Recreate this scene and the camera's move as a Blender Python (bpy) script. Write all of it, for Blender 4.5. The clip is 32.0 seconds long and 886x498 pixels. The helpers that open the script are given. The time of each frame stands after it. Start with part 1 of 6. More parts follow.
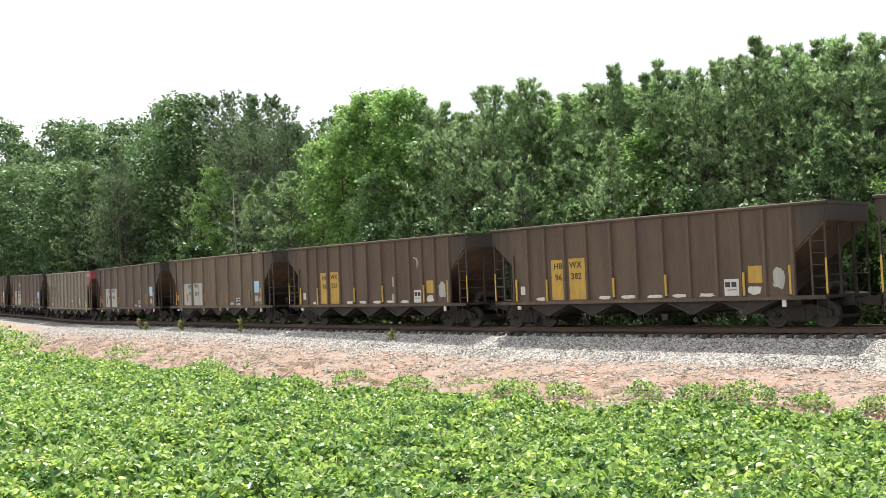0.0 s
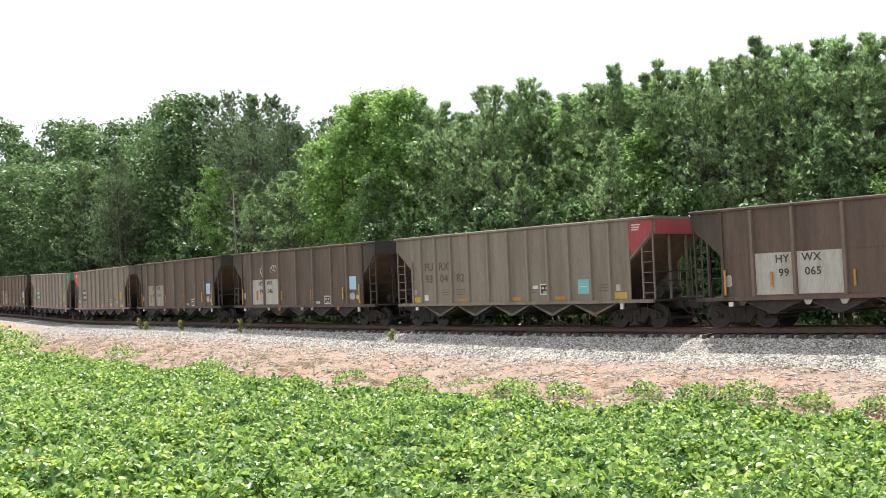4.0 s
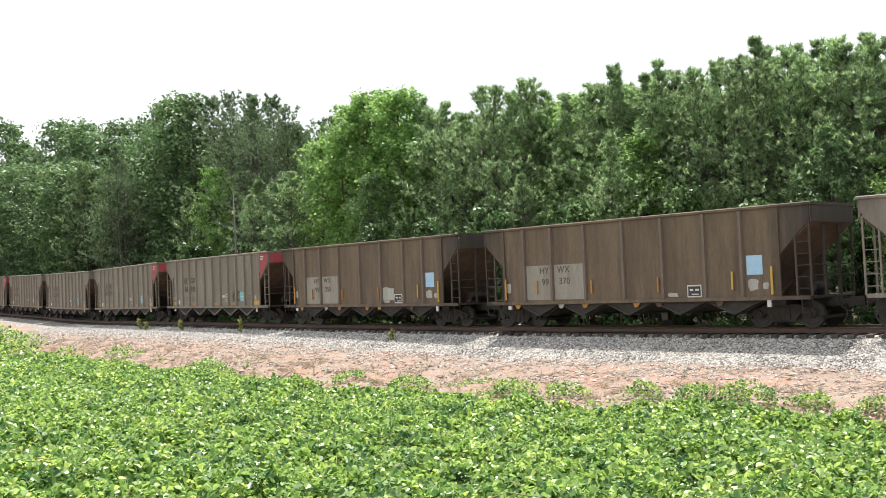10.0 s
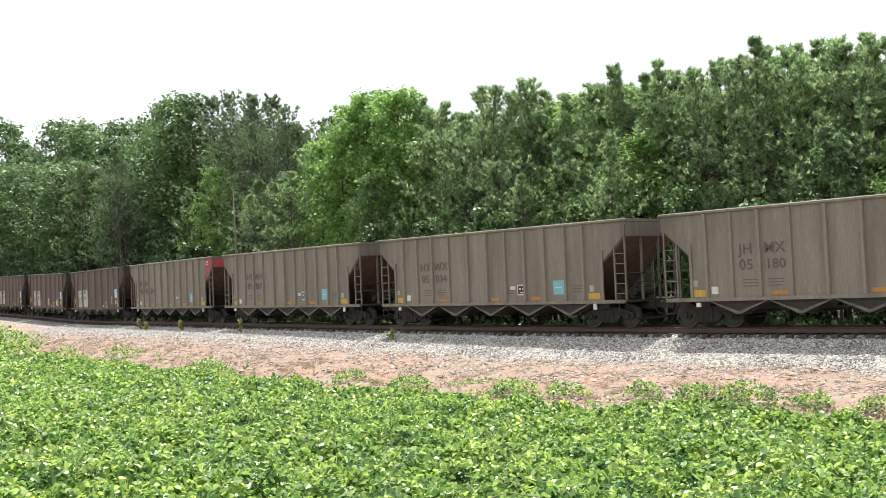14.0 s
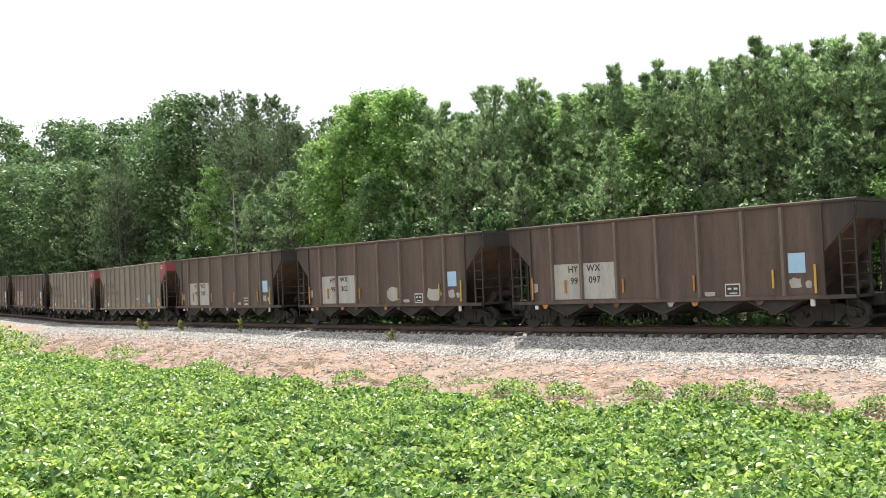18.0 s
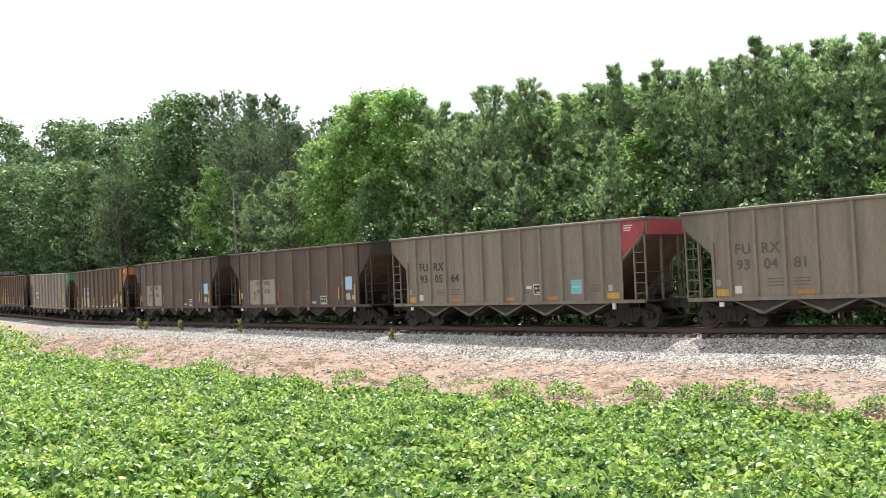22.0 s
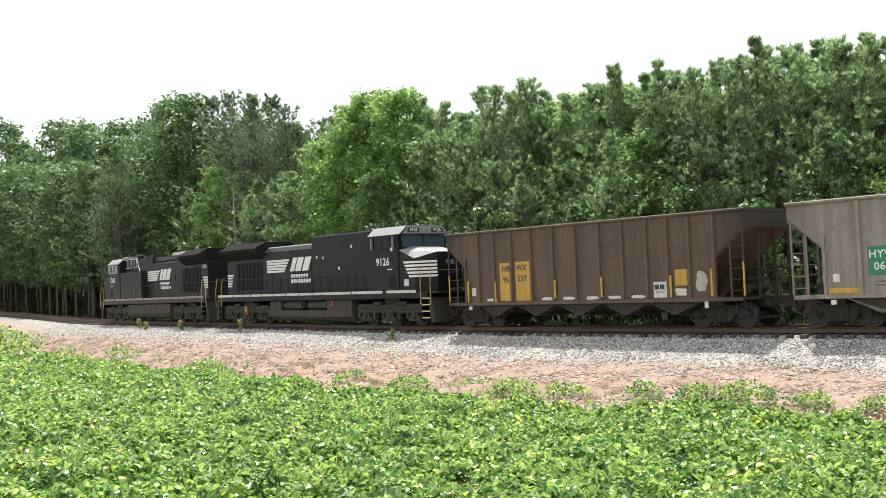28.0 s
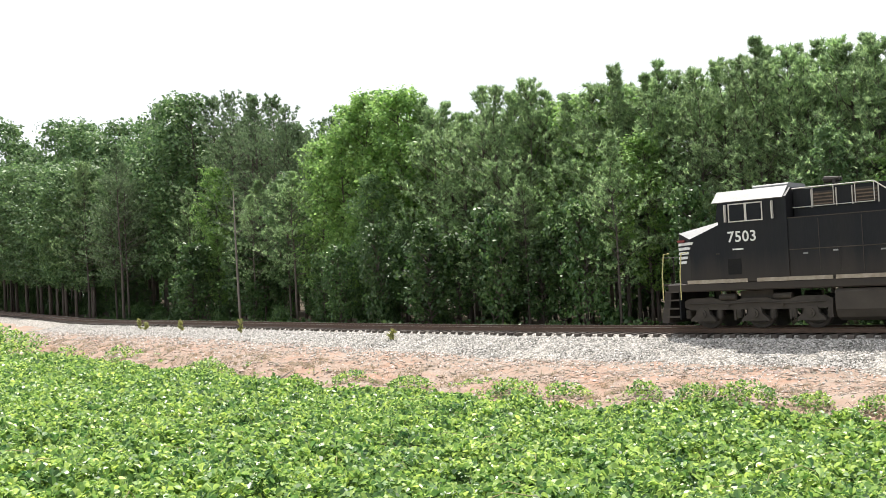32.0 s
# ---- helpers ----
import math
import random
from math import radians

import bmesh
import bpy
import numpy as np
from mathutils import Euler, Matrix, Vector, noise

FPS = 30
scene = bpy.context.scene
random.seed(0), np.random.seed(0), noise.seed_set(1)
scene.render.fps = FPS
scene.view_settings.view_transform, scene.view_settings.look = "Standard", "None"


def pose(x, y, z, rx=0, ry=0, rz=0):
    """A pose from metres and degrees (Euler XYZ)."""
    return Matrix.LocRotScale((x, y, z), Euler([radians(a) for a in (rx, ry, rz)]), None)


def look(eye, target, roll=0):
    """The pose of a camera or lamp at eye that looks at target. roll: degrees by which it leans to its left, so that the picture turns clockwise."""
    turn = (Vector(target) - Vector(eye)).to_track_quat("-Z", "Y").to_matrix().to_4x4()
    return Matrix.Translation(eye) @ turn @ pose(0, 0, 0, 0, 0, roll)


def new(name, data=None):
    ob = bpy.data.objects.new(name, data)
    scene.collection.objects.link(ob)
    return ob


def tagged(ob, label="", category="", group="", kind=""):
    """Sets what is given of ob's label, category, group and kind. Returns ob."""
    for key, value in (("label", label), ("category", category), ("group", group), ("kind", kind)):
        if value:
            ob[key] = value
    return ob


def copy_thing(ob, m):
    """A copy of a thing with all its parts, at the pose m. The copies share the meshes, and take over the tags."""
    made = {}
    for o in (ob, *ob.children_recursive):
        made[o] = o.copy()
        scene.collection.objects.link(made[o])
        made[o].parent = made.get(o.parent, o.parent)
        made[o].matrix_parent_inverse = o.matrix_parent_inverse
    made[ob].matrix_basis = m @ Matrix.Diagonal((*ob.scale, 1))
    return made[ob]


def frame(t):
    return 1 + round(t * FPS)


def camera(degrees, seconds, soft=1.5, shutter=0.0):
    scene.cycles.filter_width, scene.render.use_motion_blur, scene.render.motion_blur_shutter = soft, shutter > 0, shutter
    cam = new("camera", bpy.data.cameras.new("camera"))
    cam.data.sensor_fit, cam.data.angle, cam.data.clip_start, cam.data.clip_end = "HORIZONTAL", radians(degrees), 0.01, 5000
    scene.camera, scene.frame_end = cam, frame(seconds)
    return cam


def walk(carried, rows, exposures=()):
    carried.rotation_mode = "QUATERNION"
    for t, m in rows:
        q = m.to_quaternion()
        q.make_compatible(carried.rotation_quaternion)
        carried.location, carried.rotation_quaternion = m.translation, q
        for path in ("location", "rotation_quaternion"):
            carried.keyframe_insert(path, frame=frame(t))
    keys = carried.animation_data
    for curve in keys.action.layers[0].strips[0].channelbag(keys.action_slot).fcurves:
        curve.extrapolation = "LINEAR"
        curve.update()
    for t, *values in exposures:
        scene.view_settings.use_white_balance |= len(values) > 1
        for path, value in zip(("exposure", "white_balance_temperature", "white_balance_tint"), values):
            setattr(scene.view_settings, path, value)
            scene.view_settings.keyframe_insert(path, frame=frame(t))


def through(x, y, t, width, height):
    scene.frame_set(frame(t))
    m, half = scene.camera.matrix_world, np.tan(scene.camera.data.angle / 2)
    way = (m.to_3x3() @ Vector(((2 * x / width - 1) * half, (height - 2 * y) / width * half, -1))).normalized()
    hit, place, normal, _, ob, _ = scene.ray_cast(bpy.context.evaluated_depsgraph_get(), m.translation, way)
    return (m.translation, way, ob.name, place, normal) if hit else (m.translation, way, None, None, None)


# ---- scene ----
# Plan: the camera stands in a field of creeping vines; a railway line crosses the view, a pine wood behind it.
# The line is described by the distance s along it (0 straight ahead, growing to the right) and by the
# sideways distance d from its centre line (positive towards the camera).
cam = camera(47.45, 32.0, soft=0.7)
EYE = (0.0, 0.0, 2.164)
STAND = look(EYE, (0.0, math.cos(radians(1.7335)), 2.164 + math.sin(radians(1.7335))), -3.245)
walk(cam, [(0.0, STAND), (32.0, STAND)], exposures=[(0.0, 1.0), (32.0, 1.0)])

# ---- light ----
SUN_ELEVATION, SUN_AZIMUTH = radians(66.5), radians(4)      # azimuth from +y towards +x
world = bpy.data.worlds.new("sky")
scene.world = world
world.use_nodes = True
wn = world.node_tree
wn.nodes.clear()
w_out = wn.nodes.new("ShaderNodeOutputWorld")
w_bg = wn.nodes.new("ShaderNodeBackground")
w_sky = wn.nodes.new("ShaderNodeTexSky")
w_sky.sky_type = "NISHITA"
w_sky.sun_disc = False
w_sky.sun_elevation = SUN_ELEVATION
w_sky.sun_rotation = SUN_AZIMUTH
w_sky.air_density = 1.0
w_sky.dust_density = 6.0
w_sky.ozone_density = 1.0
# thin summer haze: veils of white cloud over the blue
w_tc = wn.nodes.new("ShaderNodeTexCoord")
w_noise = wn.nodes.new("ShaderNodeTexNoise")
w_noise.inputs["Scale"].default_value = 2.2
w_noise.inputs["Detail"].default_value = 5.0
w_ramp = wn.nodes.new("ShaderNodeValToRGB")
w_ramp.color_ramp.elements[0].position, w_ramp.color_ramp.elements[0].color = 0.30, (0.72, 0.72, 0.72, 1)
w_ramp.color_ramp.elements[1].position, w_ramp.color_ramp.elements[1].color = 0.62, (0.95, 0.95, 0.95, 1)
w_mix = wn.nodes.new("ShaderNodeMix")
w_mix.data_type = "RGBA"
w_mix.inputs[7].default_value = (15.0, 15.6, 16.4, 1)
wn.links.new(w_tc.outputs["Generated"], w_noise.inputs["Vector"])
wn.links.new(w_noise.outputs["Fac"], w_ramp.inputs["Fac"])
wn.links.new(w_ramp.outputs["Color"], w_mix.inputs[0])
wn.links.new(w_sky.outputs["Color"], w_mix.inputs[6])
wn.links.new(w_mix.outputs[2], w_bg.inputs["Color"])
w_bg.inputs["Strength"].default_value = 0.042
wn.links.new(w_bg.outputs["Background"], w_out.inputs["Surface"])

sun = new("sun", bpy.data.lights.new("sun", "SUN"))
sun.data.energy = 4.2
sun.data.angle = radians(0.53)
sun.data.color = (1.0, 0.955, 0.88)
SUN_FROM = Vector((math.sin(SUN_AZIMUTH) * math.cos(SUN_ELEVATION), math.cos(SUN_AZIMUTH) * math.cos(SUN_ELEVATION), math.sin(SUN_ELEVATION)))
sun.matrix_world = look(SUN_FROM * 60, (0, 0, 0))

# ---- materials ----
MATS = {}


def material(name, base, base2=None, rough=0.6, metal=0.0, scale=3.0, stretch=(1, 1, 1), bump=0.15, fine=40.0,
             dirt=None, dirt_amount=0.0, dirt_scale=1.2, through=0.0, vary=0.0, island=0.0, coat=0.0, ends=0.0, spec=0.5, splash=None):
    """A procedural surface: two colours mixed by coarse noise, fine grain, patches of dirt, bump; through: how much light a leaf lets pass."""
    if name in MATS:
        return MATS[name]
    m = bpy.data.materials.new(name)
    m.use_nodes = True
    nt = m.node_tree
    nt.nodes.clear()
    n, l = nt.nodes.new, nt.links.new
    out = n("ShaderNodeOutputMaterial")
    bsdf = n("ShaderNodeBsdfPrincipled")
    tc = n("ShaderNodeTexCoord")
    mp = n("ShaderNodeMapping")
    mp.inputs["Scale"].default_value = stretch
    l(tc.outputs["Object"], mp.inputs["Vector"])
    n1 = n("ShaderNodeTexNoise")
    n1.inputs["Scale"].default_value = scale
    n1.inputs["Detail"].default_value = 6.0
    n1.inputs["Roughness"].default_value = 0.65
    l(mp.outputs["Vector"], n1.inputs["Vector"])
    n2 = n("ShaderNodeTexNoise")
    n2.inputs["Scale"].default_value = fine
    n2.inputs["Detail"].default_value = 4.0
    l(mp.outputs["Vector"], n2.inputs["Vector"])
    base2 = base2 or tuple(c * 0.7 for c in base)
    mix = n("ShaderNodeMix")
    mix.data_type = "RGBA"
    mix.inputs[6].default_value, mix.inputs[7].default_value = (*base, 1), (*base2, 1)
    rp = n("ShaderNodeValToRGB")
    rp.color_ramp.elements[0].position, rp.color_ramp.elements[1].position = 0.35, 0.68
    l(n1.outputs["Fac"], rp.inputs["Fac"])
    l(rp.outputs["Color"], mix.inputs[0])
    colour = mix.outputs[2]
    grain = n("ShaderNodeMix")
    grain.data_type, grain.blend_type = "RGBA", "OVERLAY"
    grain.inputs[0].default_value = 0.35
    l(colour, grain.inputs[6])
    l(n2.outputs["Fac"], grain.inputs[7])
    colour = grain.outputs[2]
    if dirt:
        n3 = n("ShaderNodeTexNoise")
        n3.inputs["Scale"].default_value = dirt_scale
        n3.inputs["Detail"].default_value = 8.0
        n3.inputs["Roughness"].default_value = 0.7
        l(mp.outputs["Vector"], n3.inputs["Vector"])
        r3 = n("ShaderNodeValToRGB")
        r3.color_ramp.elements[0].position, r3.color_ramp.elements[1].position = 0.45, 0.72
        l(n3.outputs["Fac"], r3.inputs["Fac"])
        k3 = n("ShaderNodeMath")
        k3.operation = "MULTIPLY"
        k3.inputs[1].default_value = dirt_amount
        l(r3.outputs["Color"], k3.inputs[0])
        d3 = n("ShaderNodeMix")
        d3.data_type = "RGBA"
        d3.inputs[7].default_value = (*dirt, 1)
        l(k3.outputs["Value"], d3.inputs[0])
        l(colour, d3.inputs[6])
        colour = d3.outputs[2]
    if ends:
        # soot and the shade of the recessed ends, painted together as darker car ends
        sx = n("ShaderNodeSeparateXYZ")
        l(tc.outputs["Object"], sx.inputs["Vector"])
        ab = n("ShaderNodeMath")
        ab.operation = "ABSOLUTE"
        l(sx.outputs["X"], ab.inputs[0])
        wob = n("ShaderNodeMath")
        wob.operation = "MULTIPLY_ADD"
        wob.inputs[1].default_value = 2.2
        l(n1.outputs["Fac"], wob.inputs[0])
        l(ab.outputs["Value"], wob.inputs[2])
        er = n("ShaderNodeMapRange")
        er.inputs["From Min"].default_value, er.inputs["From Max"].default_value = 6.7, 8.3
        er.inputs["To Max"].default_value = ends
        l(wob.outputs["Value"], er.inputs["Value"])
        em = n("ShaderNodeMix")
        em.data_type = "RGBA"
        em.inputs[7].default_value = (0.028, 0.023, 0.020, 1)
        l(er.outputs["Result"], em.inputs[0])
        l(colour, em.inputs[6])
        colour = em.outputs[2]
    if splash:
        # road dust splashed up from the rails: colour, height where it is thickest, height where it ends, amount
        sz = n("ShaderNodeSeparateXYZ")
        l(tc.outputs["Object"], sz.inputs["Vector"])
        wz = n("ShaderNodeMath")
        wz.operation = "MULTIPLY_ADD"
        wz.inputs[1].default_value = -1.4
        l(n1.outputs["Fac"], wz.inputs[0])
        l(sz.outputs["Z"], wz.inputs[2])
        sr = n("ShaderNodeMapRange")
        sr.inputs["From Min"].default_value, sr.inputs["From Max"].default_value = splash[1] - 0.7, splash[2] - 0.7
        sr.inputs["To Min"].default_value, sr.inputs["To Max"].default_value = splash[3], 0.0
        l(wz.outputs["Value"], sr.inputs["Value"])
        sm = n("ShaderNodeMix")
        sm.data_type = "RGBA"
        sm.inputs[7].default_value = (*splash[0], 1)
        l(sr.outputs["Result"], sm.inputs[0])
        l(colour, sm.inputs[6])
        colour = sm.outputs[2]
    if vary or island:
        hsv = n("ShaderNodeHueSaturation")
        source = None
        if vary:
            oi = n("ShaderNodeObjectInfo")
            mr = n("ShaderNodeMapRange")
            mr.inputs["To Min"].default_value, mr.inputs["To Max"].default_value = 1 - vary, 1 + vary
            l(oi.outputs["Random"], mr.inputs["Value"])
            source = mr.outputs["Result"]
        if island:
            ge = n("ShaderNodeNewGeometry")
            mi = n("ShaderNodeMapRange")
            mi.inputs["To Min"].default_value, mi.inputs["To Max"].default_value = 1 - island, 1 + island
            l(ge.outputs["Random Per Island"], mi.inputs["Value"])
            if source:
                mu = n("ShaderNodeMath")
                mu.operation = "MULTIPLY"
                l(source, mu.inputs[0])
                l(mi.outputs["Result"], mu.inputs[1])
                source = mu.outputs["Value"]
            else:
                source = mi.outputs["Result"]
            mh = n("ShaderNodeMapRange")
            mh.inputs["To Min"].default_value, mh.inputs["To Max"].default_value = 0.5 + island * 0.06, 0.5 - island * 0.05
            l(ge.outputs["Random Per Island"], mh.inputs["Value"])
            l(mh.outputs["Result"], hsv.inputs["Hue"])
        l(source, hsv.inputs["Value"])
        l(colour, hsv.inputs["Color"])
        colour = hsv.outputs["Color"]
    l(colour, bsdf.inputs["Base Color"])
    bsdf.inputs["Roughness"].default_value = rough
    bsdf.inputs["Metallic"].default_value = metal
    bsdf.inputs["Coat Weight"].default_value = coat
    bsdf.inputs["Specular IOR Level"].default_value = spec
    if bump:
        bp = n("ShaderNodeBump")
        bp.inputs["Strength"].default_value = bump
        bp.inputs["Distance"].default_value = 0.02
        l(n2.outputs["Fac"], bp.inputs["Height"])
        l(bp.outputs["Normal"], bsdf.inputs["Normal"])
    if through:
        tr = n("ShaderNodeBsdfTranslucent")
        l(colour, tr.inputs["Color"])
        ms = n("ShaderNodeMixShader")
        ms.inputs[0].default_value = through
        l(bsdf.outputs["BSDF"], ms.inputs[1])
        l(tr.outputs["BSDF"], ms.inputs[2])
        l(ms.outputs["Shader"], out.inputs["Surface"])
    else:
        l(bsdf.outputs["BSDF"], out.inputs["Surface"])
    MATS[name] = m
    return m


STREAK = (1.0, 1.0, 0.12)


def ballast_material():
    """Crushed granite: each stone a cell with a tone of its own, dark gaps between them."""
    m = bpy.data.materials.new("pale_granite_ballast")
    m.use_nodes = True
    nt = m.node_tree
    n, l = nt.nodes.new, nt.links.new
    bsdf = nt.nodes["Principled BSDF"]
    bsdf.inputs["Roughness"].default_value = 0.9
    tc = n("ShaderNodeTexCoord")
    vo = n("ShaderNodeTexVoronoi")
    vo.inputs["Scale"].default_value = 12.0
    vo.inputs["Randomness"].default_value = 1.0
    l(tc.outputs["Object"], vo.inputs["Vector"])
    sep = n("ShaderNodeSeparateColor")
    l(vo.outputs["Color"], sep.inputs["Color"])
    tone = n("ShaderNodeValToRGB")
    tone.color_ramp.elements[0].position, tone.color_ramp.elements[0].color = 0.0, (0.15, 0.142, 0.132, 1)
    tone.color_ramp.elements[1].position, tone.color_ramp.elements[1].color = 1.0, (0.62, 0.60, 0.565, 1)
    l(sep.outputs["Red"], tone.inputs["Fac"])
    gap = n("ShaderNodeValToRGB")
    gap.color_ramp.elements[0].position, gap.color_ramp.elements[0].color = 0.42, (1, 1, 1, 1)
    gap.color_ramp.elements[1].position, gap.color_ramp.elements[1].color = 0.80, (0.22, 0.21, 0.20, 1)
    l(vo.outputs["Distance"], gap.inputs["Fac"])
    mul = n("ShaderNodeMix")
    mul.data_type, mul.blend_type = "RGBA", "MULTIPLY"
    mul.inputs[0].default_value = 1.0
    l(tone.outputs["Color"], mul.inputs[6])
    l(gap.outputs["Color"], mul.inputs[7])
    big = n("ShaderNodeTexNoise")
    big.inputs["Scale"].default_value = 0.8
    big.inputs["Detail"].default_value = 5.0
    l(tc.outputs["Object"], big.inputs["Vector"])
    stain = n("ShaderNodeMix")
    stain.data_type, stain.blend_type = "RGBA", "MULTIPLY"
    stain.inputs[7].default_value = (0.72, 0.66, 0.60, 1)
    l(big.outputs["Fac"], stain.inputs[0])
    l(mul.outputs[2], stain.inputs[6])
    l(stain.outputs[2], bsdf.inputs["Base Color"])
    bp = n("ShaderNodeBump")
    bp.inputs["Strength"].default_value, bp.inputs["Distance"].default_value = 1.0, 0.03
    bp.invert = True
    l(vo.outputs["Distance"], bp.inputs["Height"])
    l(bp.outputs["Normal"], bsdf.inputs["Normal"])
    return m


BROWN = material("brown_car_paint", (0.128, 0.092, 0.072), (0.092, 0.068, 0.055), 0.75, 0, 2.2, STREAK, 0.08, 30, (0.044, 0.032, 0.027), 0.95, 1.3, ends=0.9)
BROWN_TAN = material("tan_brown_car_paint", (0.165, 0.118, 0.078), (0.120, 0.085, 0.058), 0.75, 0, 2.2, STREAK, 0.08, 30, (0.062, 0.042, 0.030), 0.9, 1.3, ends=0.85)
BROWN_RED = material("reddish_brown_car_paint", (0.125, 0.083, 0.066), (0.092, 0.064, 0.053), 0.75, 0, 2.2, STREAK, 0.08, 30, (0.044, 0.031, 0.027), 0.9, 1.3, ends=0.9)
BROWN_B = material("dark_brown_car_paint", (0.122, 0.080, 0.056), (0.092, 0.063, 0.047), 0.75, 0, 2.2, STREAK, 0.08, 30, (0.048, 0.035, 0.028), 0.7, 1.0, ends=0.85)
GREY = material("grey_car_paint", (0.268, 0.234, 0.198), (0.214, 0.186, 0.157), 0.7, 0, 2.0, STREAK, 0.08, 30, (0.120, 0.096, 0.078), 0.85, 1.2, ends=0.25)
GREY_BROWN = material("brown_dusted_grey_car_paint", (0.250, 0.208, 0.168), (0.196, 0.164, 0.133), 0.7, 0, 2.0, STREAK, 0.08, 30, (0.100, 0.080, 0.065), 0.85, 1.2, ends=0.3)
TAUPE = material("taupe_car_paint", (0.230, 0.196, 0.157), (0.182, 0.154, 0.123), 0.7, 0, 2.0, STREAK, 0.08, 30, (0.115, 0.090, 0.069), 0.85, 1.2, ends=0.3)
# lighter brown for side posts: the highlights along them are put into the colour
PALE_POST = material("highlighted_brown_posts", (0.172, 0.130, 0.104), (0.120, 0.090, 0.072), 0.75, 0, 2.6, STREAK, 0.08, 30, (0.062, 0.046, 0.037), 0.8, 1.3, ends=0.8)
SOOT = material("soot_blackened_steel", (0.045, 0.036, 0.030), (0.025, 0.021, 0.019), 0.8, 0, 4, (1, 1, 1), 0.2, 50)
RUST_DARK = material("rusty_slope_sheet", (0.115, 0.068, 0.046), (0.050, 0.036, 0.029), 0.85, 0, 2.5, (1, 1, 1), 0.2, 40, (0.19, 0.100, 0.060), 0.6, 1.5)
TRUCK = material("grimy_cast_steel", (0.036, 0.028, 0.024), (0.020, 0.017, 0.015), 0.85, 0.0, 6, (1, 1, 1), 0.25, 60)
WHEEL = material("dull_wheel_steel", (0.045, 0.036, 0.032), (0.026, 0.022, 0.020), 0.6, 0.2, 5, (1, 1, 1), 0.1, 60)
TREAD = material("worn_bright_steel", (0.42, 0.40, 0.38), (0.30, 0.28, 0.26), 0.3, 0.9, 5, (1, 1, 1), 0.05, 60)
YELLOW = material("faded_yellow_paint", (0.52, 0.32, 0.05), (0.42, 0.26, 0.05), 0.65, 0, 4, STREAK, 0.05, 40, (0.22, 0.14, 0.06), 0.4, 2.0)
ORANGE = material("dull_orange_paint", (0.45, 0.21, 0.04), (0.36, 0.16, 0.04), 0.65, 0, 4, STREAK, 0.05, 40, (0.16, 0.09, 0.05), 0.4, 2.0)
RUSTORANGE = material("orange_end_paint", (0.36, 0.15, 0.04), (0.26, 0.11, 0.04), 0.7, 0, 3, STREAK, 0.05, 40, (0.12, 0.07, 0.05), 0.5, 1.5)
WHITE = material("dusty_white_paint", (0.66, 0.64, 0.61), (0.54, 0.52, 0.49), 0.65, 0, 5, STREAK, 0.05, 40, (0.28, 0.23, 0.19), 0.4, 2.0)
PANEL = material("pale_grey_panel_paint", (0.42, 0.41, 0.38), (0.34, 0.325, 0.30), 0.7, 0, 3, STREAK, 0.05, 40, (0.20, 0.16, 0.13), 0.5, 1.6)
PANEL_DULL = material("dust_dulled_panel_paint", (0.300, 0.275, 0.238), (0.240, 0.215, 0.182), 0.7, 0, 3, STREAK, 0.05, 40, (0.17, 0.135, 0.11), 0.6, 1.6)
INK_WORN = material("worn_black_stencils", (0.085, 0.072, 0.060), (0.120, 0.102, 0.085), 0.7, 0, 6, (1, 1, 1), 0.03, 40)
BLUE = material("light_blue_sticker", (0.30, 0.50, 0.72), (0.36, 0.54, 0.72), 0.5, 0, 3, (1, 1, 1), 0.03, 40, (0.5, 0.55, 0.6), 0.5, 3.0)
TEAL = material("teal_sticker", (0.14, 0.40, 0.45), (0.18, 0.42, 0.45), 0.5, 0, 3, (1, 1, 1), 0.03, 40, (0.3, 0.4, 0.4), 0.4, 3.0)
GREEN = material("green_end_paint", (0.03, 0.22, 0.12), (0.03, 0.17, 0.10), 0.6, 0, 3, STREAK, 0.05, 40, (0.06, 0.09, 0.06), 0.4, 1.5)
RED = material("faded_red_end_paint", (0.34, 0.045, 0.055), (0.26, 0.045, 0.05), 0.6, 0, 3, STREAK, 0.05, 40, (0.14, 0.06, 0.05), 0.4, 1.5)
SCARLET = material("bright_red_end_paint", (0.52, 0.06, 0.04), (0.44, 0.05, 0.04), 0.6, 0, 3, STREAK, 0.05, 40)
BLACK = material("black_stencil_paint", (0.030, 0.030, 0.030), (0.045, 0.042, 0.040), 0.6, 0, 6, (1, 1, 1), 0.03, 40)
LOCO = material("dusty_black_locomotive_paint", (0.008, 0.009, 0.011), (0.012, 0.012, 0.013), 0.5, 0, 1.5, STREAK, 0.03, 30, (0.030, 0.027, 0.023), 0.25, 0.7, spec=0.22)
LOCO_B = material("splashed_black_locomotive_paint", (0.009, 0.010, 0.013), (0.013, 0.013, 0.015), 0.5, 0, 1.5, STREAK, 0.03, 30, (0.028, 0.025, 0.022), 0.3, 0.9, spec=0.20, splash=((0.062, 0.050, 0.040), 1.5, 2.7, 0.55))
LOCO_LOW = material("dust_covered_grey_steel", (0.056, 0.048, 0.040), (0.036, 0.031, 0.027), 0.8, 0, 3, (1, 1, 1), 0.15, 40, (0.105, 0.092, 0.076), 0.5, 1.5, spec=0.3)
LOUVRE = material("black_louvre_steel", (0.006, 0.006, 0.007), (0.010, 0.010, 0.010), 0.7, 0, 4, (1, 1, 1), 0.05, 40, spec=0.2)
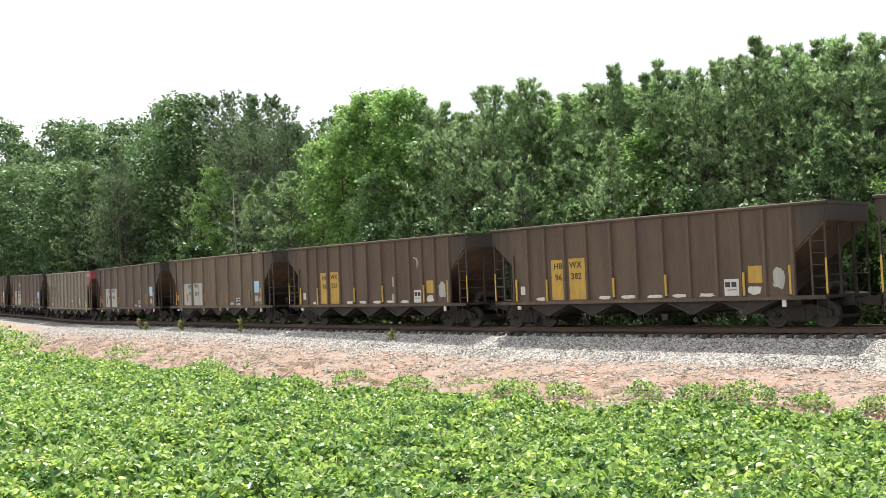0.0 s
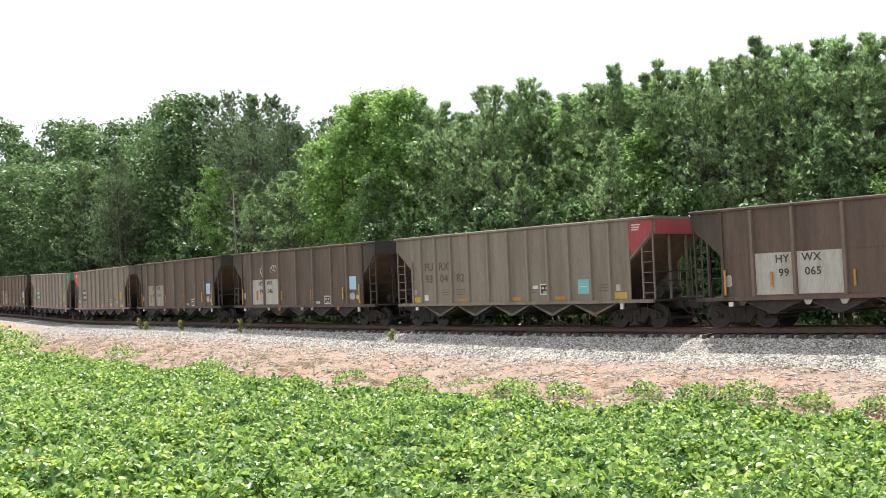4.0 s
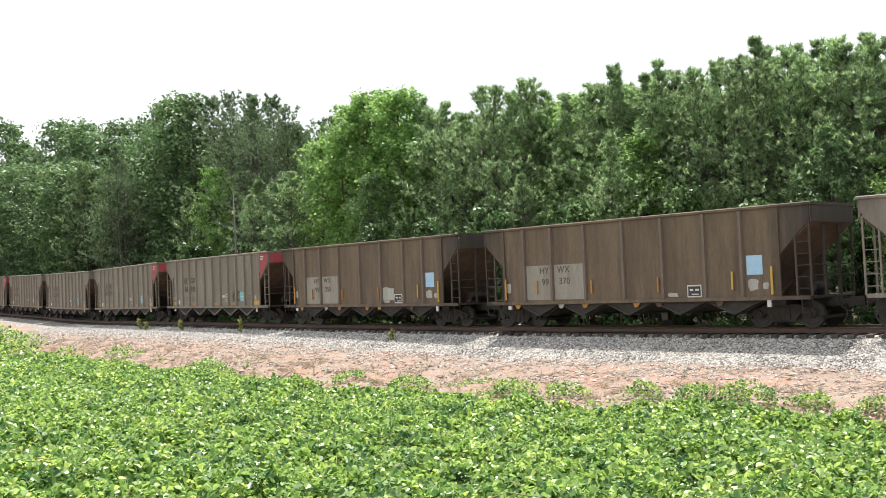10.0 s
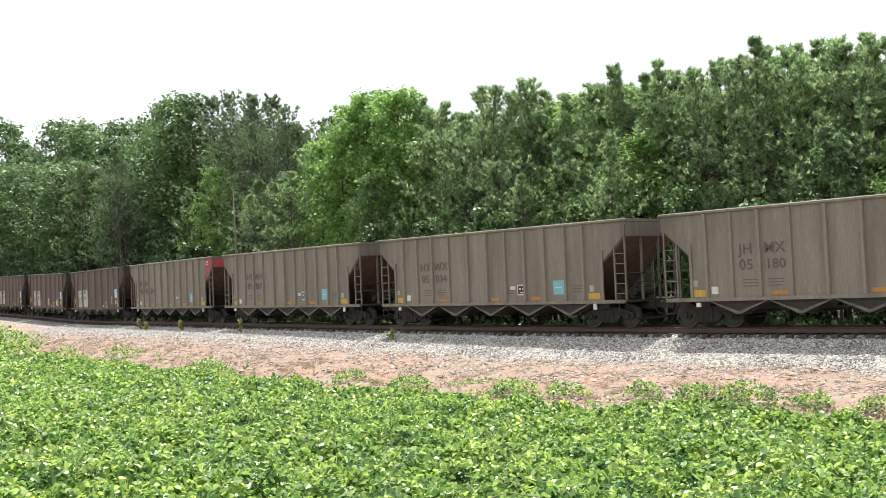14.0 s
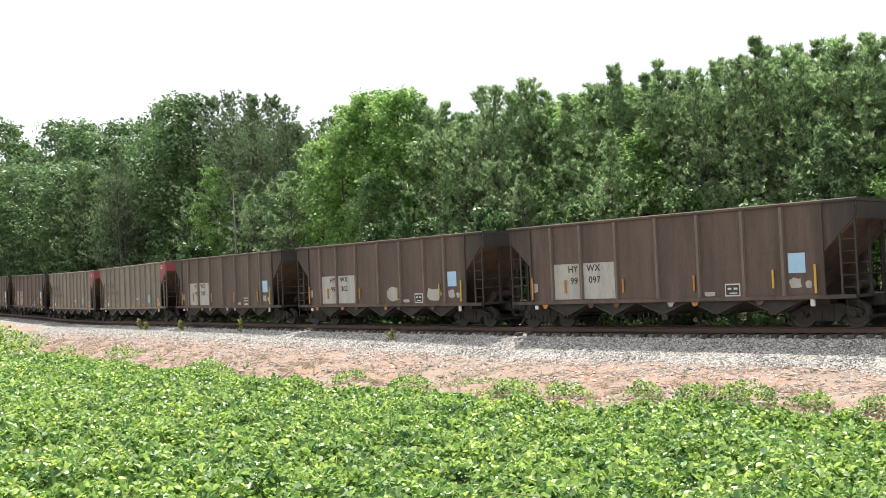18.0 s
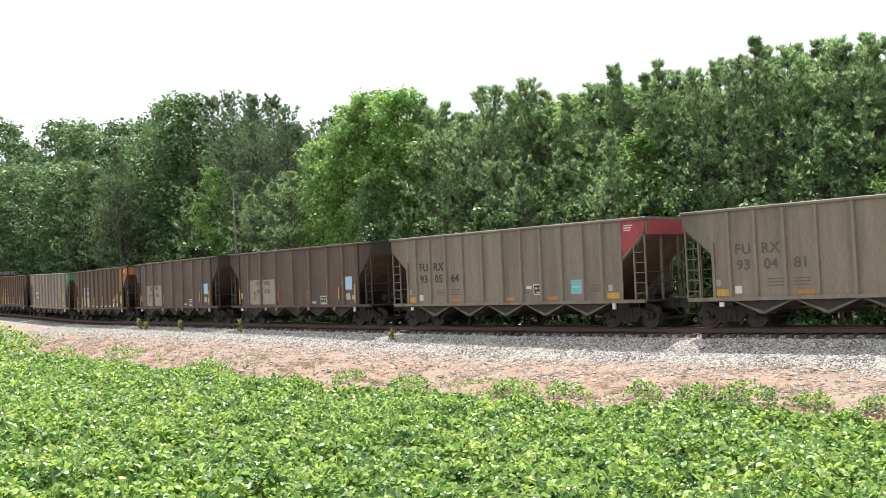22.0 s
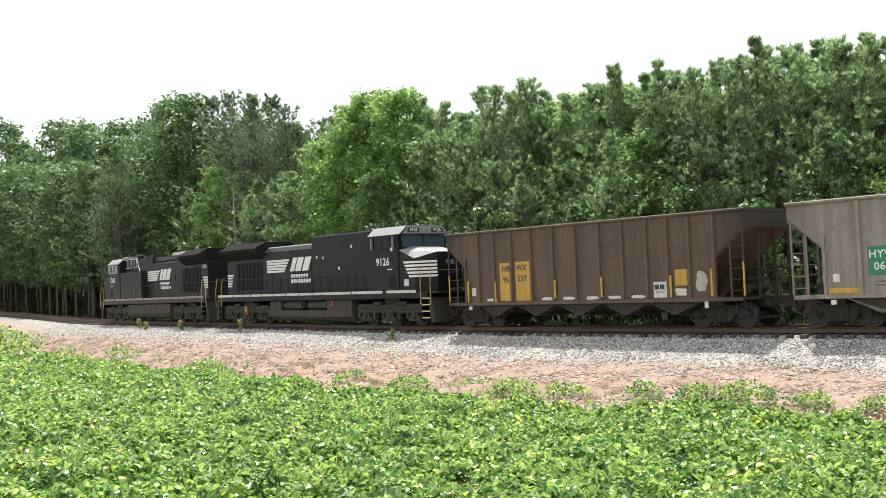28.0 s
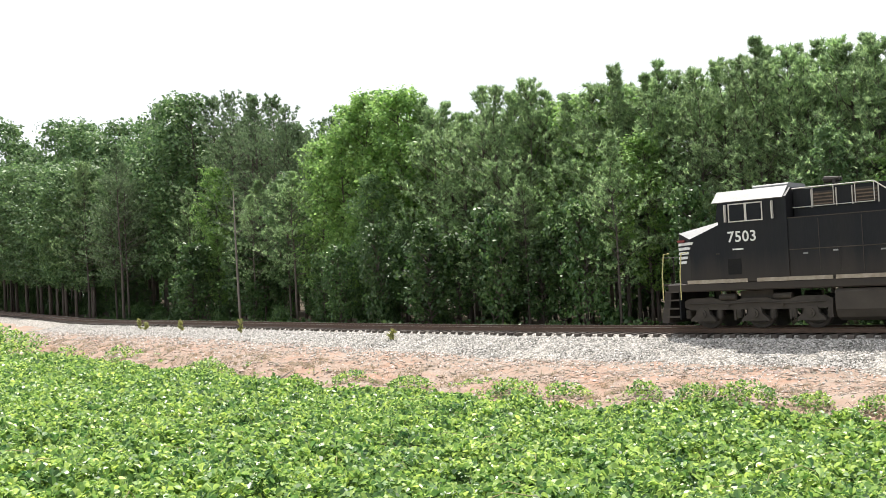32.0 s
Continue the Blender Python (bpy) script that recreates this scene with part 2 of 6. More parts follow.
ROOF_BLACK = material("matt_black_roof_paint", (0.012, 0.012, 0.013), (0.022, 0.021, 0.020), 0.9, 0, 2, (1, 1, 1), 0.1, 40, (0.05, 0.045, 0.04), 0.3, 1.2, spec=0.05)
ROOF_GREY = material("silver_grey_roof_paint", (0.25, 0.25, 0.255), (0.20, 0.20, 0.20), 0.5, 0, 3, (1, 1, 1), 0.03, 40)
LOCO_WHITE = material("white_locomotive_lettering", (0.72, 0.72, 0.70), (0.62, 0.62, 0.60), 0.5, 0, 5, (1, 1, 1), 0.02, 40)
SILL_STRIPE = material("dusty_white_sill_stripe", (0.55, 0.53, 0.49), (0.45, 0.42, 0.38), 0.6, 0, 4, (1, 1, 1), 0.03, 40)
PALE_YELLOW = material("pale_yellow_rail_paint", (0.52, 0.47, 0.20), (0.42, 0.37, 0.17), 0.6, 0, 4, (1, 1, 1), 0.03, 40)
GRIMY = material("grimy_locomotive_truck_steel", (0.060, 0.052, 0.045), (0.034, 0.030, 0.026), 0.85, 0, 5, (1, 1, 1), 0.2, 40, (0.09, 0.076, 0.062), 0.5, 2.5, spec=0.25)
SILL_TAN = material("dust_stained_sill_stripe", (0.34, 0.30, 0.24), (0.25, 0.21, 0.16), 0.7, 0, 4, (1, 1, 1), 0.03, 40, (0.14, 0.11, 0.08), 0.5, 2.0)
INTAKE = material("rust_brown_slats", (0.15, 0.105, 0.075), (0.09, 0.066, 0.05), 0.8, 0, 4, (1, 1, 1), 0.1, 40)
RAIL = material("rusty_brown_rail", (0.120, 0.075, 0.055), (0.085, 0.055, 0.042), 0.7, 0.2, 6, (1, 1, 1), 0.15, 50)
TIE = material("weathered_creosote_timber", (0.085, 0.070, 0.060), (0.050, 0.042, 0.037), 0.9, 0, 5, (0.2, 1, 1), 0.4, 40, vary=0.35)
BARK = material("grey_brown_bark", (0.128, 0.104, 0.090), (0.076, 0.062, 0.052), 0.95, 0, 6, (1, 1, 0.25), 0.6, 25, vary=0.25)
DEADWOOD = material("bleached_dead_wood", (0.22, 0.19, 0.165), (0.14, 0.12, 0.105), 0.9, 0, 4, (1, 1, 0.2), 0.4, 30)
PINE = material("pine_needles", (0.420, 0.575, 0.275), (0.138, 0.215, 0.105), 0.42, 0, 3.0, (1, 1, 1), 0, 8, through=0.50, vary=0.16, island=0.45)
PINE_DARK = material("dark_pine_needles", (0.240, 0.345, 0.172), (0.078, 0.125, 0.066), 0.40, 0, 2.4, (1, 1, 1), 0, 8, through=0.45, vary=0.16, island=0.35)
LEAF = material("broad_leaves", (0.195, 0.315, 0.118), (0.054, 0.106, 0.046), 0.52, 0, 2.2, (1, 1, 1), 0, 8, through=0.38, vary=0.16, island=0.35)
# sweetgum green, raised further so that the leaf colour itself looks sunlit
LEAF_BRIGHT = material("sunlit_broad_leaves", (0.335, 0.510, 0.148), (0.140, 0.262, 0.078), 0.48, 0, 2.2, (1, 1, 1), 0, 8, through=0.58, vary=0.10, island=0.30)
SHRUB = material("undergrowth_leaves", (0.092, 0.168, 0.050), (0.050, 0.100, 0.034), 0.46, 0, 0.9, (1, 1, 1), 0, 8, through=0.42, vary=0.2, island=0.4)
VINE = material("vine_leaves", (0.340, 0.480, 0.110), (0.094, 0.212, 0.070), 0.40, 0, 1.6, (1, 1, 1), 0, 6, through=0.45, island=0.72)
STEM = material("vine_stems", (0.26, 0.25, 0.10), (0.20, 0.17, 0.08), 0.7, 0, 6, (1, 1, 1), 0, 30)
STONE = material("pale_granite_stones", (0.46, 0.440, 0.412), (0.29, 0.274, 0.255), 0.85, 0, 3, (1, 1, 1), 0.1, 30, island=0.6)
UNDER = material("dusty_hopper_steel", (0.17, 0.148, 0.122), (0.10, 0.086, 0.072), 0.8, 0, 3, (1, 1, 1), 0.15, 40, (0.055, 0.046, 0.040), 0.7, 2.0)
DRYGRASS = material("dry_straw_grass", (0.40, 0.34, 0.23), (0.28, 0.22, 0.15), 0.8, 0, 3, (1, 1, 1), 0, 20, through=0.3, island=0.4)
FAINT = material("worn_small_stencils", (0.13, 0.108, 0.088), (0.10, 0.084, 0.070), 0.7, 0, 6, (1, 1, 1), 0.03, 40)
GLASS_DARK = material("tinted_cab_glass", (0.008, 0.010, 0.012), (0.012, 0.013, 0.014), 0.12, 0, 2, (1, 1, 1), 0, 30, spec=0.12)
WINDSCREEN = material("bluish_windscreen_glass", (0.035, 0.055, 0.075), (0.055, 0.075, 0.095), 0.10, 0, 2, (1, 1, 1), 0, 30, spec=0.5)

# ---- building tools ----


class Shape:
    """Collects boxes, prisms, tubes and cylinders for one mesh."""

    def __init__(self):
        self.v, self.f = [], []

    def add(self, verts, faces):
        k = len(self.v)
        self.v.extend(tuple(p) for p in verts)
        self.f.extend(tuple(i + k for i in f) for f in faces)
        return self

    def box(self, x0, x1, y0, y1, z0, z1):
        return self.add([(x0, y0, z0), (x1, y0, z0), (x1, y1, z0), (x0, y1, z0), (x0, y0, z1), (x1, y0, z1), (x1, y1, z1), (x0, y1, z1)],
                        [(0, 3, 2, 1), (4, 5, 6, 7), (0, 1, 5, 4), (1, 2, 6, 5), (2, 3, 7, 6), (3, 0, 4, 7)])

    def soft_box(self, x0, x1, y0, y1, z0, z1, r):
        """A box with its long edges along x rounded off by a chamfer r."""
        return self.prism([(y0 + r, z0), (y1 - r, z0), (y1, z0 + r), (y1, z1 - r), (y1 - r, z1), (y0 + r, z1), (y0, z1 - r), (y0, z0 + r)], "x", x0, x1)

    def prism(self, poly, axis, a, b):
        """poly: corners in the plane across axis ('x': (y, z), 'y': (x, z), 'z': (x, y)), pushed from a to b."""
        put = {"x": lambda p, t: (t, p[0], p[1]), "y": lambda p, t: (p[0], t, p[1]), "z": lambda p, t: (p[0], p[1], t)}[axis]
        n = len(poly)
        return self.add([put(p, a) for p in poly] + [put(p, b) for p in poly],
                        [tuple(range(n - 1, -1, -1)), tuple(range(n, 2 * n))] + [(i, (i + 1) % n, n + (i + 1) % n, n + i) for i in range(n)])

    def cyl(self, axis, c, r, a, b, n=12, r2=None):
        """A cylinder along axis from a to b; c: its centre in the plane across."""
        r2 = r if r2 is None else r2
        ring = [(math.cos(2 * math.pi * i / n), math.sin(2 * math.pi * i / n)) for i in range(n)]
        put = {"x": lambda u, w, t: (t, u, w), "y": lambda u, w, t: (u, t, w), "z": lambda u, w, t: (u, w, t)}[axis]
        return self.add([put(c[0] + r * u, c[1] + r * w, a) for u, w in ring] + [put(c[0] + r2 * u, c[1] + r2 * w, b) for u, w in ring],
                        [tuple(range(n - 1, -1, -1)), tuple(range(n, 2 * n))] + [(i, (i + 1) % n, n + (i + 1) % n, n + i) for i in range(n)])

    def tube(self, points, r, n=6, taper=None):
        """A pipe along points; taper: radius at each point."""
        pts = [Vector(p) for p in points]
        k, rings = len(self.v), []
        for i, p in enumerate(pts):
            d = (pts[min(i + 1, len(pts) - 1)] - pts[max(i - 1, 0)]).normalized()
            side = d.cross(Vector((0, 0, 1)) if abs(d.z) < 0.9 else Vector((1, 0, 0))).normalized()
            up = side.cross(d)
            rr = taper[i] if taper else r
            rings.append([p + (side * math.cos(2 * math.pi * j / n) + up * math.sin(2 * math.pi * j / n)) * rr for j in range(n)])
        verts = [q for ring in rings for q in ring]
        faces = [(i * n + j, i * n + (j + 1) % n, (i + 1) * n + (j + 1) % n, (i + 1) * n + j) for i in range(len(pts) - 1) for j in range(n)]
        faces += [tuple(range(n - 1, -1, -1)), tuple((len(pts) - 1) * n + j for j in range(n))]
        return self.add(verts, faces)

    def mesh(self, name, mat, smooth=False):
        me = bpy.data.meshes.new(name)
        me.from_pydata(self.v, [], self.f)
        me.materials.append(mat)
        if smooth:
            me.polygons.foreach_set("use_smooth", [True] * len(me.polygons))
        me.update()
        return me


def part(name, shape, mat, parent, label="", m=None, smooth=False):
    """One mesh object under a thing or under a part."""
    ob = new(name, shape if isinstance(shape, bpy.types.Mesh) else shape.mesh(name, mat, smooth))
    ob.parent = parent
    if m is not None:
        ob.matrix_basis = m
    return tagged(ob, label)


def thing(name, label, category, group="", m=None):
    ob = new(name)
    ob.empty_display_size = 0.3
    if m is not None:
        ob.matrix_basis = m
    return tagged(ob, label, category, group)


def soup(name, verts, faces_n, mat):
    """A mesh from arrays: verts (k, 3), in runs of faces_n corners a face."""
    me = bpy.data.meshes.new(name)
    nv = len(verts)
    nf = nv // faces_n
    me.vertices.add(nv)
    me.vertices.foreach_set("co", np.asarray(verts, np.float32).ravel())
    me.loops.add(nv)
    me.loops.foreach_set("vertex_index", np.arange(nv, dtype=np.int32))
    me.polygons.add(nf)
    me.polygons.foreach_set("loop_start", np.arange(0, nv, faces_n, dtype=np.int32))
    me.polygons.foreach_set("loop_total", np.full(nf, faces_n, np.int32))
    me.materials.append(mat)
    me.update(calc_edges=True)
    return me


def indexed(name, verts, quads, mat, smooth=True):
    me = bpy.data.meshes.new(name)
    me.from_pydata(np.asarray(verts).tolist(), [], np.asarray(quads).tolist())
    me.materials.append(mat)
    if smooth:
        me.polygons.foreach_set("use_smooth", [True] * len(me.polygons))
    me.update()
    return me


TEXTS = {}


def lettering(words, size, mat, thick=0.004):
    """Words as a mesh standing in the xz plane, read from -y, centred; cached."""
    key = (words, size, mat.name)
    if key not in TEXTS:
        cu = bpy.data.curves.new("lettering", "FONT")
        cu.body, cu.size, cu.extrude, cu.align_x, cu.align_y = words, size, thick, "CENTER", "CENTER"
        cu.resolution_u = 3
        cu.offset = 0.014 * size
        cu.space_character = 1.06
        ob = bpy.data.objects.new("lettering", cu)
        scene.collection.objects.link(ob)
        me = bpy.data.meshes.new_from_object(ob.evaluated_get(bpy.context.evaluated_depsgraph_get()))
        bpy.data.objects.remove(ob)
        me.transform(Matrix.Rotation(radians(90), 4, "X"))
        me.materials.clear()
        me.materials.append(mat)
        TEXTS[key] = me
    return TEXTS[key]


# ---- the line ----
S_STEP = 0.5
S_ALL = np.arange(-520, 260 + S_STEP, S_STEP)
KNOT_S = (-140, -105, -80, -60, -40, -20, 0, 25)
bend = np.where((S_ALL > -112) & (S_ALL < 45), 0.002938 + 1.4845e-5 * S_ALL, 0.0)
bend = bend + np.where((S_ALL >= -140) & (S_ALL <= 45), 1e-3 * np.interp(S_ALL, KNOT_S, (-0.304, -0.514, -1.084, -2.159, -1.014, 0.105, 0.951, 0.263)), 0.0)
turn_all = np.cumsum(bend) * S_STEP
turn_all = turn_all - np.interp(0, S_ALL, turn_all) - 0.84568
X_ALL = np.cumsum(np.cos(turn_all)) * S_STEP
Y_ALL = np.cumsum(np.sin(turn_all)) * S_STEP
X_ALL = X_ALL - np.interp(0, S_ALL, X_ALL) + -0.036
Y_ALL = Y_ALL - np.interp(0, S_ALL, Y_ALL) + 47.639
slope = np.where(S_ALL < -112, -0.0326 * np.exp((S_ALL + 112) / 50), np.where(S_ALL > 45, 0, -0.00955 + 2.0623e-4 * S_ALL))
slope = slope + np.where(S_ALL <= 45, 1e-2 * np.interp(S_ALL, KNOT_S, (0.141, 0.282, 0.777, -0.493, 1.697, 0.374, -0.164, 0.205)) * np.interp(S_ALL, (-240, -140), (0, 1)), 0.0)
Z_ALL = np.cumsum(slope) * S_STEP
Z_ALL = Z_ALL - np.interp(0, S_ALL, Z_ALL) + 0.0045
CANT = -0.01355


def on_line(s, d=0.0, h=0.0):
    """The place at s along the line, d towards the camera, h above the rails."""
    x, y, z, a = (np.interp(s, S_ALL, q) for q in (X_ALL, Y_ALL, Z_ALL, turn_all))
    return Vector((x + d * math.sin(a), y - d * math.cos(a), z + h))


def nearest(x, y):
    """s and d of places in the plan (arrays)."""
    x, y = np.atleast_1d(x).astype(float), np.atleast_1d(y).astype(float)
    s, d = np.empty(len(x)), np.empty(len(x))
    pick = slice(None, None, 4)
    xs, ys, ss, an = X_ALL[pick], Y_ALL[pick], S_ALL[pick], turn_all[pick]
    for a in range(0, len(x), 20000):
        b = slice(a, a + 20000)
        i = ((x[b, None] - xs) ** 2 + (y[b, None] - ys) ** 2).argmin(1)
        dx, dy = x[b] - xs[i], y[b] - ys[i]
        along = dx * np.cos(an[i]) + dy * np.sin(an[i])
        s[b] = ss[i] + along
        d[b] = dx * np.sin(an[i]) - dy * np.cos(an[i])
    return s, d


def waves(x, y, size, seed, octaves=3):
    """Smooth random heights (about -1 to 1) from sums of sines, for arrays."""
    rng = np.random.RandomState(seed)
    out, amp = np.zeros_like(np.asarray(x, float)), 1.0
    for o in range(octaves):
        for _ in range(4):
            a, p = rng.uniform(0, 2 * math.pi, 2)
            k = 2 * math.pi / (size * rng.uniform(0.7, 1.4))
            out += amp * 0.35 * np.sin(k * (x * math.cos(a) + y * math.sin(a)) + p)
        size, amp = size * 0.45, amp * 0.5
    return out


PROFILE_D = [-4000, -60, -14, -6, -3.4, 1.9, 3.3, 5.2, 8.8, 10.5, 18, 28, 45, 4000]
PROFILE_Z = [0.0, -0.3, -0.8, -1.05, -1.0, -0.95, -0.84, -0.98, -1.26, -1.50, -1.15, -0.45, 0.25, 0.9]
# on the left stretch the clay lies almost level with the ties
PROFILE_LEFT = [0.0, -0.3, -0.8, -1.05, -1.0, -0.52, -0.50, -0.68, -1.08, -1.42, -1.15, -0.45, 0.25, 0.9]


def ground_height(x, y):
    s, d = nearest(x, y)
    low, high = np.interp(d, PROFILE_D, PROFILE_Z), np.interp(d, PROFILE_D, PROFILE_LEFT)
    k = np.interp(s, [-14, 10], [1, 0])
    z = np.interp(s, S_ALL, Z_ALL) * np.interp(np.abs(d), [0, 60, 400], [1, 1, 0]) + low * (1 - k) + high * k
    rough = np.interp(np.abs(d), [3.0, 5.5], [0, 1])
    z += rough * (0.05 * waves(x, y, 2.6, 3) + 0.10 * waves(x, y, 9, 4))
    bank = np.exp(-((d - 9.3) / 0.9) ** 2)
    z += bank * 0.18 * waves(x, y, 4.0, 9)
    return z, s, d


def standing(s, d):
    """The place on the ground at s, d."""
    p = on_line(s, d)
    p.z = float(ground_height(np.array([p.x]), np.array([p.y]))[0][0])
    return p


# ---- ground ----


def stretch_axis(lo, hi, fine, far):
    mid = np.arange(lo, hi + fine, fine)
    out = [fine]
    while sum(out) < far:
        out.append(out[-1] * 1.25)
    steps = np.cumsum(out)
    return np.concatenate([lo - steps[::-1], mid, mid[-1] + steps])


def ground_material():
    """Clay by the line, leaf litter under the trees, soil with the vines' shade painted in; chosen by the face's own
    slot.
    """
    clay = material("bare_reddish_clay", (0.270, 0.160, 0.108), (0.235, 0.185, 0.150), 0.95, 0, 0.55, (1, 1, 1), 1.0, 14, (0.285, 0.240, 0.208), 0.90, 1.7)
    litter = material("pine_straw_litter", (0.085, 0.058, 0.036), (0.050, 0.040, 0.026), 0.95, 0, 1.0, (1, 1, 1), 0.5, 14)
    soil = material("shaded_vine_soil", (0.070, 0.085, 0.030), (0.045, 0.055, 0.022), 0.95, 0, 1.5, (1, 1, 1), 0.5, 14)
    return clay, litter, soil


gx, gy = stretch_axis(-66, 36, 0.5, 2600), stretch_axis(6, 112, 0.5, 2600)
GX, GY = np.meshgrid(gx, gy)
gz, gs, gd = ground_height(GX.ravel(), GY.ravel())
far_away = np.hypot(GX.ravel(), GY.ravel()) > 500
gz[far_away] = -0.5
w = len(gx)
corner = (np.arange(len(gy) - 1)[:, None] * w + np.arange(w - 1)[None, :]).ravel()
quads = np.stack([corner, corner + 1, corner + w + 1, corner + w], 1)
ground_mesh = indexed("ground", np.stack([GX.ravel(), GY.ravel(), gz], 1), quads, ground_material()[0])
for m_ in ground_material()[1:]:
    ground_mesh.materials.append(m_)
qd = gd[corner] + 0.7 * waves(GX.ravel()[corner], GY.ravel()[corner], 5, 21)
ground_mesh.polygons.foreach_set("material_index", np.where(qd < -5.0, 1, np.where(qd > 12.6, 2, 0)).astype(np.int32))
ground = tagged(new("ground", ground_mesh), "reddish clay ground with leaf litter under the trees", "ground", kind="structure")

# ballast bed
BED_D = (-4.2, -2.0, -1.38, -1.2, -0.5, 0.5, 1.14, 1.24, 1.40, 2.0, 2.6, 3.3, 4.0, 4.5, 5.2)
BED_H = (-1.15, -0.34, -0.33, -0.215, -0.235, -0.235, -0.222, -0.305, -0.330, -0.38, -0.53, -0.70, -0.84, -0.97, -1.30)
BED_LEFT = (-1.15, -0.34, -0.33, -0.215, -0.235, -0.235, -0.222, -0.300, -0.320, -0.36, -0.40, -0.46, -0.60, -0.78, -1.20)


def bed_height(s, d):
    """Height of the ballast over the rails' base: a low spread shoulder on the left stretch, a steeper one on the right."""
    k = np.interp(s, [-14, 10], [1, 0])
    return np.interp(d, BED_D, BED_LEFT) * k + np.interp(d, BED_D, BED_H) * (1 - k)


bed_s = np.concatenate([np.arange(-300, -60, 4.0), np.arange(-60, 40, 0.35), np.arange(40, 160, 4.0)])


rng = np.random.RandomState(5)
bed_v, n_p = [], len(BED_D)
for s_ in bed_s:
    for j, d_ in enumerate(BED_D):
        jig = 0.0 if abs(d_) < 1.4 else rng.uniform(-0.012, 0.012)
        p = on_line(s_, d_ + 3 * jig + (0.22 * (math.sin(s_ * 0.9 + j) + 0.7 * math.sin(s_ * 2.3)) * (d_ > 3.5)), float(bed_height(s_, d_)) + jig)
        bed_v.append(p[:])
bed_i = (np.arange(len(bed_s) - 1)[:, None] * n_p + np.arange(n_p - 1)[None, :]).ravel()
BALLAST = ballast_material()
ballast = tagged(new("ballast_bed", indexed("ballast_bed", bed_v, np.stack([bed_i, bed_i + 1, bed_i + n_p + 1, bed_i + n_p], 1), BALLAST, True)),
                 "pale grey crushed granite ballast under the rails", "ballast", kind="structure")

# loose stones over the near shoulder, sparser on the clay
rng = np.random.RandomState(8)
n_st = 38000
st_s = 27 - 78 * rng.rand(n_st) ** 1.5
st_d = np.where(rng.rand(n_st) < 0.80, rng.uniform(1.45, 4.3, n_st), 4.0 + rng.exponential(1.1, n_st))
st_h = bed_height(st_s, st_d)
lx, ly, lz, la = (np.interp(st_s, S_ALL, q) for q in (X_ALL, Y_ALL, Z_ALL, turn_all))
px, py = lx + st_d * np.sin(la), ly - st_d * np.cos(la)
pz = np.maximum(lz + st_h, ground_height(px, py)[0]) + 0.005
size = rng.uniform(0.028, 0.066, n_st) * np.interp(st_s, [-70, 0, 20], [1.6, 1.0, 0.78])
octa = np.array([(1, 0, 0), (0, 1, 0), (-1, 0, 0), (0, -1, 0), (0, 0, 1), (0, 0, -1)], float)
tri = np.array([(0, 1, 4), (1, 2, 4), (2, 3, 4), (3, 0, 4), (1, 0, 5), (2, 1, 5), (3, 2, 5), (0, 3, 5)])
shape_ = octa[None] * rng.uniform(0.55, 1.35, (n_st, 6, 1)) * size[:, None, None] * np.array([1.1, 1.0, 0.9])
ang = rng.rand(n_st) * 6.28
ca, sa = np.cos(ang)[:, None], np.sin(ang)[:, None]
sx = shape_[..., 0] * ca - shape_[..., 1] * sa + px[:, None]
sy = shape_[..., 0] * sa + shape_[..., 1] * ca + py[:, None]
st_v = np.stack([sx, sy, shape_[..., 2] + pz[:, None]], 2).reshape(-1, 3)
st_f = (tri[None] + 6 * np.arange(n_st)[:, None, None]).reshape(-1, 3)
tagged(new("loose_stones", indexed("loose_stones", st_v, st_f, STONE, False)), "loose pale granite stones on the ballast shoulder", "stones", kind="stuff")

# pebbles, clods and twigs strewn over the clay
rng = np.random.RandomState(88)
n_pb = 24000
pb_s, pb_d = 28 - 75 * rng.rand(n_pb) ** 1.4, 3.6 + 7.0 * rng.rand(n_pb) ** 1.25
lx, ly, la = (np.interp(pb_s, S_ALL, q) for q in (X_ALL, Y_ALL, turn_all))
px, py = lx + pb_d * np.sin(la), ly - pb_d * np.cos(la)
keep = waves(px, py, 2.5, 71) + 0.5 * waves(px, py, 0.9, 72) > -0.25
px, py = px[keep], py[keep]
pz = ground_height(px, py)[0]
n_pb = len(px)
shape_ = octa[None] * rng.uniform(0.5, 1.4, (n_pb, 6, 1)) * (rng.gamma(2.0, 0.014, n_pb) + 0.012)[:, None, None] * np.array([1.2, 1.0, 0.6])
pb_v = np.stack([shape_[..., 0] + px[:, None], shape_[..., 1] + py[:, None], shape_[..., 2] + pz[:, None] + 0.006], 2).reshape(-1, 3)
PEBBLE = material("clay_clods_and_pebbles", (0.36, 0.290, 0.240), (0.25, 0.205, 0.180), 0.95, 0, 3, (1, 1, 1), 0.1, 30, island=0.6)
tagged(new("pebbles", indexed("pebbles", pb_v, (tri[None] + 6 * np.arange(n_pb)[:, None, None]).reshape(-1, 3), PEBBLE, False)), "pebbles and clods strewn over the bare clay", "pebbles", kind="stuff")
twigs = Shape()
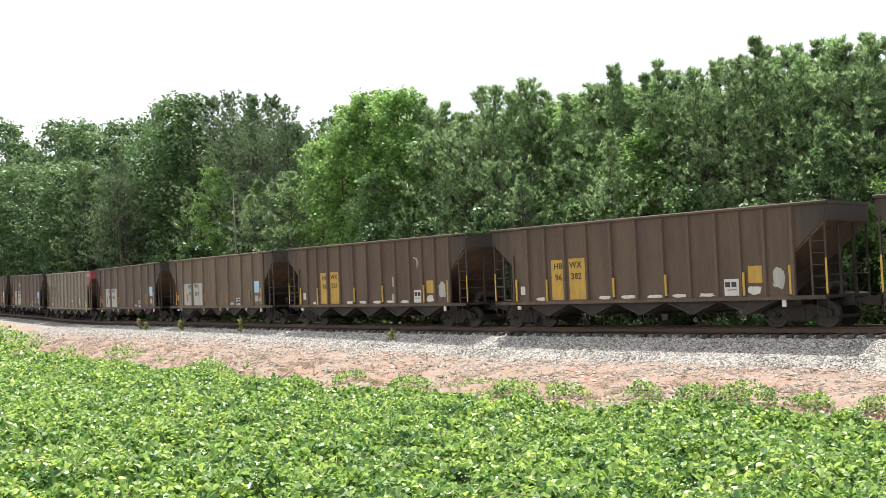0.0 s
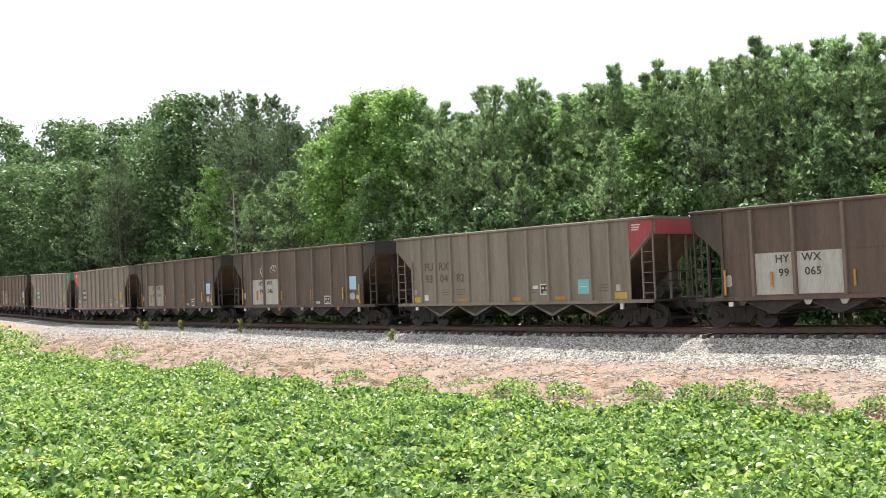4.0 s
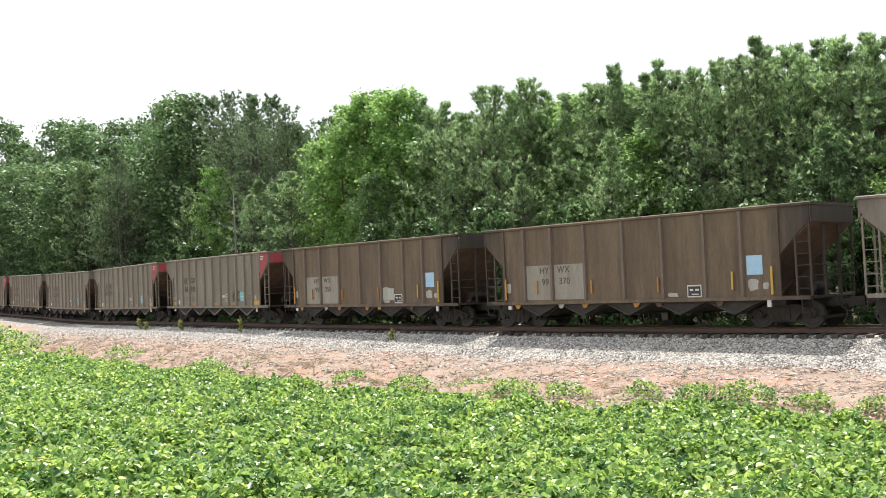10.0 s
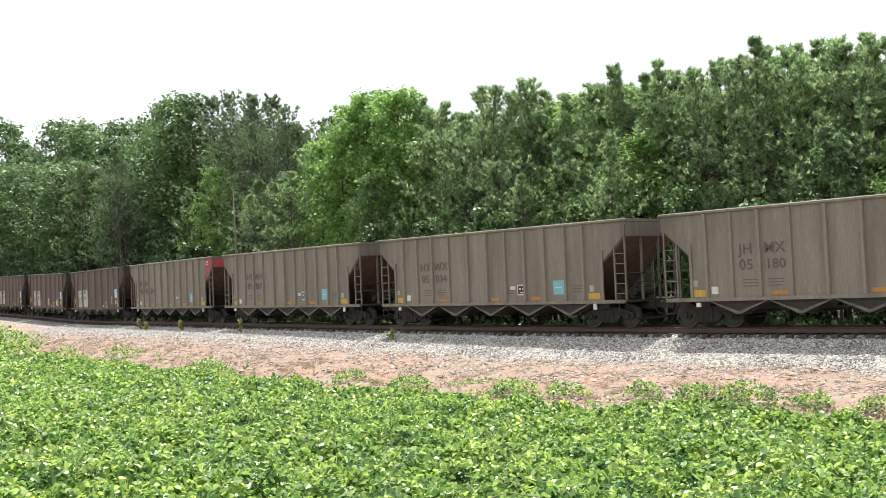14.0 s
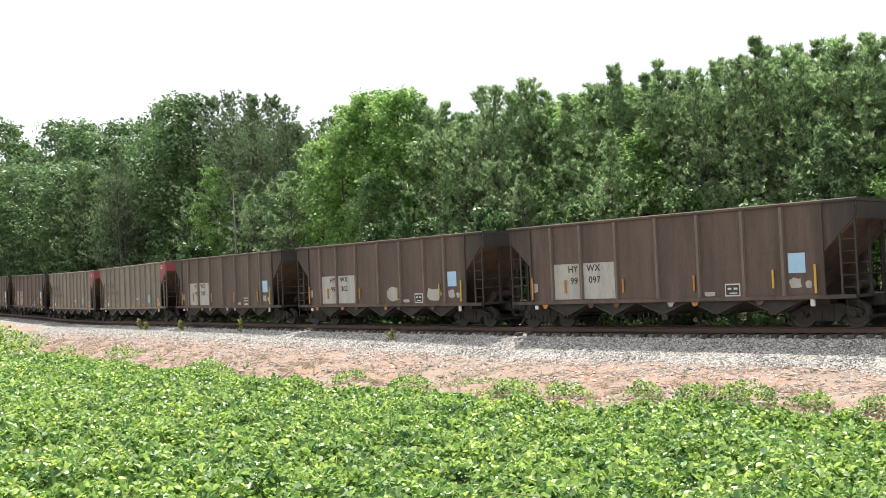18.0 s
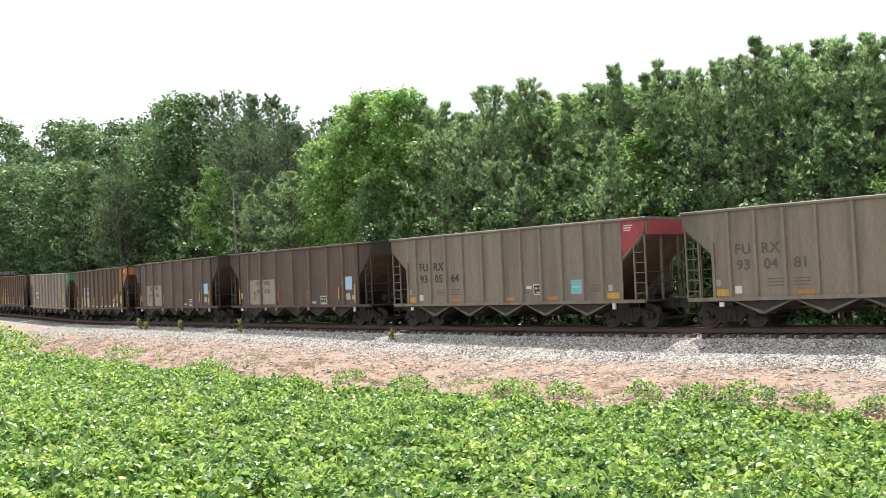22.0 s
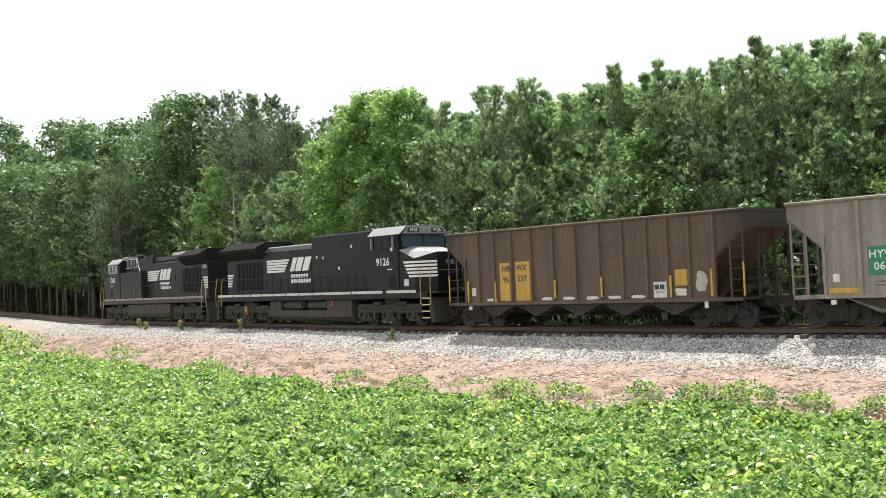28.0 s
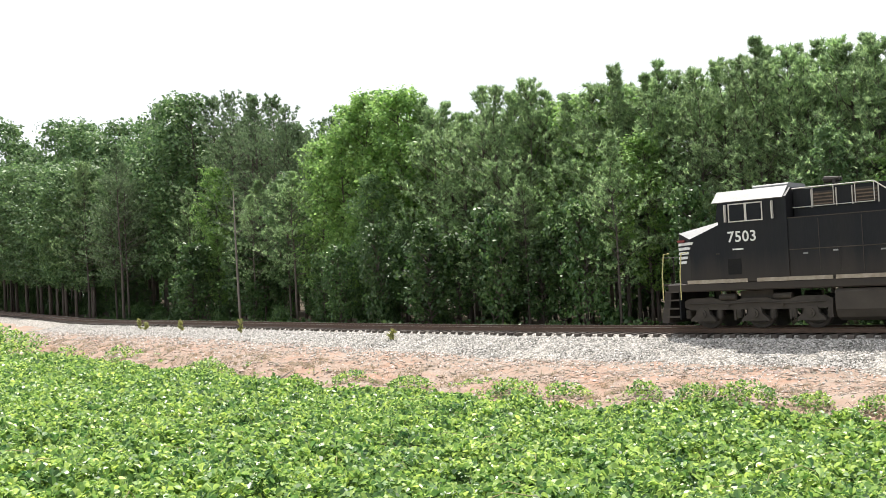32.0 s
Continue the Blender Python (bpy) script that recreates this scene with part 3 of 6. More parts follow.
for _ in range(800):
    s_, d_ = 26 - 60 * rng.rand(), rng.uniform(5.4, 10.2)
    p = standing(s_, d_)
    a_, ln = rng.rand() * 6.28, rng.uniform(0.15, 0.7)
    twigs.tube([(p.x, p.y, p.z + 0.01), (p.x + ln * 0.5 * math.cos(a_), p.y + ln * 0.5 * math.sin(a_), p.z + 0.03 + 0.08 * rng.rand()), (p.x + ln * math.cos(a_ + 0.3), p.y + ln * math.sin(a_ + 0.3), p.z + 0.02 + 0.1 * rng.rand())], 0.009, 4)
tagged(new("dead_twigs", twigs.mesh("dead_twigs", material("pale_dead_twigs", (0.36, 0.30, 0.24), (0.20, 0.155, 0.12), 0.9, 0, 5, (1, 1, 1), 0, 30))), "pale dead twigs and stalks lying on the clay", "twigs", kind="stuff")

# straw and dead stalks lying flat on the clay
rng = np.random.RandomState(89)
n_sw = 9000
sw_s, sw_d = 28 - 72 * rng.rand(n_sw) ** 1.3, rng.uniform(4.0, 10.6, n_sw)
lx, ly, la = (np.interp(sw_s, S_ALL, q) for q in (X_ALL, Y_ALL, turn_all))
px, py = lx + sw_d * np.sin(la), ly - sw_d * np.cos(la)
keep = waves(px, py, 3.4, 73) + 0.6 * waves(px, py, 1.1, 74) > 0.05
px, py = px[keep], py[keep]
pz = ground_height(px, py)[0] + 0.012
n_sw = len(px)
a_ = rng.rand(n_sw) * 6.283
half_, thin = rng.uniform(0.05, 0.16, n_sw), rng.uniform(0.005, 0.011, n_sw)
tip_ = rng.uniform(0.0, 0.07, n_sw)
ux, uy = np.cos(a_), np.sin(a_)
straw_v = np.stack([np.stack([px - ux * half_ - uy * thin, py - uy * half_ + ux * thin, pz], 1), np.stack([px - ux * half_ + uy * thin, py - uy * half_ - ux * thin, pz], 1),
                    np.stack([px + ux * half_ + uy * thin, py + uy * half_ - ux * thin, pz + tip_], 1), np.stack([px + ux * half_ - uy * thin, py + uy * half_ + ux * thin, pz + tip_ + 0.004], 1)], 1).reshape(-1, 3)
STRAW = material("bleached_straw", (0.40, 0.34, 0.27), (0.27, 0.205, 0.155), 0.9, 0, 1.6, (1, 1, 1), 0, 20, island=0.35)
tagged(new("straw_litter", soup("straw_litter", straw_v, 4, STRAW)), "bleached straw and dead stalks lying on the clay", "straw", kind="stuff")

# rails and ties
track = tagged(new("railway_track"), "rusty steel rails on weathered timber ties", "railway track", kind="structure")
RAIL_PROFILE = [(-0.07, -0.18), (0.07, -0.18), (0.07, -0.165), (0.012, -0.145), (0.012, -0.04), (0.036, -0.03), (0.036, 0.0), (-0.036, 0.0), (-0.036, -0.03), (-0.012, -0.04), (-0.012, -0.145), (-0.07, -0.165)]
rail_s = np.arange(-300, 160, 2.0)
for side in (0.7525, -0.7525):
    k = len(RAIL_PROFILE)
    rv, hv = [], []
    for s_ in rail_s:
        for d_, h_ in RAIL_PROFILE:
            rv.append(on_line(s_, side + d_, h_ - side * CANT)[:])
        for d_ in (-0.03, 0.03):
            hv.append(on_line(s_, side + d_, 0.003 - side * CANT)[:])
    q = [(i * k + j, i * k + (j + 1) % k, (i + 1) * k + (j + 1) % k, (i + 1) * k + j) for i in range(len(rail_s) - 1) for j in range(k)]
    rail_ob = part("rail", indexed("rail", rv, q, RAIL, False), RAIL, track)
    q = [(i * 2, i * 2 + 1, i * 2 + 3, i * 2 + 2) for i in range(len(rail_s) - 1)]
    part("running_surface", indexed("running_surface", hv, q, TREAD, False), TREAD, rail_ob, "polished steel running surface")
tie_mesh = Shape().soft_box(-0.11, 0.11, -1.30, 1.30, -0.35, -0.185, 0.02).mesh("tie", TIE)
rng = np.random.RandomState(12)
for i in range(290):
    s_ = 34 - i * 0.52
    a_ = float(np.interp(s_, S_ALL, turn_all))
    p = on_line(s_, 0.06 * rng.randn())
    part("tie", tie_mesh, TIE, track, m=Matrix.Translation(p) @ Matrix.Rotation(a_ + 0.012 * rng.randn(), 4, "Z"))

# ---- vines ----


# where the vines end on the clay, and the tufts that stand before them: s, d, half lengths along and across, height
VINE_S = (-60, -46, -28, -25, -14, -10.5, -6, -3, 4, 7, 9, 12.7, 17, 18.4, 19.2, 21, 23, 25, 40)
VINE_D = (8.2, 8.2, 10.8, 9.8, 10.0, 11.0, 10.6, 10.4, 11.2, 11.6, 10.8, 11.5, 12.2, 12.1, 11.3, 10.9, 10.6, 10.8, 10.8)
VINE_CLUMPS = ((-16.1, 9.1, 2.6, 0.8, 0.45), (-24.0, 9.6, 1.6, 0.7, 0.45), (-3.2, 10.5, 1.6, 0.8, 0.50), (5.2, 9.8, 0.9, 0.6, 0.28), (8.7, 10.0, 1.2, 0.7, 0.45), (13.2, 9.8, 1.1, 0.7, 0.36),
               (14.9, 9.5, 0.9, 0.6, 0.36), (17.6, 9.6, 0.75, 0.5, 0.42), (19.2, 9.8, 0.9, 0.6, 0.50), (20.7, 9.8, 1.0, 0.6, 0.45), (22.0, 9.2, 0.7, 0.5, 0.28), (23.6, 9.5, 0.6, 0.5, 0.25), (-1.0, 17.0, 1.3, 1.3, 0.35))


def vine_cover(x, y, s, d):
    """How thick the vines lie (0: none), and the height of their canopy over the ground."""
    edge = np.interp(s, VINE_S, VINE_D) + 0.35 * waves(x, y, 5.0, 31) + 0.25 * waves(x, y, 1.6, 32)
    thick = np.clip((d - edge) / 0.9, 0, 1)
    clump, rise = np.zeros_like(d), np.zeros_like(d)
    for s0, d0, along, across, tall in VINE_CLUMPS:
        bump = np.exp(-(((s - s0) / along) ** 2 + ((d - d0) / across) ** 2))
        clump = np.maximum(clump, np.clip((bump - 0.42 + 0.16 * waves(x, y, 0.9, 33)) * 4, 0, 1))
        rise = np.maximum(rise, tall * bump)
    stray = np.clip((waves(x, y, 1.7, 36) - 0.55) * 3, 0, 1) * np.clip((d - 8.0) / 1.2, 0, 1) * 0.5
    mound = np.exp(-(((x + 29.0) / 3.4) ** 2 + ((y - 63.0) / 5.0) ** 2))
    cover = np.maximum(np.maximum(thick, np.maximum(clump * 0.95, stray)), np.clip((mound - 0.3) * 5, 0, 1) * (d > 5.5))
    canopy = 0.22 + 0.10 * waves(x, y, 2.4, 34) + 0.10 * waves(x, y, 0.8, 37) + 0.16 * np.clip(waves(x, y, 6, 35), 0, 2)
    canopy = canopy * (0.25 + 0.75 * thick) + rise + 1.75 * mound
    return cover, np.clip(canopy, 0.08, 3) * (0.35 + 0.65 * cover)


def vine_leaves(count, y0, y1, size, seed, d_max=1e9, round_=False):
    rng = np.random.RandomState(seed)
    y = y0 + (y1 - y0) * rng.rand(count)
    half = 0.47 * y + 2.0
    x = rng.uniform(-1, 1, count) * half
    z, s, d = ground_height(x, y)
    cover, canopy = vine_cover(x, y, s, d)
    keep = (rng.rand(count) < cover) & (d < d_max)
    d = d[keep]
    x, y, z, canopy = x[keep], y[keep], z[keep], canopy[keep]
    n = len(x)
    z = z + canopy * (1 - 0.8 * rng.rand(n) ** 2.2) + 0.03 * rng.randn(n)
    length = size * rng.uniform(0.65, 1.3, n) * np.interp(d, [9.6, 12.6], [0.62, 1.0])
    wide = length * rng.uniform(0.42, 0.56, n)
    yaw = rng.rand(n) * 2 * math.pi
    tilt = np.abs(rng.randn(n)) * 0.55 + 0.10
    lean = rng.randn(n) * 0.50
    fold = rng.uniform(0.0, 0.45, n)
    # a leaf: two halves folded at the midrib, along local x
    outline = ((-0.46, 0), (-0.5, 0.45), (-0.28, 0.95), (0.05, 0.98), (0.33, 0.62), (0.56, 0)) if round_ else ((-0.5, 0), (-0.32, 0.92), (0.18, 0.88), (0.5, 0))
    out = []
    for sgn in (1, -1):
        pts = [(a, sgn * b) for a, b in outline]
        if sgn < 0:
            pts = pts[::-1]
        for a, b in pts:
            lxx = a * length
            lyy = b * wide * np.cos(fold)
            lzz = np.abs(b) * wide * np.sin(fold) - 0.12 * length * (a * 2) ** 2 * 0.5
            y2, z2 = lyy * np.cos(lean) - lzz * np.sin(lean), lyy * np.sin(lean) + lzz * np.cos(lean)
            x3, z3 = lxx * np.cos(tilt) + z2 * np.sin(tilt), -lxx * np.sin(tilt) + z2 * np.cos(tilt)
            out.append(np.stack([x3 * np.cos(yaw) - y2 * np.sin(yaw) + x, x3 * np.sin(yaw) + y2 * np.cos(yaw) + y, z3 + z], 1))
    return np.stack(out, 1).reshape(-1, 3)


near_v = np.concatenate([vine_leaves(84000, 9.0, 17.0, 0.094, 1, round_=True), vine_leaves(86000, 17.0, 28.0, 0.106, 2, round_=True)])
far_v = np.concatenate([vine_leaves(76000, 28.0, 46.0, 0.15, 3), vine_leaves(90000, 46.0, 80.0, 0.21, 4), vine_leaves(190000, 13.0, 50.0, 0.130, 5, 12.8)])
tagged(new("creeping_vines", soup("creeping_vines", near_v, 6, VINE)), "dense bright green creeping vines covering the field", "vines", kind="stuff")
tagged(new("creeping_vines", soup("creeping_vines", far_v, 4, VINE)), "bright green creeping vines along the clay bank", "vines", kind="stuff")

rng = np.random.RandomState(17)
stems = Shape()
for i in range(150):
    y = 10 + 26 * rng.rand()
    x = rng.uniform(-1, 1) * 0.45 * y
    z, s, d = ground_height(np.array([x]), np.array([y]))
    if d[0] < 10.5:
        continue
    top = vine_cover(np.array([x]), np.array([y]), s, d)[1][0]
    a, bow, ln = rng.rand() * 6.28, rng.uniform(0.02, 0.10), rng.uniform(0.25, 0.8)
    pts = [(x + math.cos(a) * ln * k, y + math.sin(a) * ln * k, z[0] + top + 0.03 + bow * math.sin(k * 3) + 0.02 * rng.randn()) for k in (0, 0.33, 0.66, 1.0)]
    stems.tube(pts, 0.007, 4)
tagged(new("vine_runners", stems.mesh("vine_runners", STEM)), "thin pale runners lying over the vines", "vine stems", kind="stuff")

# ---- trees ----


def limb_path(start, direction, length, droop, steps, rng):
    pts, p, d = [Vector(start)], Vector(start), Vector(direction).normalized()
    for _ in range(steps):
        d = (d + Vector((rng.uniform(-0.12, 0.12), rng.uniform(-0.12, 0.12), droop))).normalized()
        p = p + d * (length / steps)
        pts.append(p.copy())
    return pts


def sprays(centres, directions, blades, length, wide, spread, rng):
    """Narrow four-cornered blades fanning out of each centre round its direction."""
    c = np.repeat(np.asarray(centres, float), blades, 0)
    d = np.repeat(np.asarray(directions, float), blades, 0) + rng.normal(0, spread, (len(c), 3))
    d /= np.linalg.norm(d, axis=1)[:, None] + 1e-9
    side = np.cross(d, rng.normal(0, 1, d.shape))
    side /= np.linalg.norm(side, axis=1)[:, None] + 1e-9
    ln = length * rng.uniform(0.6, 1.25, (len(c), 1))
    wd = wide * rng.uniform(0.6, 1.3, (len(c), 1))
    base = c + rng.normal(0, 0.03, c.shape)
    return np.stack([base + side * wd, base + d * ln, base - side * wd], 1).reshape(-1, 3)


def pine_meshes(seed, height, mat, bare, wide, blades=16, sides=4):
    """A trunk with limbs, and a crown of needle sprays, as two meshes. bare: share of the height without green."""
    rng = random.Random(seed)
    nr = np.random.RandomState(seed)
    trunk = Shape()
    bend = [(rng.uniform(-0.12, 0.12), rng.uniform(-0.12, 0.12)) for _ in range(7)]
    pts = [(bend[i][0] * i / 6 * 1.5, bend[i][1] * i / 6 * 1.5, height * i / 6 * 0.985) for i in range(7)]
    r0 = 0.0085 * height
    trunk.tube([(0, 0, -0.4)] + pts[1:], r0, 8, [r0 * 1.1] + [r0 * (1 - 0.93 * i / 6) for i in range(1, 7)])
    centres, ways = [], []
    z = height * bare
    while z < height * 0.985:
        k = (z - height * bare) / (height * (1 - bare))
        reach = wide * 1.12 * (0.62 + 0.38 * min(1, k / 0.18)) * (1 - k) ** 0.86 * rng.uniform(0.62, 1.38) + 0.16
        n = rng.choice((3, 4, 5, 5)) if k < 0.75 else 3
        a0 = rng.random() * 6.28
        for j in range(n):
            if rng.random() < 0.16:
                continue
            a = a0 + 6.28 * j / n + rng.uniform(-0.5, 0.5)
            i = min(5, int(z / height * 6))
            fx = z / height * 6 - i
            cx, cy = pts[i][0] * (1 - fx) + pts[i + 1][0] * fx, pts[i][1] * (1 - fx) + pts[i + 1][1] * fx
            ln = reach * rng.uniform(0.7, 1.25)
            path = limb_path((cx, cy, z + rng.uniform(-0.32, 0.32) * (1 - k)), (math.cos(a), math.sin(a), rng.uniform(-0.16, 0.14) + 1.15 * k), ln, 0.08, 4, rng)
            trunk.tube([path[0], path[2], path[4]], 0.02, sides, [0.030, 0.018, 0.008])
            for q in range(1, 5):
                way = (path[q] - path[q - 1]).normalized()
                if q == 1 and k < 0.6:
                    continue
                across = way.cross(Vector((0, 0, 1))).normalized()
                for turn_ in (-1, 1):
                    twig = (way * rng.uniform(0.5, 1.0) + across * turn_ * rng.uniform(0.5, 1.1) + Vector((0, 0, rng.uniform(0.0, 0.5)))).normalized()
                    tip = path[q] + twig * (0.20 * (1 - 0.5 * k) + 0.26 * ln * rng.uniform(0.5, 1.0) * (1.15 - 0.2 * q))
                    for f_ in ((0.5, 1.0) if rng.random() < 0.35 else (1.0,)):
                        centres.append(path[q].lerp(tip, f_)[:])
                        ways.append((twig * 0.9 + Vector((0, 0, 0.38)))[:])
                if q == 4:
                    centres.append(path[4][:])
                    ways.append((way * 0.8 + Vector((0, 0, 0.9)))[:])
        z += height * (1 - bare) / max(18, 1.5 * height) * rng.uniform(0.75, 1.25)
    for _ in range(16):
        k = rng.uniform(0.0, 1.0)
        centres.append((pts[6][0] * 0.97 + rng.gauss(0, 0.02 + 0.16 * k), pts[6][1] * 0.97 + rng.gauss(0, 0.02 + 0.16 * k), height * (0.98 - 0.09 * k)))
        ways.append((rng.gauss(0, 0.3), rng.gauss(0, 0.3), 1.2))
    # a few dead limbs below the green
    for _ in range(9):
        z = height * rng.uniform(0.18, max(0.2, bare))
        a = rng.random() * 6.28
        path = limb_path((0, 0, z), (math.cos(a), math.sin(a), 0.1), rng.uniform(0.5, 1.5), -0.02, 2, rng)
        trunk.tube(path, 0.012, 3, [0.018, 0.012, 0.006])
    centres = np.array(centres) + nr.normal(0, 0.05, (len(centres), 3))
    leaf = sprays(centres, ways, blades, 0.25, 0.027 if blades > 10 else 0.050, 0.70, nr)
    return trunk.mesh("trunk", BARK, True), soup("crown", leaf, 3, mat)


def broadleaf_meshes(seed, height, mat, bare, wide, leaves=5400, big=1.0):
    """A trunk with rising limbs, and a crown of many small leaves gathered in uneven clumps."""
    rng = random.Random(seed)
    nr = np.random.RandomState(seed)
    trunk = Shape()
    r0 = 0.0090 * height
    sway = [Vector((rng.uniform(-0.2, 0.2) * i / 5, rng.uniform(-0.2, 0.2) * i / 5, height * 0.93 * i / 5)) for i in range(6)]
    trunk.tube([(0, 0, -0.4)] + sway[1:], r0, 8, [r0 * 1.1] + [r0 * (1 - 0.88 * i / 5) for i in range(1, 6)])
    clumps = []
    n = 46
    for j in range(n):
        k = (j + rng.random()) / n
        z = height * (bare + (0.97 - bare) * k)
        reach = wide * (math.sin(math.pi * (0.18 + 0.76 * k)) ** 0.8) * rng.uniform(0.45, 1.12)
        a = j * 2.4 + rng.uniform(-0.5, 0.5)
        f = min(4, int(z / (height * 0.93) * 5))
        base = sway[f].lerp(sway[f + 1], min(1, z / (height * 0.93) * 5 - f))
        path = limb_path(base - Vector((0, 0, reach * 0.35)), (math.cos(a), math.sin(a), 0.75), reach * 1.15, -0.02, 3, rng)
        trunk.tube(path, 0.03, 3, [0.045, 0.03, 0.018, 0.007])
        for q, rad in ((2, 0.50), (3, 0.66)):
            clumps.append((path[q], rad * rng.uniform(0.75, 1.25) * wide / 2.6))
    verts = []
    per = max(20, int(leaves / len(clumps)))
    for c, rad in clumps:
        d = nr.normal(0, 1, (per, 3))
        d /= np.linalg.norm(d, axis=1)[:, None]
        r = rad * nr.uniform(0.55, 1.12, (per, 1)) * np.array([1.15, 1.15, 0.85])
        pos = np.array(c[:]) + d * r
        normal = d * 0.6 + nr.normal(0, 0.5, d.shape) + np.array([0, 0, 0.5])
        normal /= np.linalg.norm(normal, axis=1)[:, None]
        u = np.cross(normal, nr.normal(0, 1, d.shape))
        u /= np.linalg.norm(u, axis=1)[:, None]
        v = np.cross(normal, u)
        s = big * nr.uniform(0.065, 0.15, (per, 1))
        verts.append(np.stack([pos - u * s * 1.3, pos - v * s * 0.85, pos + u * s * 1.3, pos + v * s * 0.85], 1).reshape(-1, 3))
    return trunk.mesh("trunk", BARK, True), soup("crown", np.concatenate(verts), 4, mat)


def plant_tree(kind, meshes, s, d, scale_h, turn, label, group, squeeze=1.0):
    t = thing(kind, label, "tree", group, Matrix.Translation(standing(s, d)) @ Matrix.Rotation(turn, 4, "Z") @ Matrix.Diagonal((scale_h * squeeze, scale_h * squeeze, scale_h, 1)))
    part("trunk", meshes[0], BARK, t)
    part("crown", meshes[1], None, t)
    return t


PINES = [pine_meshes(100 + i, 13.0, PINE, 0.20 + 0.05 * (i % 3), 2.6 + 0.25 * (i % 3), 17, 3) for i in range(6)]
BACK_PINES = [pine_meshes(150 + i, 13.0, PINE, 0.20, 3.2, 5, 3) for i in range(3)]
TALL_PINES = [pine_meshes(200 + i, 20.0, PINE_DARK, 0.26, 5.4, 18, 3) for i in range(3)]
BACK_TALL = [pine_meshes(230 + i, 20.0, PINE_DARK, 0.26, 5.6, 6, 3) for i in range(3)]
BROAD = [broadleaf_meshes(300 + i, 16.0, LEAF, 0.22, 3.0) for i in range(4)]
BACK_BROAD = [broadleaf_meshes(350 + i, 16.0, LEAF, 0.22, 3.2, 2600, 1.7) for i in range(3)]
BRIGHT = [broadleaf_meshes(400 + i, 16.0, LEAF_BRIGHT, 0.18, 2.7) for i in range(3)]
PINE_LABEL = "slender young pine with grey-brown bark and dense green needles"
TALL_LABEL = "tall dark green pine standing above the wood's edge"
BROAD_LABEL = "leafy broadleaf tree at the edge of the wood"
BRIGHT_LABEL = "bright green sweetgum with sunlight put into its leaf colour"

# the trees that make the skyline: s, d, height
SKY_PINES = [(-17.2, -13, 15.1), (-14.8, -12, 14.2), (-13.2, -12, 14.3), (-11.8, -12, 13.2), (-11.0, -13, 15.1), (-8.5, -12, 14.8), (-6.8, -12, 13.8), (-5.5, -12, 14.5), (-5.2, -13, 13.8), (-2.2, -12, 12.9), (-0.2, -12, 13.3),
             (-0.2, -13, 13.5), (1.5, -12, 13.9), (2.2, -12, 12.8), (3.5, -12, 13.2), (4.5, -12, 13.7), (4.8, -13, 13.4), (6.8, -12, 13.3), (7.5, -13, 13.4), (9.0, -12, 13.3), (10.2, -12, 13.9), (10.5, -13, 13.3),
             (12.0, -12, 13.0), (12.8, -12, 12.5), (13.0, -13, 13.0), (14.2, -12, 13.1), (15.0, -12, 12.6), (15.2, -13, 13.0), (16.2, -12, 12.8), (17.0, -12, 12.9), (18.6, -12, 12.6), (20.5, -12, 12.2)]
SKY_TALL = [(-72.0, -14, 23.3), (-55.8, -14, 21.9), (-49.0, -13, 21.2), (-47.0, -14, 20.4), (-40.0, -13, 19.3), (-37.5, -13, 17.9), (-37.5, -14, 16.2), (-34.5, -16, 16.7), (-33.0, -14, 16.0), (-43.5, -13, 19.6)]
SKY_BROAD = [(-133.0, -9, 30.8), (-129.0, -10, 27.2), (-121.8, -11, 25.2), (-108.8, -12, 27.5), (-101.0, -12, 26.0), (-94.8, -12, 25.5), (-91.8, -13, 23.9), (-84.2, -13, 23.9), (-74.5, -13, 22.7), (-61.2, -12, 23.4), (-55.8, -12, 23.0),
             (-57.0, -10, 19.5), (-66.0, -12, 21.0), (-150.0, -7, 26.0), (-165.0, -6, 30.0), (-183.0, -6, 33.0), (-205.0, -6, 36.0), (-225.0, -5, 37.0)]
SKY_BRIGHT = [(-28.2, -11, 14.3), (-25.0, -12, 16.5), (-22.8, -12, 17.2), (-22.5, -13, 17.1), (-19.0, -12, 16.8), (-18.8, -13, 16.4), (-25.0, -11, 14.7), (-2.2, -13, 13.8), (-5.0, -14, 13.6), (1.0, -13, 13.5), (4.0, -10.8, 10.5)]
rng = random.Random(41)
for rows, meshes, h0, kind, label in ((SKY_PINES, PINES, 13.0, "pine_tree", PINE_LABEL), (SKY_TALL, TALL_PINES, 20.0, "pine_tree", TALL_LABEL),
                                      (SKY_BROAD, BROAD, 16.0, "broadleaf_tree", BROAD_LABEL), (SKY_BRIGHT, BRIGHT, 16.0, "sweetgum_tree", BRIGHT_LABEL)):
    for i, (s, d, h) in enumerate(rows):
        plant_tree(kind, meshes[i % len(meshes)], s, d, h / h0, rng.random() * 6.28, label, "trees of the wood", 1.0)
        if meshes is PINES:
            plant_tree(kind, meshes[(i + 2) % len(meshes)], s + 0.95, d - 2.3, h * rng.uniform(0.93, 0.98) / h0, rng.random() * 6.28, label, "trees of the wood", 1.0)


def low_line(s):
    """Height that the wood's filling trees keep below at s."""
    return float(np.interp(s, [-260, -150, -109, -80, -57, -43, -34, -30, -22, -14, 0, 60], [33, 27, 23.5, 21.5, 20.0, 17.5, 14.5, 14.0, 14.6, 12.7, 12.2, 11.6]))


EDGE_S = np.arange(-62.0, 40.0, 1.0)
EDGE_XY = [on_line(v, -12) for v in EDGE_S]
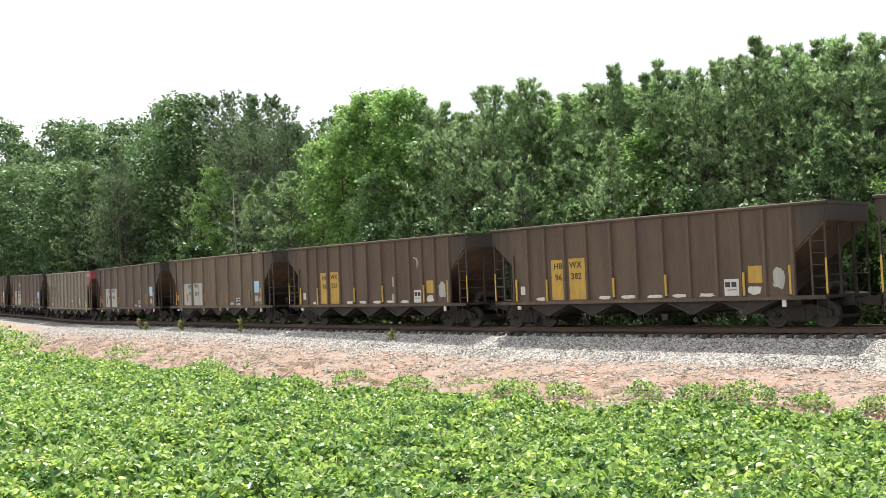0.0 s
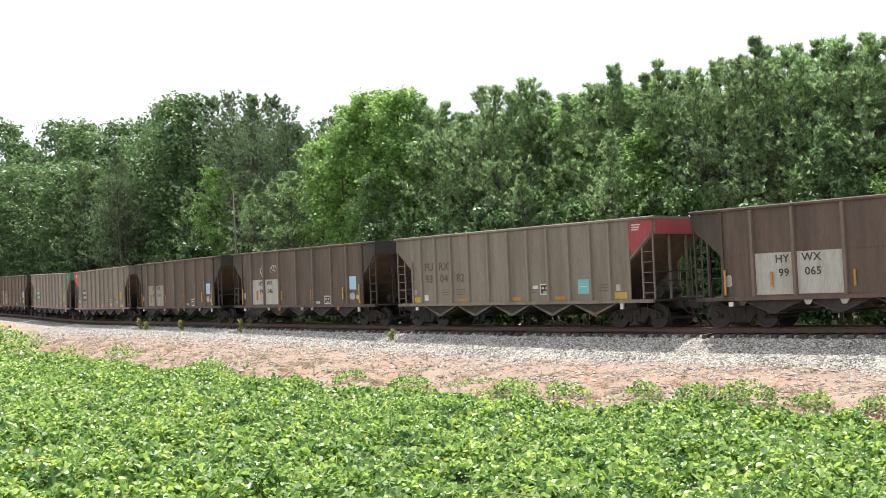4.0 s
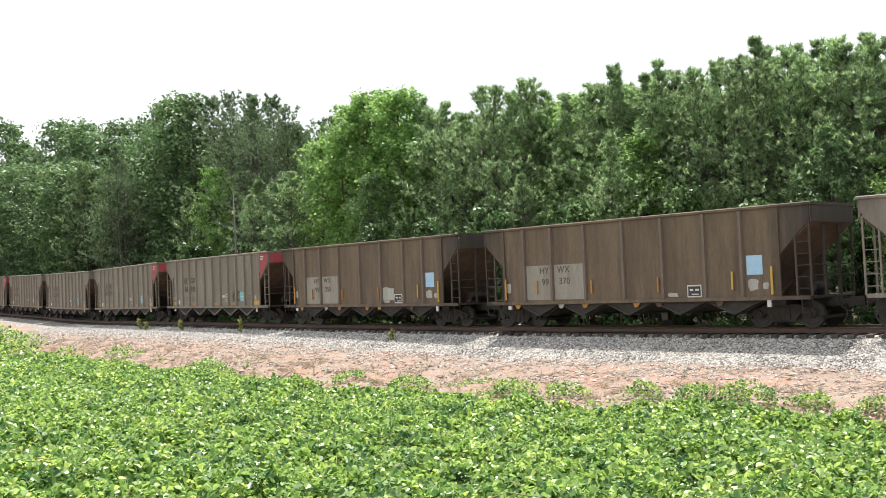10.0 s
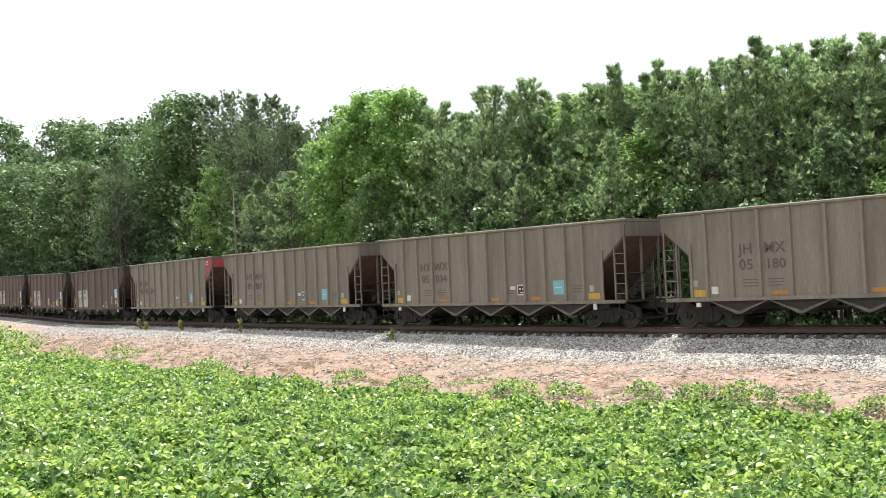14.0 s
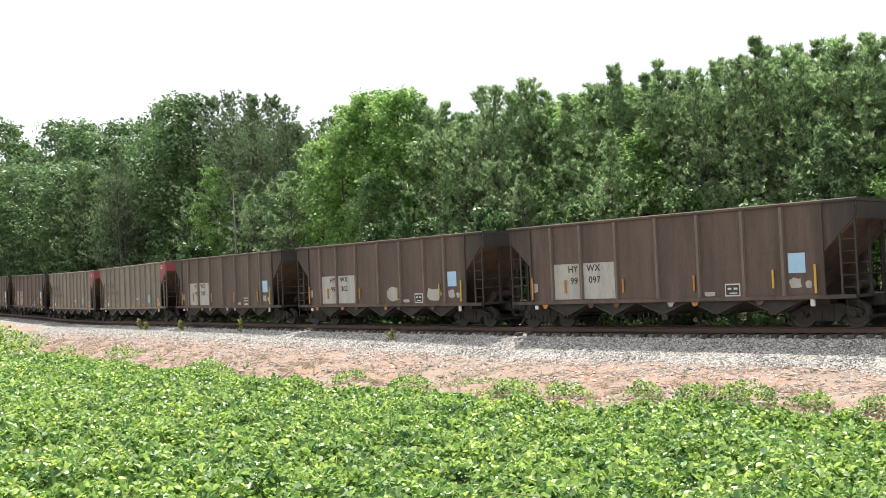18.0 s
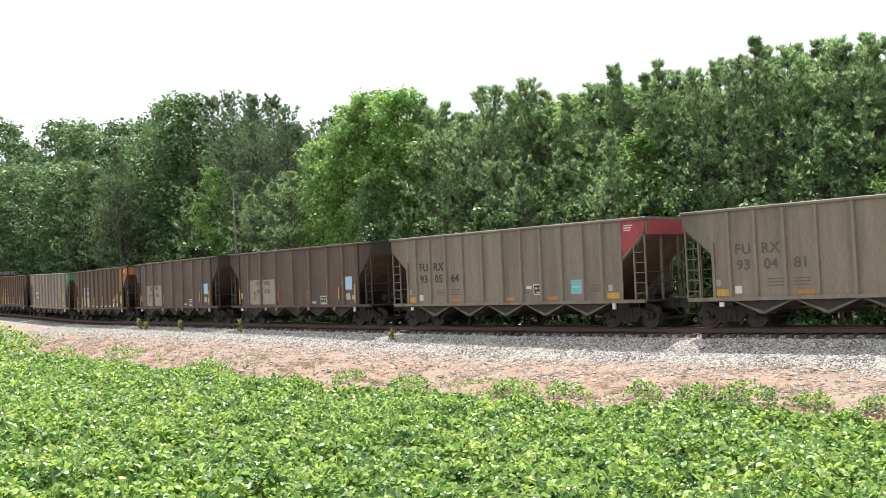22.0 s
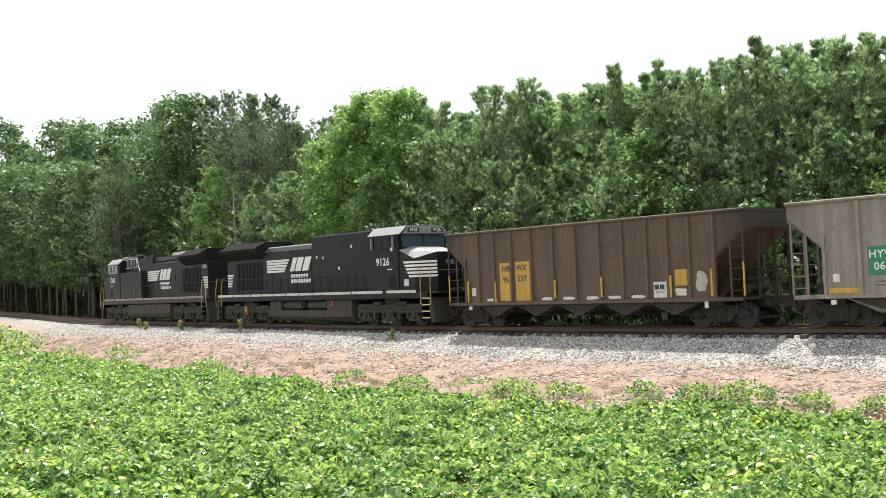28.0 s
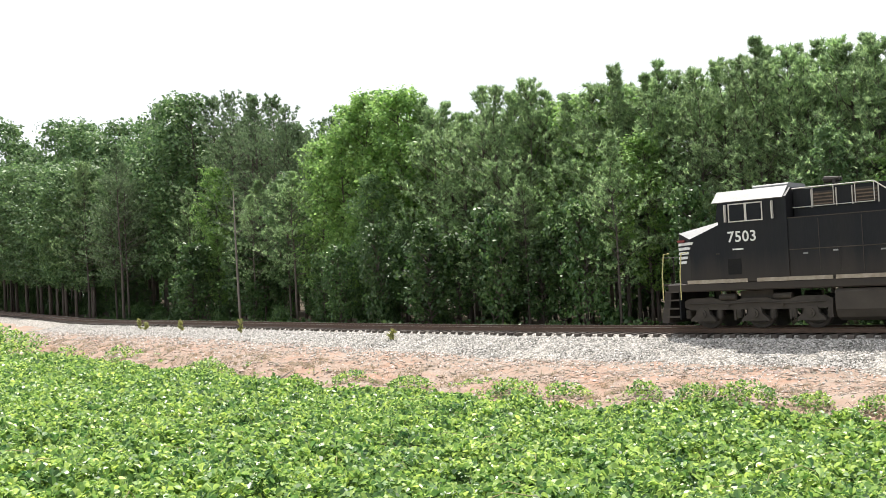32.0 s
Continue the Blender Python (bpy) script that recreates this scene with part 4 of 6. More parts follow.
EDGE_BEARING = np.array([p.x / p.y for p in EDGE_XY])
EDGE_R = np.array([math.hypot(p.x, p.y) for p in EDGE_XY])


def sky_line(s, d):
    """Height that carries the wood's outline at s for a tree standing at d."""
    p = on_line(s, d)
    bearing = p.x / p.y
    edge_s = float(np.interp(bearing, EDGE_BEARING, EDGE_S))
    ratio = math.hypot(p.x, p.y) / float(np.interp(edge_s, EDGE_S, EDGE_R))
    top = float(np.interp(edge_s, [-62, -57, -50, -41.5, -33, -29.5, -25, -20.5, -16.5, -12, -9, -6.8, -3.8, 0, 2.2, 5.2, 8, 10.8, 13, 16.5, 20, 46],
                          [21.3, 21.9, 19.7, 18.5, 15.4, 15.0, 15.8, 16.1, 14.3, 13.0, 13.9, 13.3, 12.8, 12.6, 12.5, 12.8, 12.8, 12.7, 12.3, 12.2, 11.9, 11.2]))
    return 3.2 + (top - 3.2) * ratio


# the wood's edge and the rows behind it
for row, (d0, gap, share) in enumerate(((-9.5, 3.3, 0.86), (-15.5, 2.9, 0.97), (-20.5, 3.1, 1.0), (-26.5, 3.8, 1.02))):
    s = 46.0
    while s > (-230 if row < 2 else -150):
        s -= gap * rng.uniform(0.7, 1.35) * (1.0 if s > -70 else 1.5)
        if row == 0 and 9.0 < s < 12.6:
            continue
        h = low_line(s) * share * (rng.uniform(0.45, 1.0) if row == 0 and s > -58 else rng.uniform(0.86, 1.0))
        if row and s > -60:
            h = max(h, sky_line(s, d0) * rng.uniform(0.88, 0.975))
        pick = rng.random()
        leafy = 0.75 if s < -95 else 0.45 if s < -52 else 0.2 if s < -33 else 0.68 if s < -12 else 0.12
        d = d0 + rng.uniform(-1.6, 1.3) + (4.0 if s < -58 else 0)
        if pick < leafy:
            # lit: this tree takes the leaf colour with sunlight painted in
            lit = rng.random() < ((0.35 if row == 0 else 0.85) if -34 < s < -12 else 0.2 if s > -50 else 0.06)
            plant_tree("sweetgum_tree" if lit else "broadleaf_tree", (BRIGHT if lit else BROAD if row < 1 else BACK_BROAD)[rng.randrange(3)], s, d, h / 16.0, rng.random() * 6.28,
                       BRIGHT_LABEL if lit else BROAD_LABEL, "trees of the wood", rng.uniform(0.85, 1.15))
        elif s < -33 and rng.random() < 0.6:
            plant_tree("pine_tree", (TALL_PINES if row < 1 else BACK_TALL)[rng.randrange(3)], s, d, h / 20.0, rng.random() * 6.28, TALL_LABEL, "trees of the wood")
        else:
            plant_tree("pine_tree", (PINES if row < 1 else BACK_PINES)[rng.randrange(3)], s, d, h / 13.0, rng.random() * 6.28, PINE_LABEL, "trees of the wood", rng.uniform(0.9, 1.2) * (1 if h < 14 else 0.85))

# loose leaves added deep in the wood, to hide sunlit ground and keep it dark
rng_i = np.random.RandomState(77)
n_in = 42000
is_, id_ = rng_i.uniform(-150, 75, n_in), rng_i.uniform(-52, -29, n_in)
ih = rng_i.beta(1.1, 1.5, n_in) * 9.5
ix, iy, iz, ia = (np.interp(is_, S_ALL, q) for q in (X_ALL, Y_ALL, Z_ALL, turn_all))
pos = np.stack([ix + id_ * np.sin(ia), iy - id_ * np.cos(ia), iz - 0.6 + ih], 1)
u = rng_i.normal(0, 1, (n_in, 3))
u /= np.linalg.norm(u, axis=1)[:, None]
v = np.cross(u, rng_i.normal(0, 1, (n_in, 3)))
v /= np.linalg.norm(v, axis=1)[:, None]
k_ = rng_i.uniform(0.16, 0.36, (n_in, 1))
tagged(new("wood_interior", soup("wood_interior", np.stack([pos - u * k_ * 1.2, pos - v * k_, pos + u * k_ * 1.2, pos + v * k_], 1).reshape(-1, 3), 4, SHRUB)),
       "loose leafy backfill added to darken the deep wood", "woodland", kind="stuff")

# more loose leaves, added to close the gaps at the wood's far end
n_in = 15000
is_, id_ = rng_i.uniform(-340, -95, n_in), rng_i.uniform(-34, -9, n_in)
ih = rng_i.beta(1.1, 1.5, n_in) * 12
ix, iy, iz, ia = (np.interp(is_, S_ALL, q) for q in (X_ALL, Y_ALL, Z_ALL, turn_all))
pos = np.stack([ix + id_ * np.sin(ia), iy - id_ * np.cos(ia), iz - 0.8 + ih], 1)
u = rng_i.normal(0, 1, (n_in, 3))
u /= np.linalg.norm(u, axis=1)[:, None]
v = np.cross(u, rng_i.normal(0, 1, (n_in, 3)))
v /= np.linalg.norm(v, axis=1)[:, None]
k_ = rng_i.uniform(0.25, 0.5, (n_in, 1))
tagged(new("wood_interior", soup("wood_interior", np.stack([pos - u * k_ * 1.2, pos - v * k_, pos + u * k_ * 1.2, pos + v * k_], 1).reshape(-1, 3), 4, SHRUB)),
       "loose leafy backfill added at the wood's far end", "woodland", kind="stuff")

# wide trees close beside the line, which hang over it and shade its far end
for s, d, h in ((-71, -5.8, 17.0), (-76, -5.2, 17.5), (-81, -5.4, 18.5), (-87, -5.0, 18.5), (-93, -5.3, 19.5), (-100, -5.0, 20.0), (-108, -5.2, 21.0), (-117, -5.2, 22.0)):
    plant_tree("broadleaf_tree", BROAD[int(-s) % 4], s, d, h / 16.0, s * 1.7, "broad dark tree hanging over the line", "trees of the wood", 1.2)

# unseen trees added on the camera's side, off to the left, meant as shade-givers
for s, d, h in ((-100, 8.5, 17), (-106, 10, 19), (-113, 8, 18), (-121, 10, 19), (-131, 8, 19), (-143, 10, 19)):
    plant_tree("broadleaf_tree", BROAD[int(-s) % 4], s, d, h / 16.0, s, BROAD_LABEL, "trees beside the line")


def shrub_meshes(seed):
    nr = np.random.RandomState(seed)
    rng = random.Random(seed)
    stem, verts = Shape(), []
    for j in range(9):
        a, ln = rng.random() * 6.28, rng.uniform(0.7, 1.7)
        path = limb_path((0, 0, -0.1), (math.cos(a) * 0.5, math.sin(a) * 0.5, 1), ln, -0.02, 3, rng)
        stem.tube(path, 0.012, 4, [0.018, 0.012, 0.009, 0.005])
        for q in (1, 2, 3):
            per = 58
            d = nr.normal(0, 1, (per, 3))
            d /= np.linalg.norm(d, axis=1)[:, None]
            pos = np.array(path[q][:]) + d * nr.uniform(0.15, 0.55, (per, 1))
            u = np.cross(d + nr.normal(0, 0.7, d.shape), nr.normal(0, 1, d.shape))
            u /= np.linalg.norm(u, axis=1)[:, None]
            v = np.cross(d, u)
            s = nr.uniform(0.04, 0.085, (per, 1))
            verts.append(np.stack([pos - u * s * 1.3, pos - v * s, pos + u * s * 1.3, pos + v * s], 1).reshape(-1, 3))
    return stem.mesh("stems", BARK), soup("leaves", np.concatenate(verts), 4, SHRUB)


# low growth along the far side of the line
rng_v = np.random.RandomState(91)
n_v = 12000
vs, vd = rng_v.uniform(-70, 36, n_v), rng_v.uniform(-8.8, -4.1, n_v)
ax_, ay_, aa_ = (np.interp(vs, S_ALL, q) for q in (X_ALL, Y_ALL, turn_all))
bx, by = ax_ + vd * np.sin(aa_), ay_ - vd * np.cos(aa_)
bz = ground_height(bx, by)[0] + rng_v.rand(n_v) * (0.35 + 0.35 * (waves(bx, by, 3, 92) > 0.2))
pos = np.stack([bx, by, bz], 1)
u = rng_v.normal(0, 1, (n_v, 3))
u /= np.linalg.norm(u, axis=1)[:, None]
v = np.cross(u, rng_v.normal(0, 1, (n_v, 3)))
v /= np.linalg.norm(v, axis=1)[:, None]
k_ = rng_v.uniform(0.05, 0.12, (n_v, 1))
tagged(new("verge_weeds", soup("verge_weeds", np.stack([pos - u * k_ * 1.4, pos - v * k_, pos + u * k_ * 1.4, pos + v * k_], 1).reshape(-1, 3), 4, SHRUB)), "low green weeds between the line and the wood", "weeds", kind="stuff")

SAPLINGS = [broadleaf_meshes(550 + i, 5.0, SHRUB, 0.12, 1.25, 2300, 0.72) for i in range(4)]
SHRUBS = [shrub_meshes(500 + i) for i in range(4)]
s = 40.0
while s > -190:
    s -= rng.uniform(0.5, 1.6) * (0.85 if s > -50 else 0.9)
    d = rng.uniform(-13.0, -6.6)
    if rng.random() < (0.45 if s > -55 else 0.22):
        plant_tree("sapling", SAPLINGS[rng.randrange(4)], s, d if s > -60 else rng.uniform(-12.0, -8.5), rng.uniform(0.6, 1.5), rng.random() * 6.28, "slender leafy sapling at the wood's edge", "saplings of the wood", rng.uniform(0.7, 1.1))
        continue
    k = rng.uniform(0.45, 1.15)
    t = thing("shrub", "leafy green undergrowth shrub beneath the trees", "shrub", "undergrowth of the wood",
              Matrix.Translation(standing(s, d)) @ Matrix.Rotation(rng.random() * 6.28, 4, "Z") @ Matrix.Diagonal((k, k, k * rng.uniform(0.9, 1.5), 1)))
    pair = SHRUBS[rng.randrange(4)]
    part("stems", pair[0], BARK, t)
    part("leaves", pair[1], None, t)

# the dead trunk at the wood's edge
snag = thing("dead_tree", "bare bleached dead trunk with a few broken limbs", "tree", m=Matrix.Translation(standing(-34.3, -6.6)))
sh = Shape()
sh.tube([(0, 0, -0.4), (-0.06, 0, 2.6), (-0.10, 0.05, 6.4), (-0.10, 0, 10.8)], 0.10, 8, [0.12, 0.10, 0.075, 0.03])
part("trunk", sh, DEADWOOD, snag, smooth=True)
for z, a, ln in ((10.0, 0.4, 0.9), (9.3, 2.6, 0.8), (8.7, 0.1, 1.3), (8.1, 3.4, 0.7), (7.4, 0.5, 1.2), (10.3, 4.4, 0.6)):
    lr = random.Random(int(z * 10))
    part("limb", Shape().tube(limb_path((-0.1, 0, z), (math.cos(a), math.sin(a), 0.35), ln, 0.05, 3, lr), 0.02, 4, [0.028, 0.02, 0.014, 0.006]), DEADWOOD, snag)

# weeds in the ballast, sticks on the clay
WEED = material("yellow_green_weed", (0.36, 0.37, 0.13), (0.25, 0.25, 0.08), 0.6, 0, 4, (1, 1, 1), 0, 20, through=0.4, island=0.3)
for s, d, h in ((-0.66, 2.75, 0.45), (-14.8, 2.75, 0.80), (-23.1, 2.75, 0.70), (-29.0, 2.75, 0.50), (-30.3, 2.75, 0.72)):
    nr = np.random.RandomState(int(h * 100 + abs(s)))
    c = [(nr.normal(0, 0.05), nr.normal(0, 0.05), h * q) for q in np.linspace(0.15, 0.95, 16)]
    wv = [(nr.normal(0, 0.8), nr.normal(0, 0.8), 0.9) for _ in c]
    t = thing("weed", "yellow-green weed growing in the ballast", "weed", "weeds in the ballast", Matrix.Translation(on_line(s, d, float(bed_height(s, d)) - 0.02)))
    part("stalk", Shape().tube([(0, 0, -0.1), (0.01, 0, h)], 0.012, 4, [0.014, 0.005]), STEM, t)
    part("leaves", soup("leaves", sprays(c, wv, 14, 0.20, 0.03, 0.4, nr), 3, WEED), None, t)
STICK = material("grey_weathered_stick", (0.34, 0.30, 0.26), (0.22, 0.19, 0.16), 0.9, 0, 6, (1, 1, 1), 0.3, 30)
for s, d, a, up, ln in ((-25.6, 8.7, 2.6, 1.0, 1.0), (1.0, 10.2, 0.4, 0.55, 0.9), (5.0, 5.7, 1.8, 2.2, 0.5), (3.2, 6.0, 1.4, 1.5, 0.45), (-4.5, 5.8, 2.4, 0.9, 0.3), (-38.2, 6.8, 2.6, 1.1, 0.6)):
    p = standing(s, d)
    t = thing("stick", "weathered broken stick poking out of the clay", "stick", "sticks on the clay", Matrix.Translation(p))
    lr = random.Random(int(ln * 77))
    part("wood", Shape().tube(limb_path((0, 0, -0.1), (math.cos(a), math.sin(a), up), ln, -0.02, 3, lr), 0.03, 5, [0.035, 0.032, 0.026, 0.016]), STICK, t)

# dry grass along the foot of the bank
rng_g = np.random.RandomState(63)
n_g = 4200
gs_, gdd = rng_g.uniform(-40, 30, n_g), 6.2 + rng_g.beta(2.2, 1.6, n_g) * 4.6
ax_, ay_, aa_ = (np.interp(gs_, S_ALL, q) for q in (X_ALL, Y_ALL, turn_all))
bx, by = ax_ + gdd * np.sin(aa_), ay_ - gdd * np.cos(aa_)
keep = waves(bx, by, 3.0, 64) > 0.1
bx, by = bx[keep], by[keep]
bz = ground_height(bx, by)[0]
tuft = sprays(np.stack([bx, by, bz], 1), np.tile([0, 0, 0.9], (len(bx), 1)), 12, 0.20, 0.009, 1.1, rng_g)
tagged(new("dry_grass", soup("dry_grass", tuft, 3, DRYGRASS)), "straw-coloured dry grass along the clay bank", "grass", kind="stuff")

# ---- the train: hopper cars ----
# a car's own space: x forwards along the train (towards the right of the line), -y the side seen from the field, z from the rail tops
SIDE, TOP, HALF = 1.60, 4.05, 7.38
POSTS = {"ribbed": (-6.32, -5.37, -4.45, -3.45, -2.34, -1.18, -0.03, 1.14, 2.24, 3.33, 4.24, 5.15, 6.15),
         "broad": (-6.47, -5.06, -3.60, -1.92, -0.10, 1.63, 3.38, 4.82, 6.19),
         "smooth": (-6.44, -5.55, -4.58, -3.55, -2.44, -1.23, -0.06, 1.05, 2.14, 3.25, 4.34, 5.27, 6.19),
         "grey": (-6.30, -5.03, -3.52, -2.37, -1.22, -0.04, 1.08, 2.21, 3.35, 4.75, 6.10)}
BAYS = (-4.45, -2.22, 0.0, 2.22, 4.40)


def truck_shape():
    """Cast side frames, bolster, springs and bearing caps of a two-axle truck."""
    sh = Shape()
    for y in (-1.06, 0.94):
        sh.prism([(-1.16, 0.58), (-1.16, 0.40), (-0.70, 0.40), (-0.62, 0.50), (-0.40, 0.22), (0.40, 0.22), (0.62, 0.50), (0.70, 0.40), (1.16, 0.40), (1.16, 0.58),
                  (0.92, 0.68), (0.50, 0.80), (-0.50, 0.80), (-0.92, 0.68)], "y", y, y + 0.12)
        ys = -1.075 if y < 0 else 1.065
        sh.prism([(-0.66, 0.62), (-0.40, 0.30), (-0.30, 0.30), (-0.50, 0.66)], "y", ys, ys + 0.02)
        sh.prism([(0.66, 0.62), (0.40, 0.30), (0.30, 0.30), (0.50, 0.66)], "y", ys, ys + 0.02)
        for x in (-0.89, 0.89):
            sh.cyl("y", (x, 0.47), 0.13, y - 0.07, y + 0.02, 12)
        for x in (-0.2, 0.0, 0.2):
            sh.cyl("z", (x, y + 0.03), 0.075, 0.26, 0.52, 8)
    sh.box(-0.24, 0.24, -1.10, 1.10, 0.50, 0.72)
    sh.box(-0.10, 0.10, -0.45, 0.45, 0.40, 0.76)
    sh.cyl("z", (0, 0), 0.28, 0.70, 0.86, 12)
    for x in (-1.28, 1.28):
        sh.box(x - 0.05, x + 0.05, -0.95, 0.95, 0.30, 0.40)
    return sh


def wheelset_shape(radius=0.457):
    sh = Shape()
    sh.cyl("y", (0, 0), 0.085, -1.02, 1.02, 10)
    for y, out in ((-0.79, -1), (0.79, 1)):
        sh.cyl("y", (0, 0), radius, y - 0.06, y + 0.06, 24)
        sh.cyl("y", (0, 0), radius + 0.025, y - out * 0.06 - 0.015, y - out * 0.06 + 0.015, 24)
        sh.cyl("y", (0, 0), radius * 0.80, y + out * 0.056, y + out * 0.075, 24, radius * 0.72)
        sh.cyl("y", (0, 0), 0.17, y + out * 0.06, y + out * 0.11, 12)
        for k in range(4):
            a = k * math.pi / 2
            sh.cyl("y", (0.27 * radius / 0.457 * math.cos(a), 0.27 * radius / 0.457 * math.sin(a)), 0.03, y + out * 0.07, y + out * 0.085, 6)
    return sh


TRUCK_MESH = truck_shape().mesh("truck", TRUCK)
WHEEL_MESH = wheelset_shape().mesh("wheelset", WHEEL)
LOCO_WHEEL_MESH = wheelset_shape(0.53).mesh("wheelset", WHEEL)


def hopper(style, paint, under, light):
    """One open-top coal hopper car with its trucks; decals and end colours are added to the copies."""
    car = thing("hopper_car", "coal hopper car", "railcar")
    xe, dz = 6.18, (2.45 if style == "broad" else 2.55)
    outline = [(-xe, 1.10), (xe, 1.10), (xe, dz), (HALF - 0.08, 3.58), (HALF - 0.08, TOP), (-HALF + 0.08, TOP), (-HALF + 0.08, 3.58), (-xe, dz)]
    for y in (-SIDE, SIDE - 0.05):
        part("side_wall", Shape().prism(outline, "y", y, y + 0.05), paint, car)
    for k in (-1, 1):
        slope = Shape().prism([(k * (HALF - 0.06), 3.50), (k * (HALF - 0.06), 3.58), (k * 4.55, 1.12), (k * 4.55, 1.02)][::k], "y", -SIDE + 0.055, SIDE - 0.055)
        part("slope_sheet", slope, RUST_DARK, car, "rust-stained sloping end sheet")
    floor = Shape()
    for c in BAYS[:-1]:
        floor.prism([(c + 0.25, 1.0), (c + 1.11, 2.0), (c + 1.97, 1.0)], "y", -SIDE + 0.056, SIDE - 0.056)
    part("hopper_floor", floor, SOOT, car, "coal-blackened inner hopper ridges")
    for k in (-1, 1):
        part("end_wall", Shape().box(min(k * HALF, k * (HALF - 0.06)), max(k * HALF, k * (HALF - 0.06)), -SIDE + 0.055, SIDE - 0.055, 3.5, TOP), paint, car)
    rim = Shape()
    for y in (-SIDE - 0.07, SIDE - 0.09):
        rim.soft_box(-HALF - 0.02, HALF + 0.02, y, y + 0.16, TOP, TOP + 0.12, 0.03)
    for x in (-HALF - 0.02, HALF - 0.12):
        rim.box(x, x + 0.14, -SIDE + 0.09, SIDE - 0.09, TOP + 0.005, TOP + 0.115)
    part("top_chord", rim, light, car)
    # broad cars' posts get the lighter brown with highlights in its colour
    worn = PALE_POST if style == "broad" else paint
    post = Shape().prism([(-0.05, -0.10), (0.05, -0.10), (0.075, 0), (-0.075, 0)], "z", 1.10, TOP).mesh("side_post", worn)
    post_far = Shape().prism([(-0.075, 0), (0.075, 0), (0.05, 0.10), (-0.05, 0.10)], "z", 1.10, TOP).mesh("side_post", worn)
    for x in POSTS[style]:
        if abs(x) < 6.17:
            part("side_post", post, paint, car, m=Matrix.Translation((x, -SIDE, 0)))
            part("side_post", post_far, paint, car, m=Matrix.Translation((x, SIDE, 0)))
    for x in (-xe, xe):
        part("side_post", Shape().box(x - 0.05, x + 0.05, -SIDE - 0.06, -SIDE, 1.10, 3.0 if style != "broad" else TOP), paint, car)
        part("side_post", Shape().box(x - 0.05, x + 0.05, SIDE, SIDE + 0.06, 1.10, 3.0 if style != "broad" else TOP), paint, car)
    for y in (-SIDE - 0.08, SIDE - 0.06):
        part("side_sill", Shape().box(-HALF + 0.15, HALF - 0.15, y, y + 0.14, 0.97, 1.10), light if style in ("smooth", "grey") else paint, car)
    if style == "broad":
        part("seam", Shape().box(-xe + 0.06, xe - 0.06, -SIDE - 0.012, -SIDE, 2.55, 2.60), paint, car)
    sill = Shape().box(-HALF - 0.1, HALF + 0.1, -0.18, 0.18, 0.70, 1.02)
    for k in (-1, 1):
        sill.box(k * 5.95 - 0.25, k * 5.95 + 0.25, -1.3, 1.3, 0.78, 0.97)
    part("centre_sill", sill, SOOT, car)
    door = Shape()
    door.prism([(-1.08, 0.97), (-0.30, 0.55), (0.30, 0.55), (1.08, 0.97)], "y", -1.30, 1.30)
    door.box(-0.36, 0.36, -1.34, 1.34, 0.50, 0.56)
    edge_v = Shape().prism([(-1.12, 0.97), (-0.04, 0.50), (0.04, 0.50), (1.12, 0.97), (1.0, 0.97), (0.0, 0.60), (-1.0, 0.97)], "y", -SIDE + 0.02, -SIDE + 0.06)
    door.prism([(-1.06, 0.965), (0.0, 0.53), (1.06, 0.965)], "y", -SIDE + 0.066, -1.345)
    door_mesh, edge_mesh = door.mesh("hopper_door", SOOT), edge_v.mesh("hopper_skirt", under)
    for c in BAYS:
        part("hopper_door", door_mesh, SOOT, car, m=Matrix.Translation((c, 0, 0)))
        part("hopper_skirt", edge_mesh, under, car, m=Matrix.Translation((c, 0, 0)))
    bar_mat = YELLOW if style in ("ribbed", "broad") else light
    for k in (-1, 1):
        deck = Shape().box(min(k * xe, k * (HALF - 0.1)), max(k * xe, k * (HALF - 0.1)), -SIDE + 0.08, SIDE - 0.08, 1.0, 1.07)
        part("end_platform", deck, SOOT, car)
        for y in (-SIDE + 0.03, SIDE - 0.03):
            for x in (k * (HALF - 0.12), k * (HALF - 0.62)):
                z1 = 3.62 if abs(x) > 7 else 3.1
                part("end_stile", Shape().box(x - 0.03, x + 0.03, y - 0.03, y + 0.03, 1.07, z1), light, car)
        for y in (-0.55, 0.55):
            part("end_stile", Shape().box(k * (HALF - 0.12) - 0.04, k * (HALF - 0.12) + 0.04, y - 0.04, y + 0.04, 1.07, 3.56), paint, car)
        part("end_stile", Shape().box(k * (HALF - 0.12) - 0.034, k * (HALF - 0.12) + 0.034, -SIDE - 0.006, -SIDE - 0.002, 1.15, 2.3), bar_mat, car) if style == "ribbed" else None
        for j in range(5):
            z = 1.32 + 0.38 * j
            part("ladder_rung", Shape().box(min(k * (HALF - 0.60), k * (HALF - 0.14)), max(k * (HALF - 0.60), k * (HALF - 0.14)), -SIDE + 0.02, -SIDE + 0.045, z, z + 0.03), SOOT if style in ("ribbed", "broad") else light, car)
        rail_ = Shape()
        for z in (1.75, 2.1):
            rail_.tube([(k * (HALF - 0.05), -1.5, z), (k * (HALF - 0.05), 1.5, z)], 0.02, 5)
        part("end_handrail", rail_, SOOT, car)
        gear = Shape().cyl("y", (k * 6.75, 1.36), 0.16, -0.5, 0.7, 12)
        gear.box(k * 6.4 - 0.16, k * 6.4 + 0.16, 0.3, 0.8, 1.07, 1.55)
        part("brake_gear", gear, SOOT, car)
        coup = Shape().box(min(k * 7.3, k * 7.88), max(k * 7.3, k * 7.88), -0.09, 0.09, 0.76, 0.94)
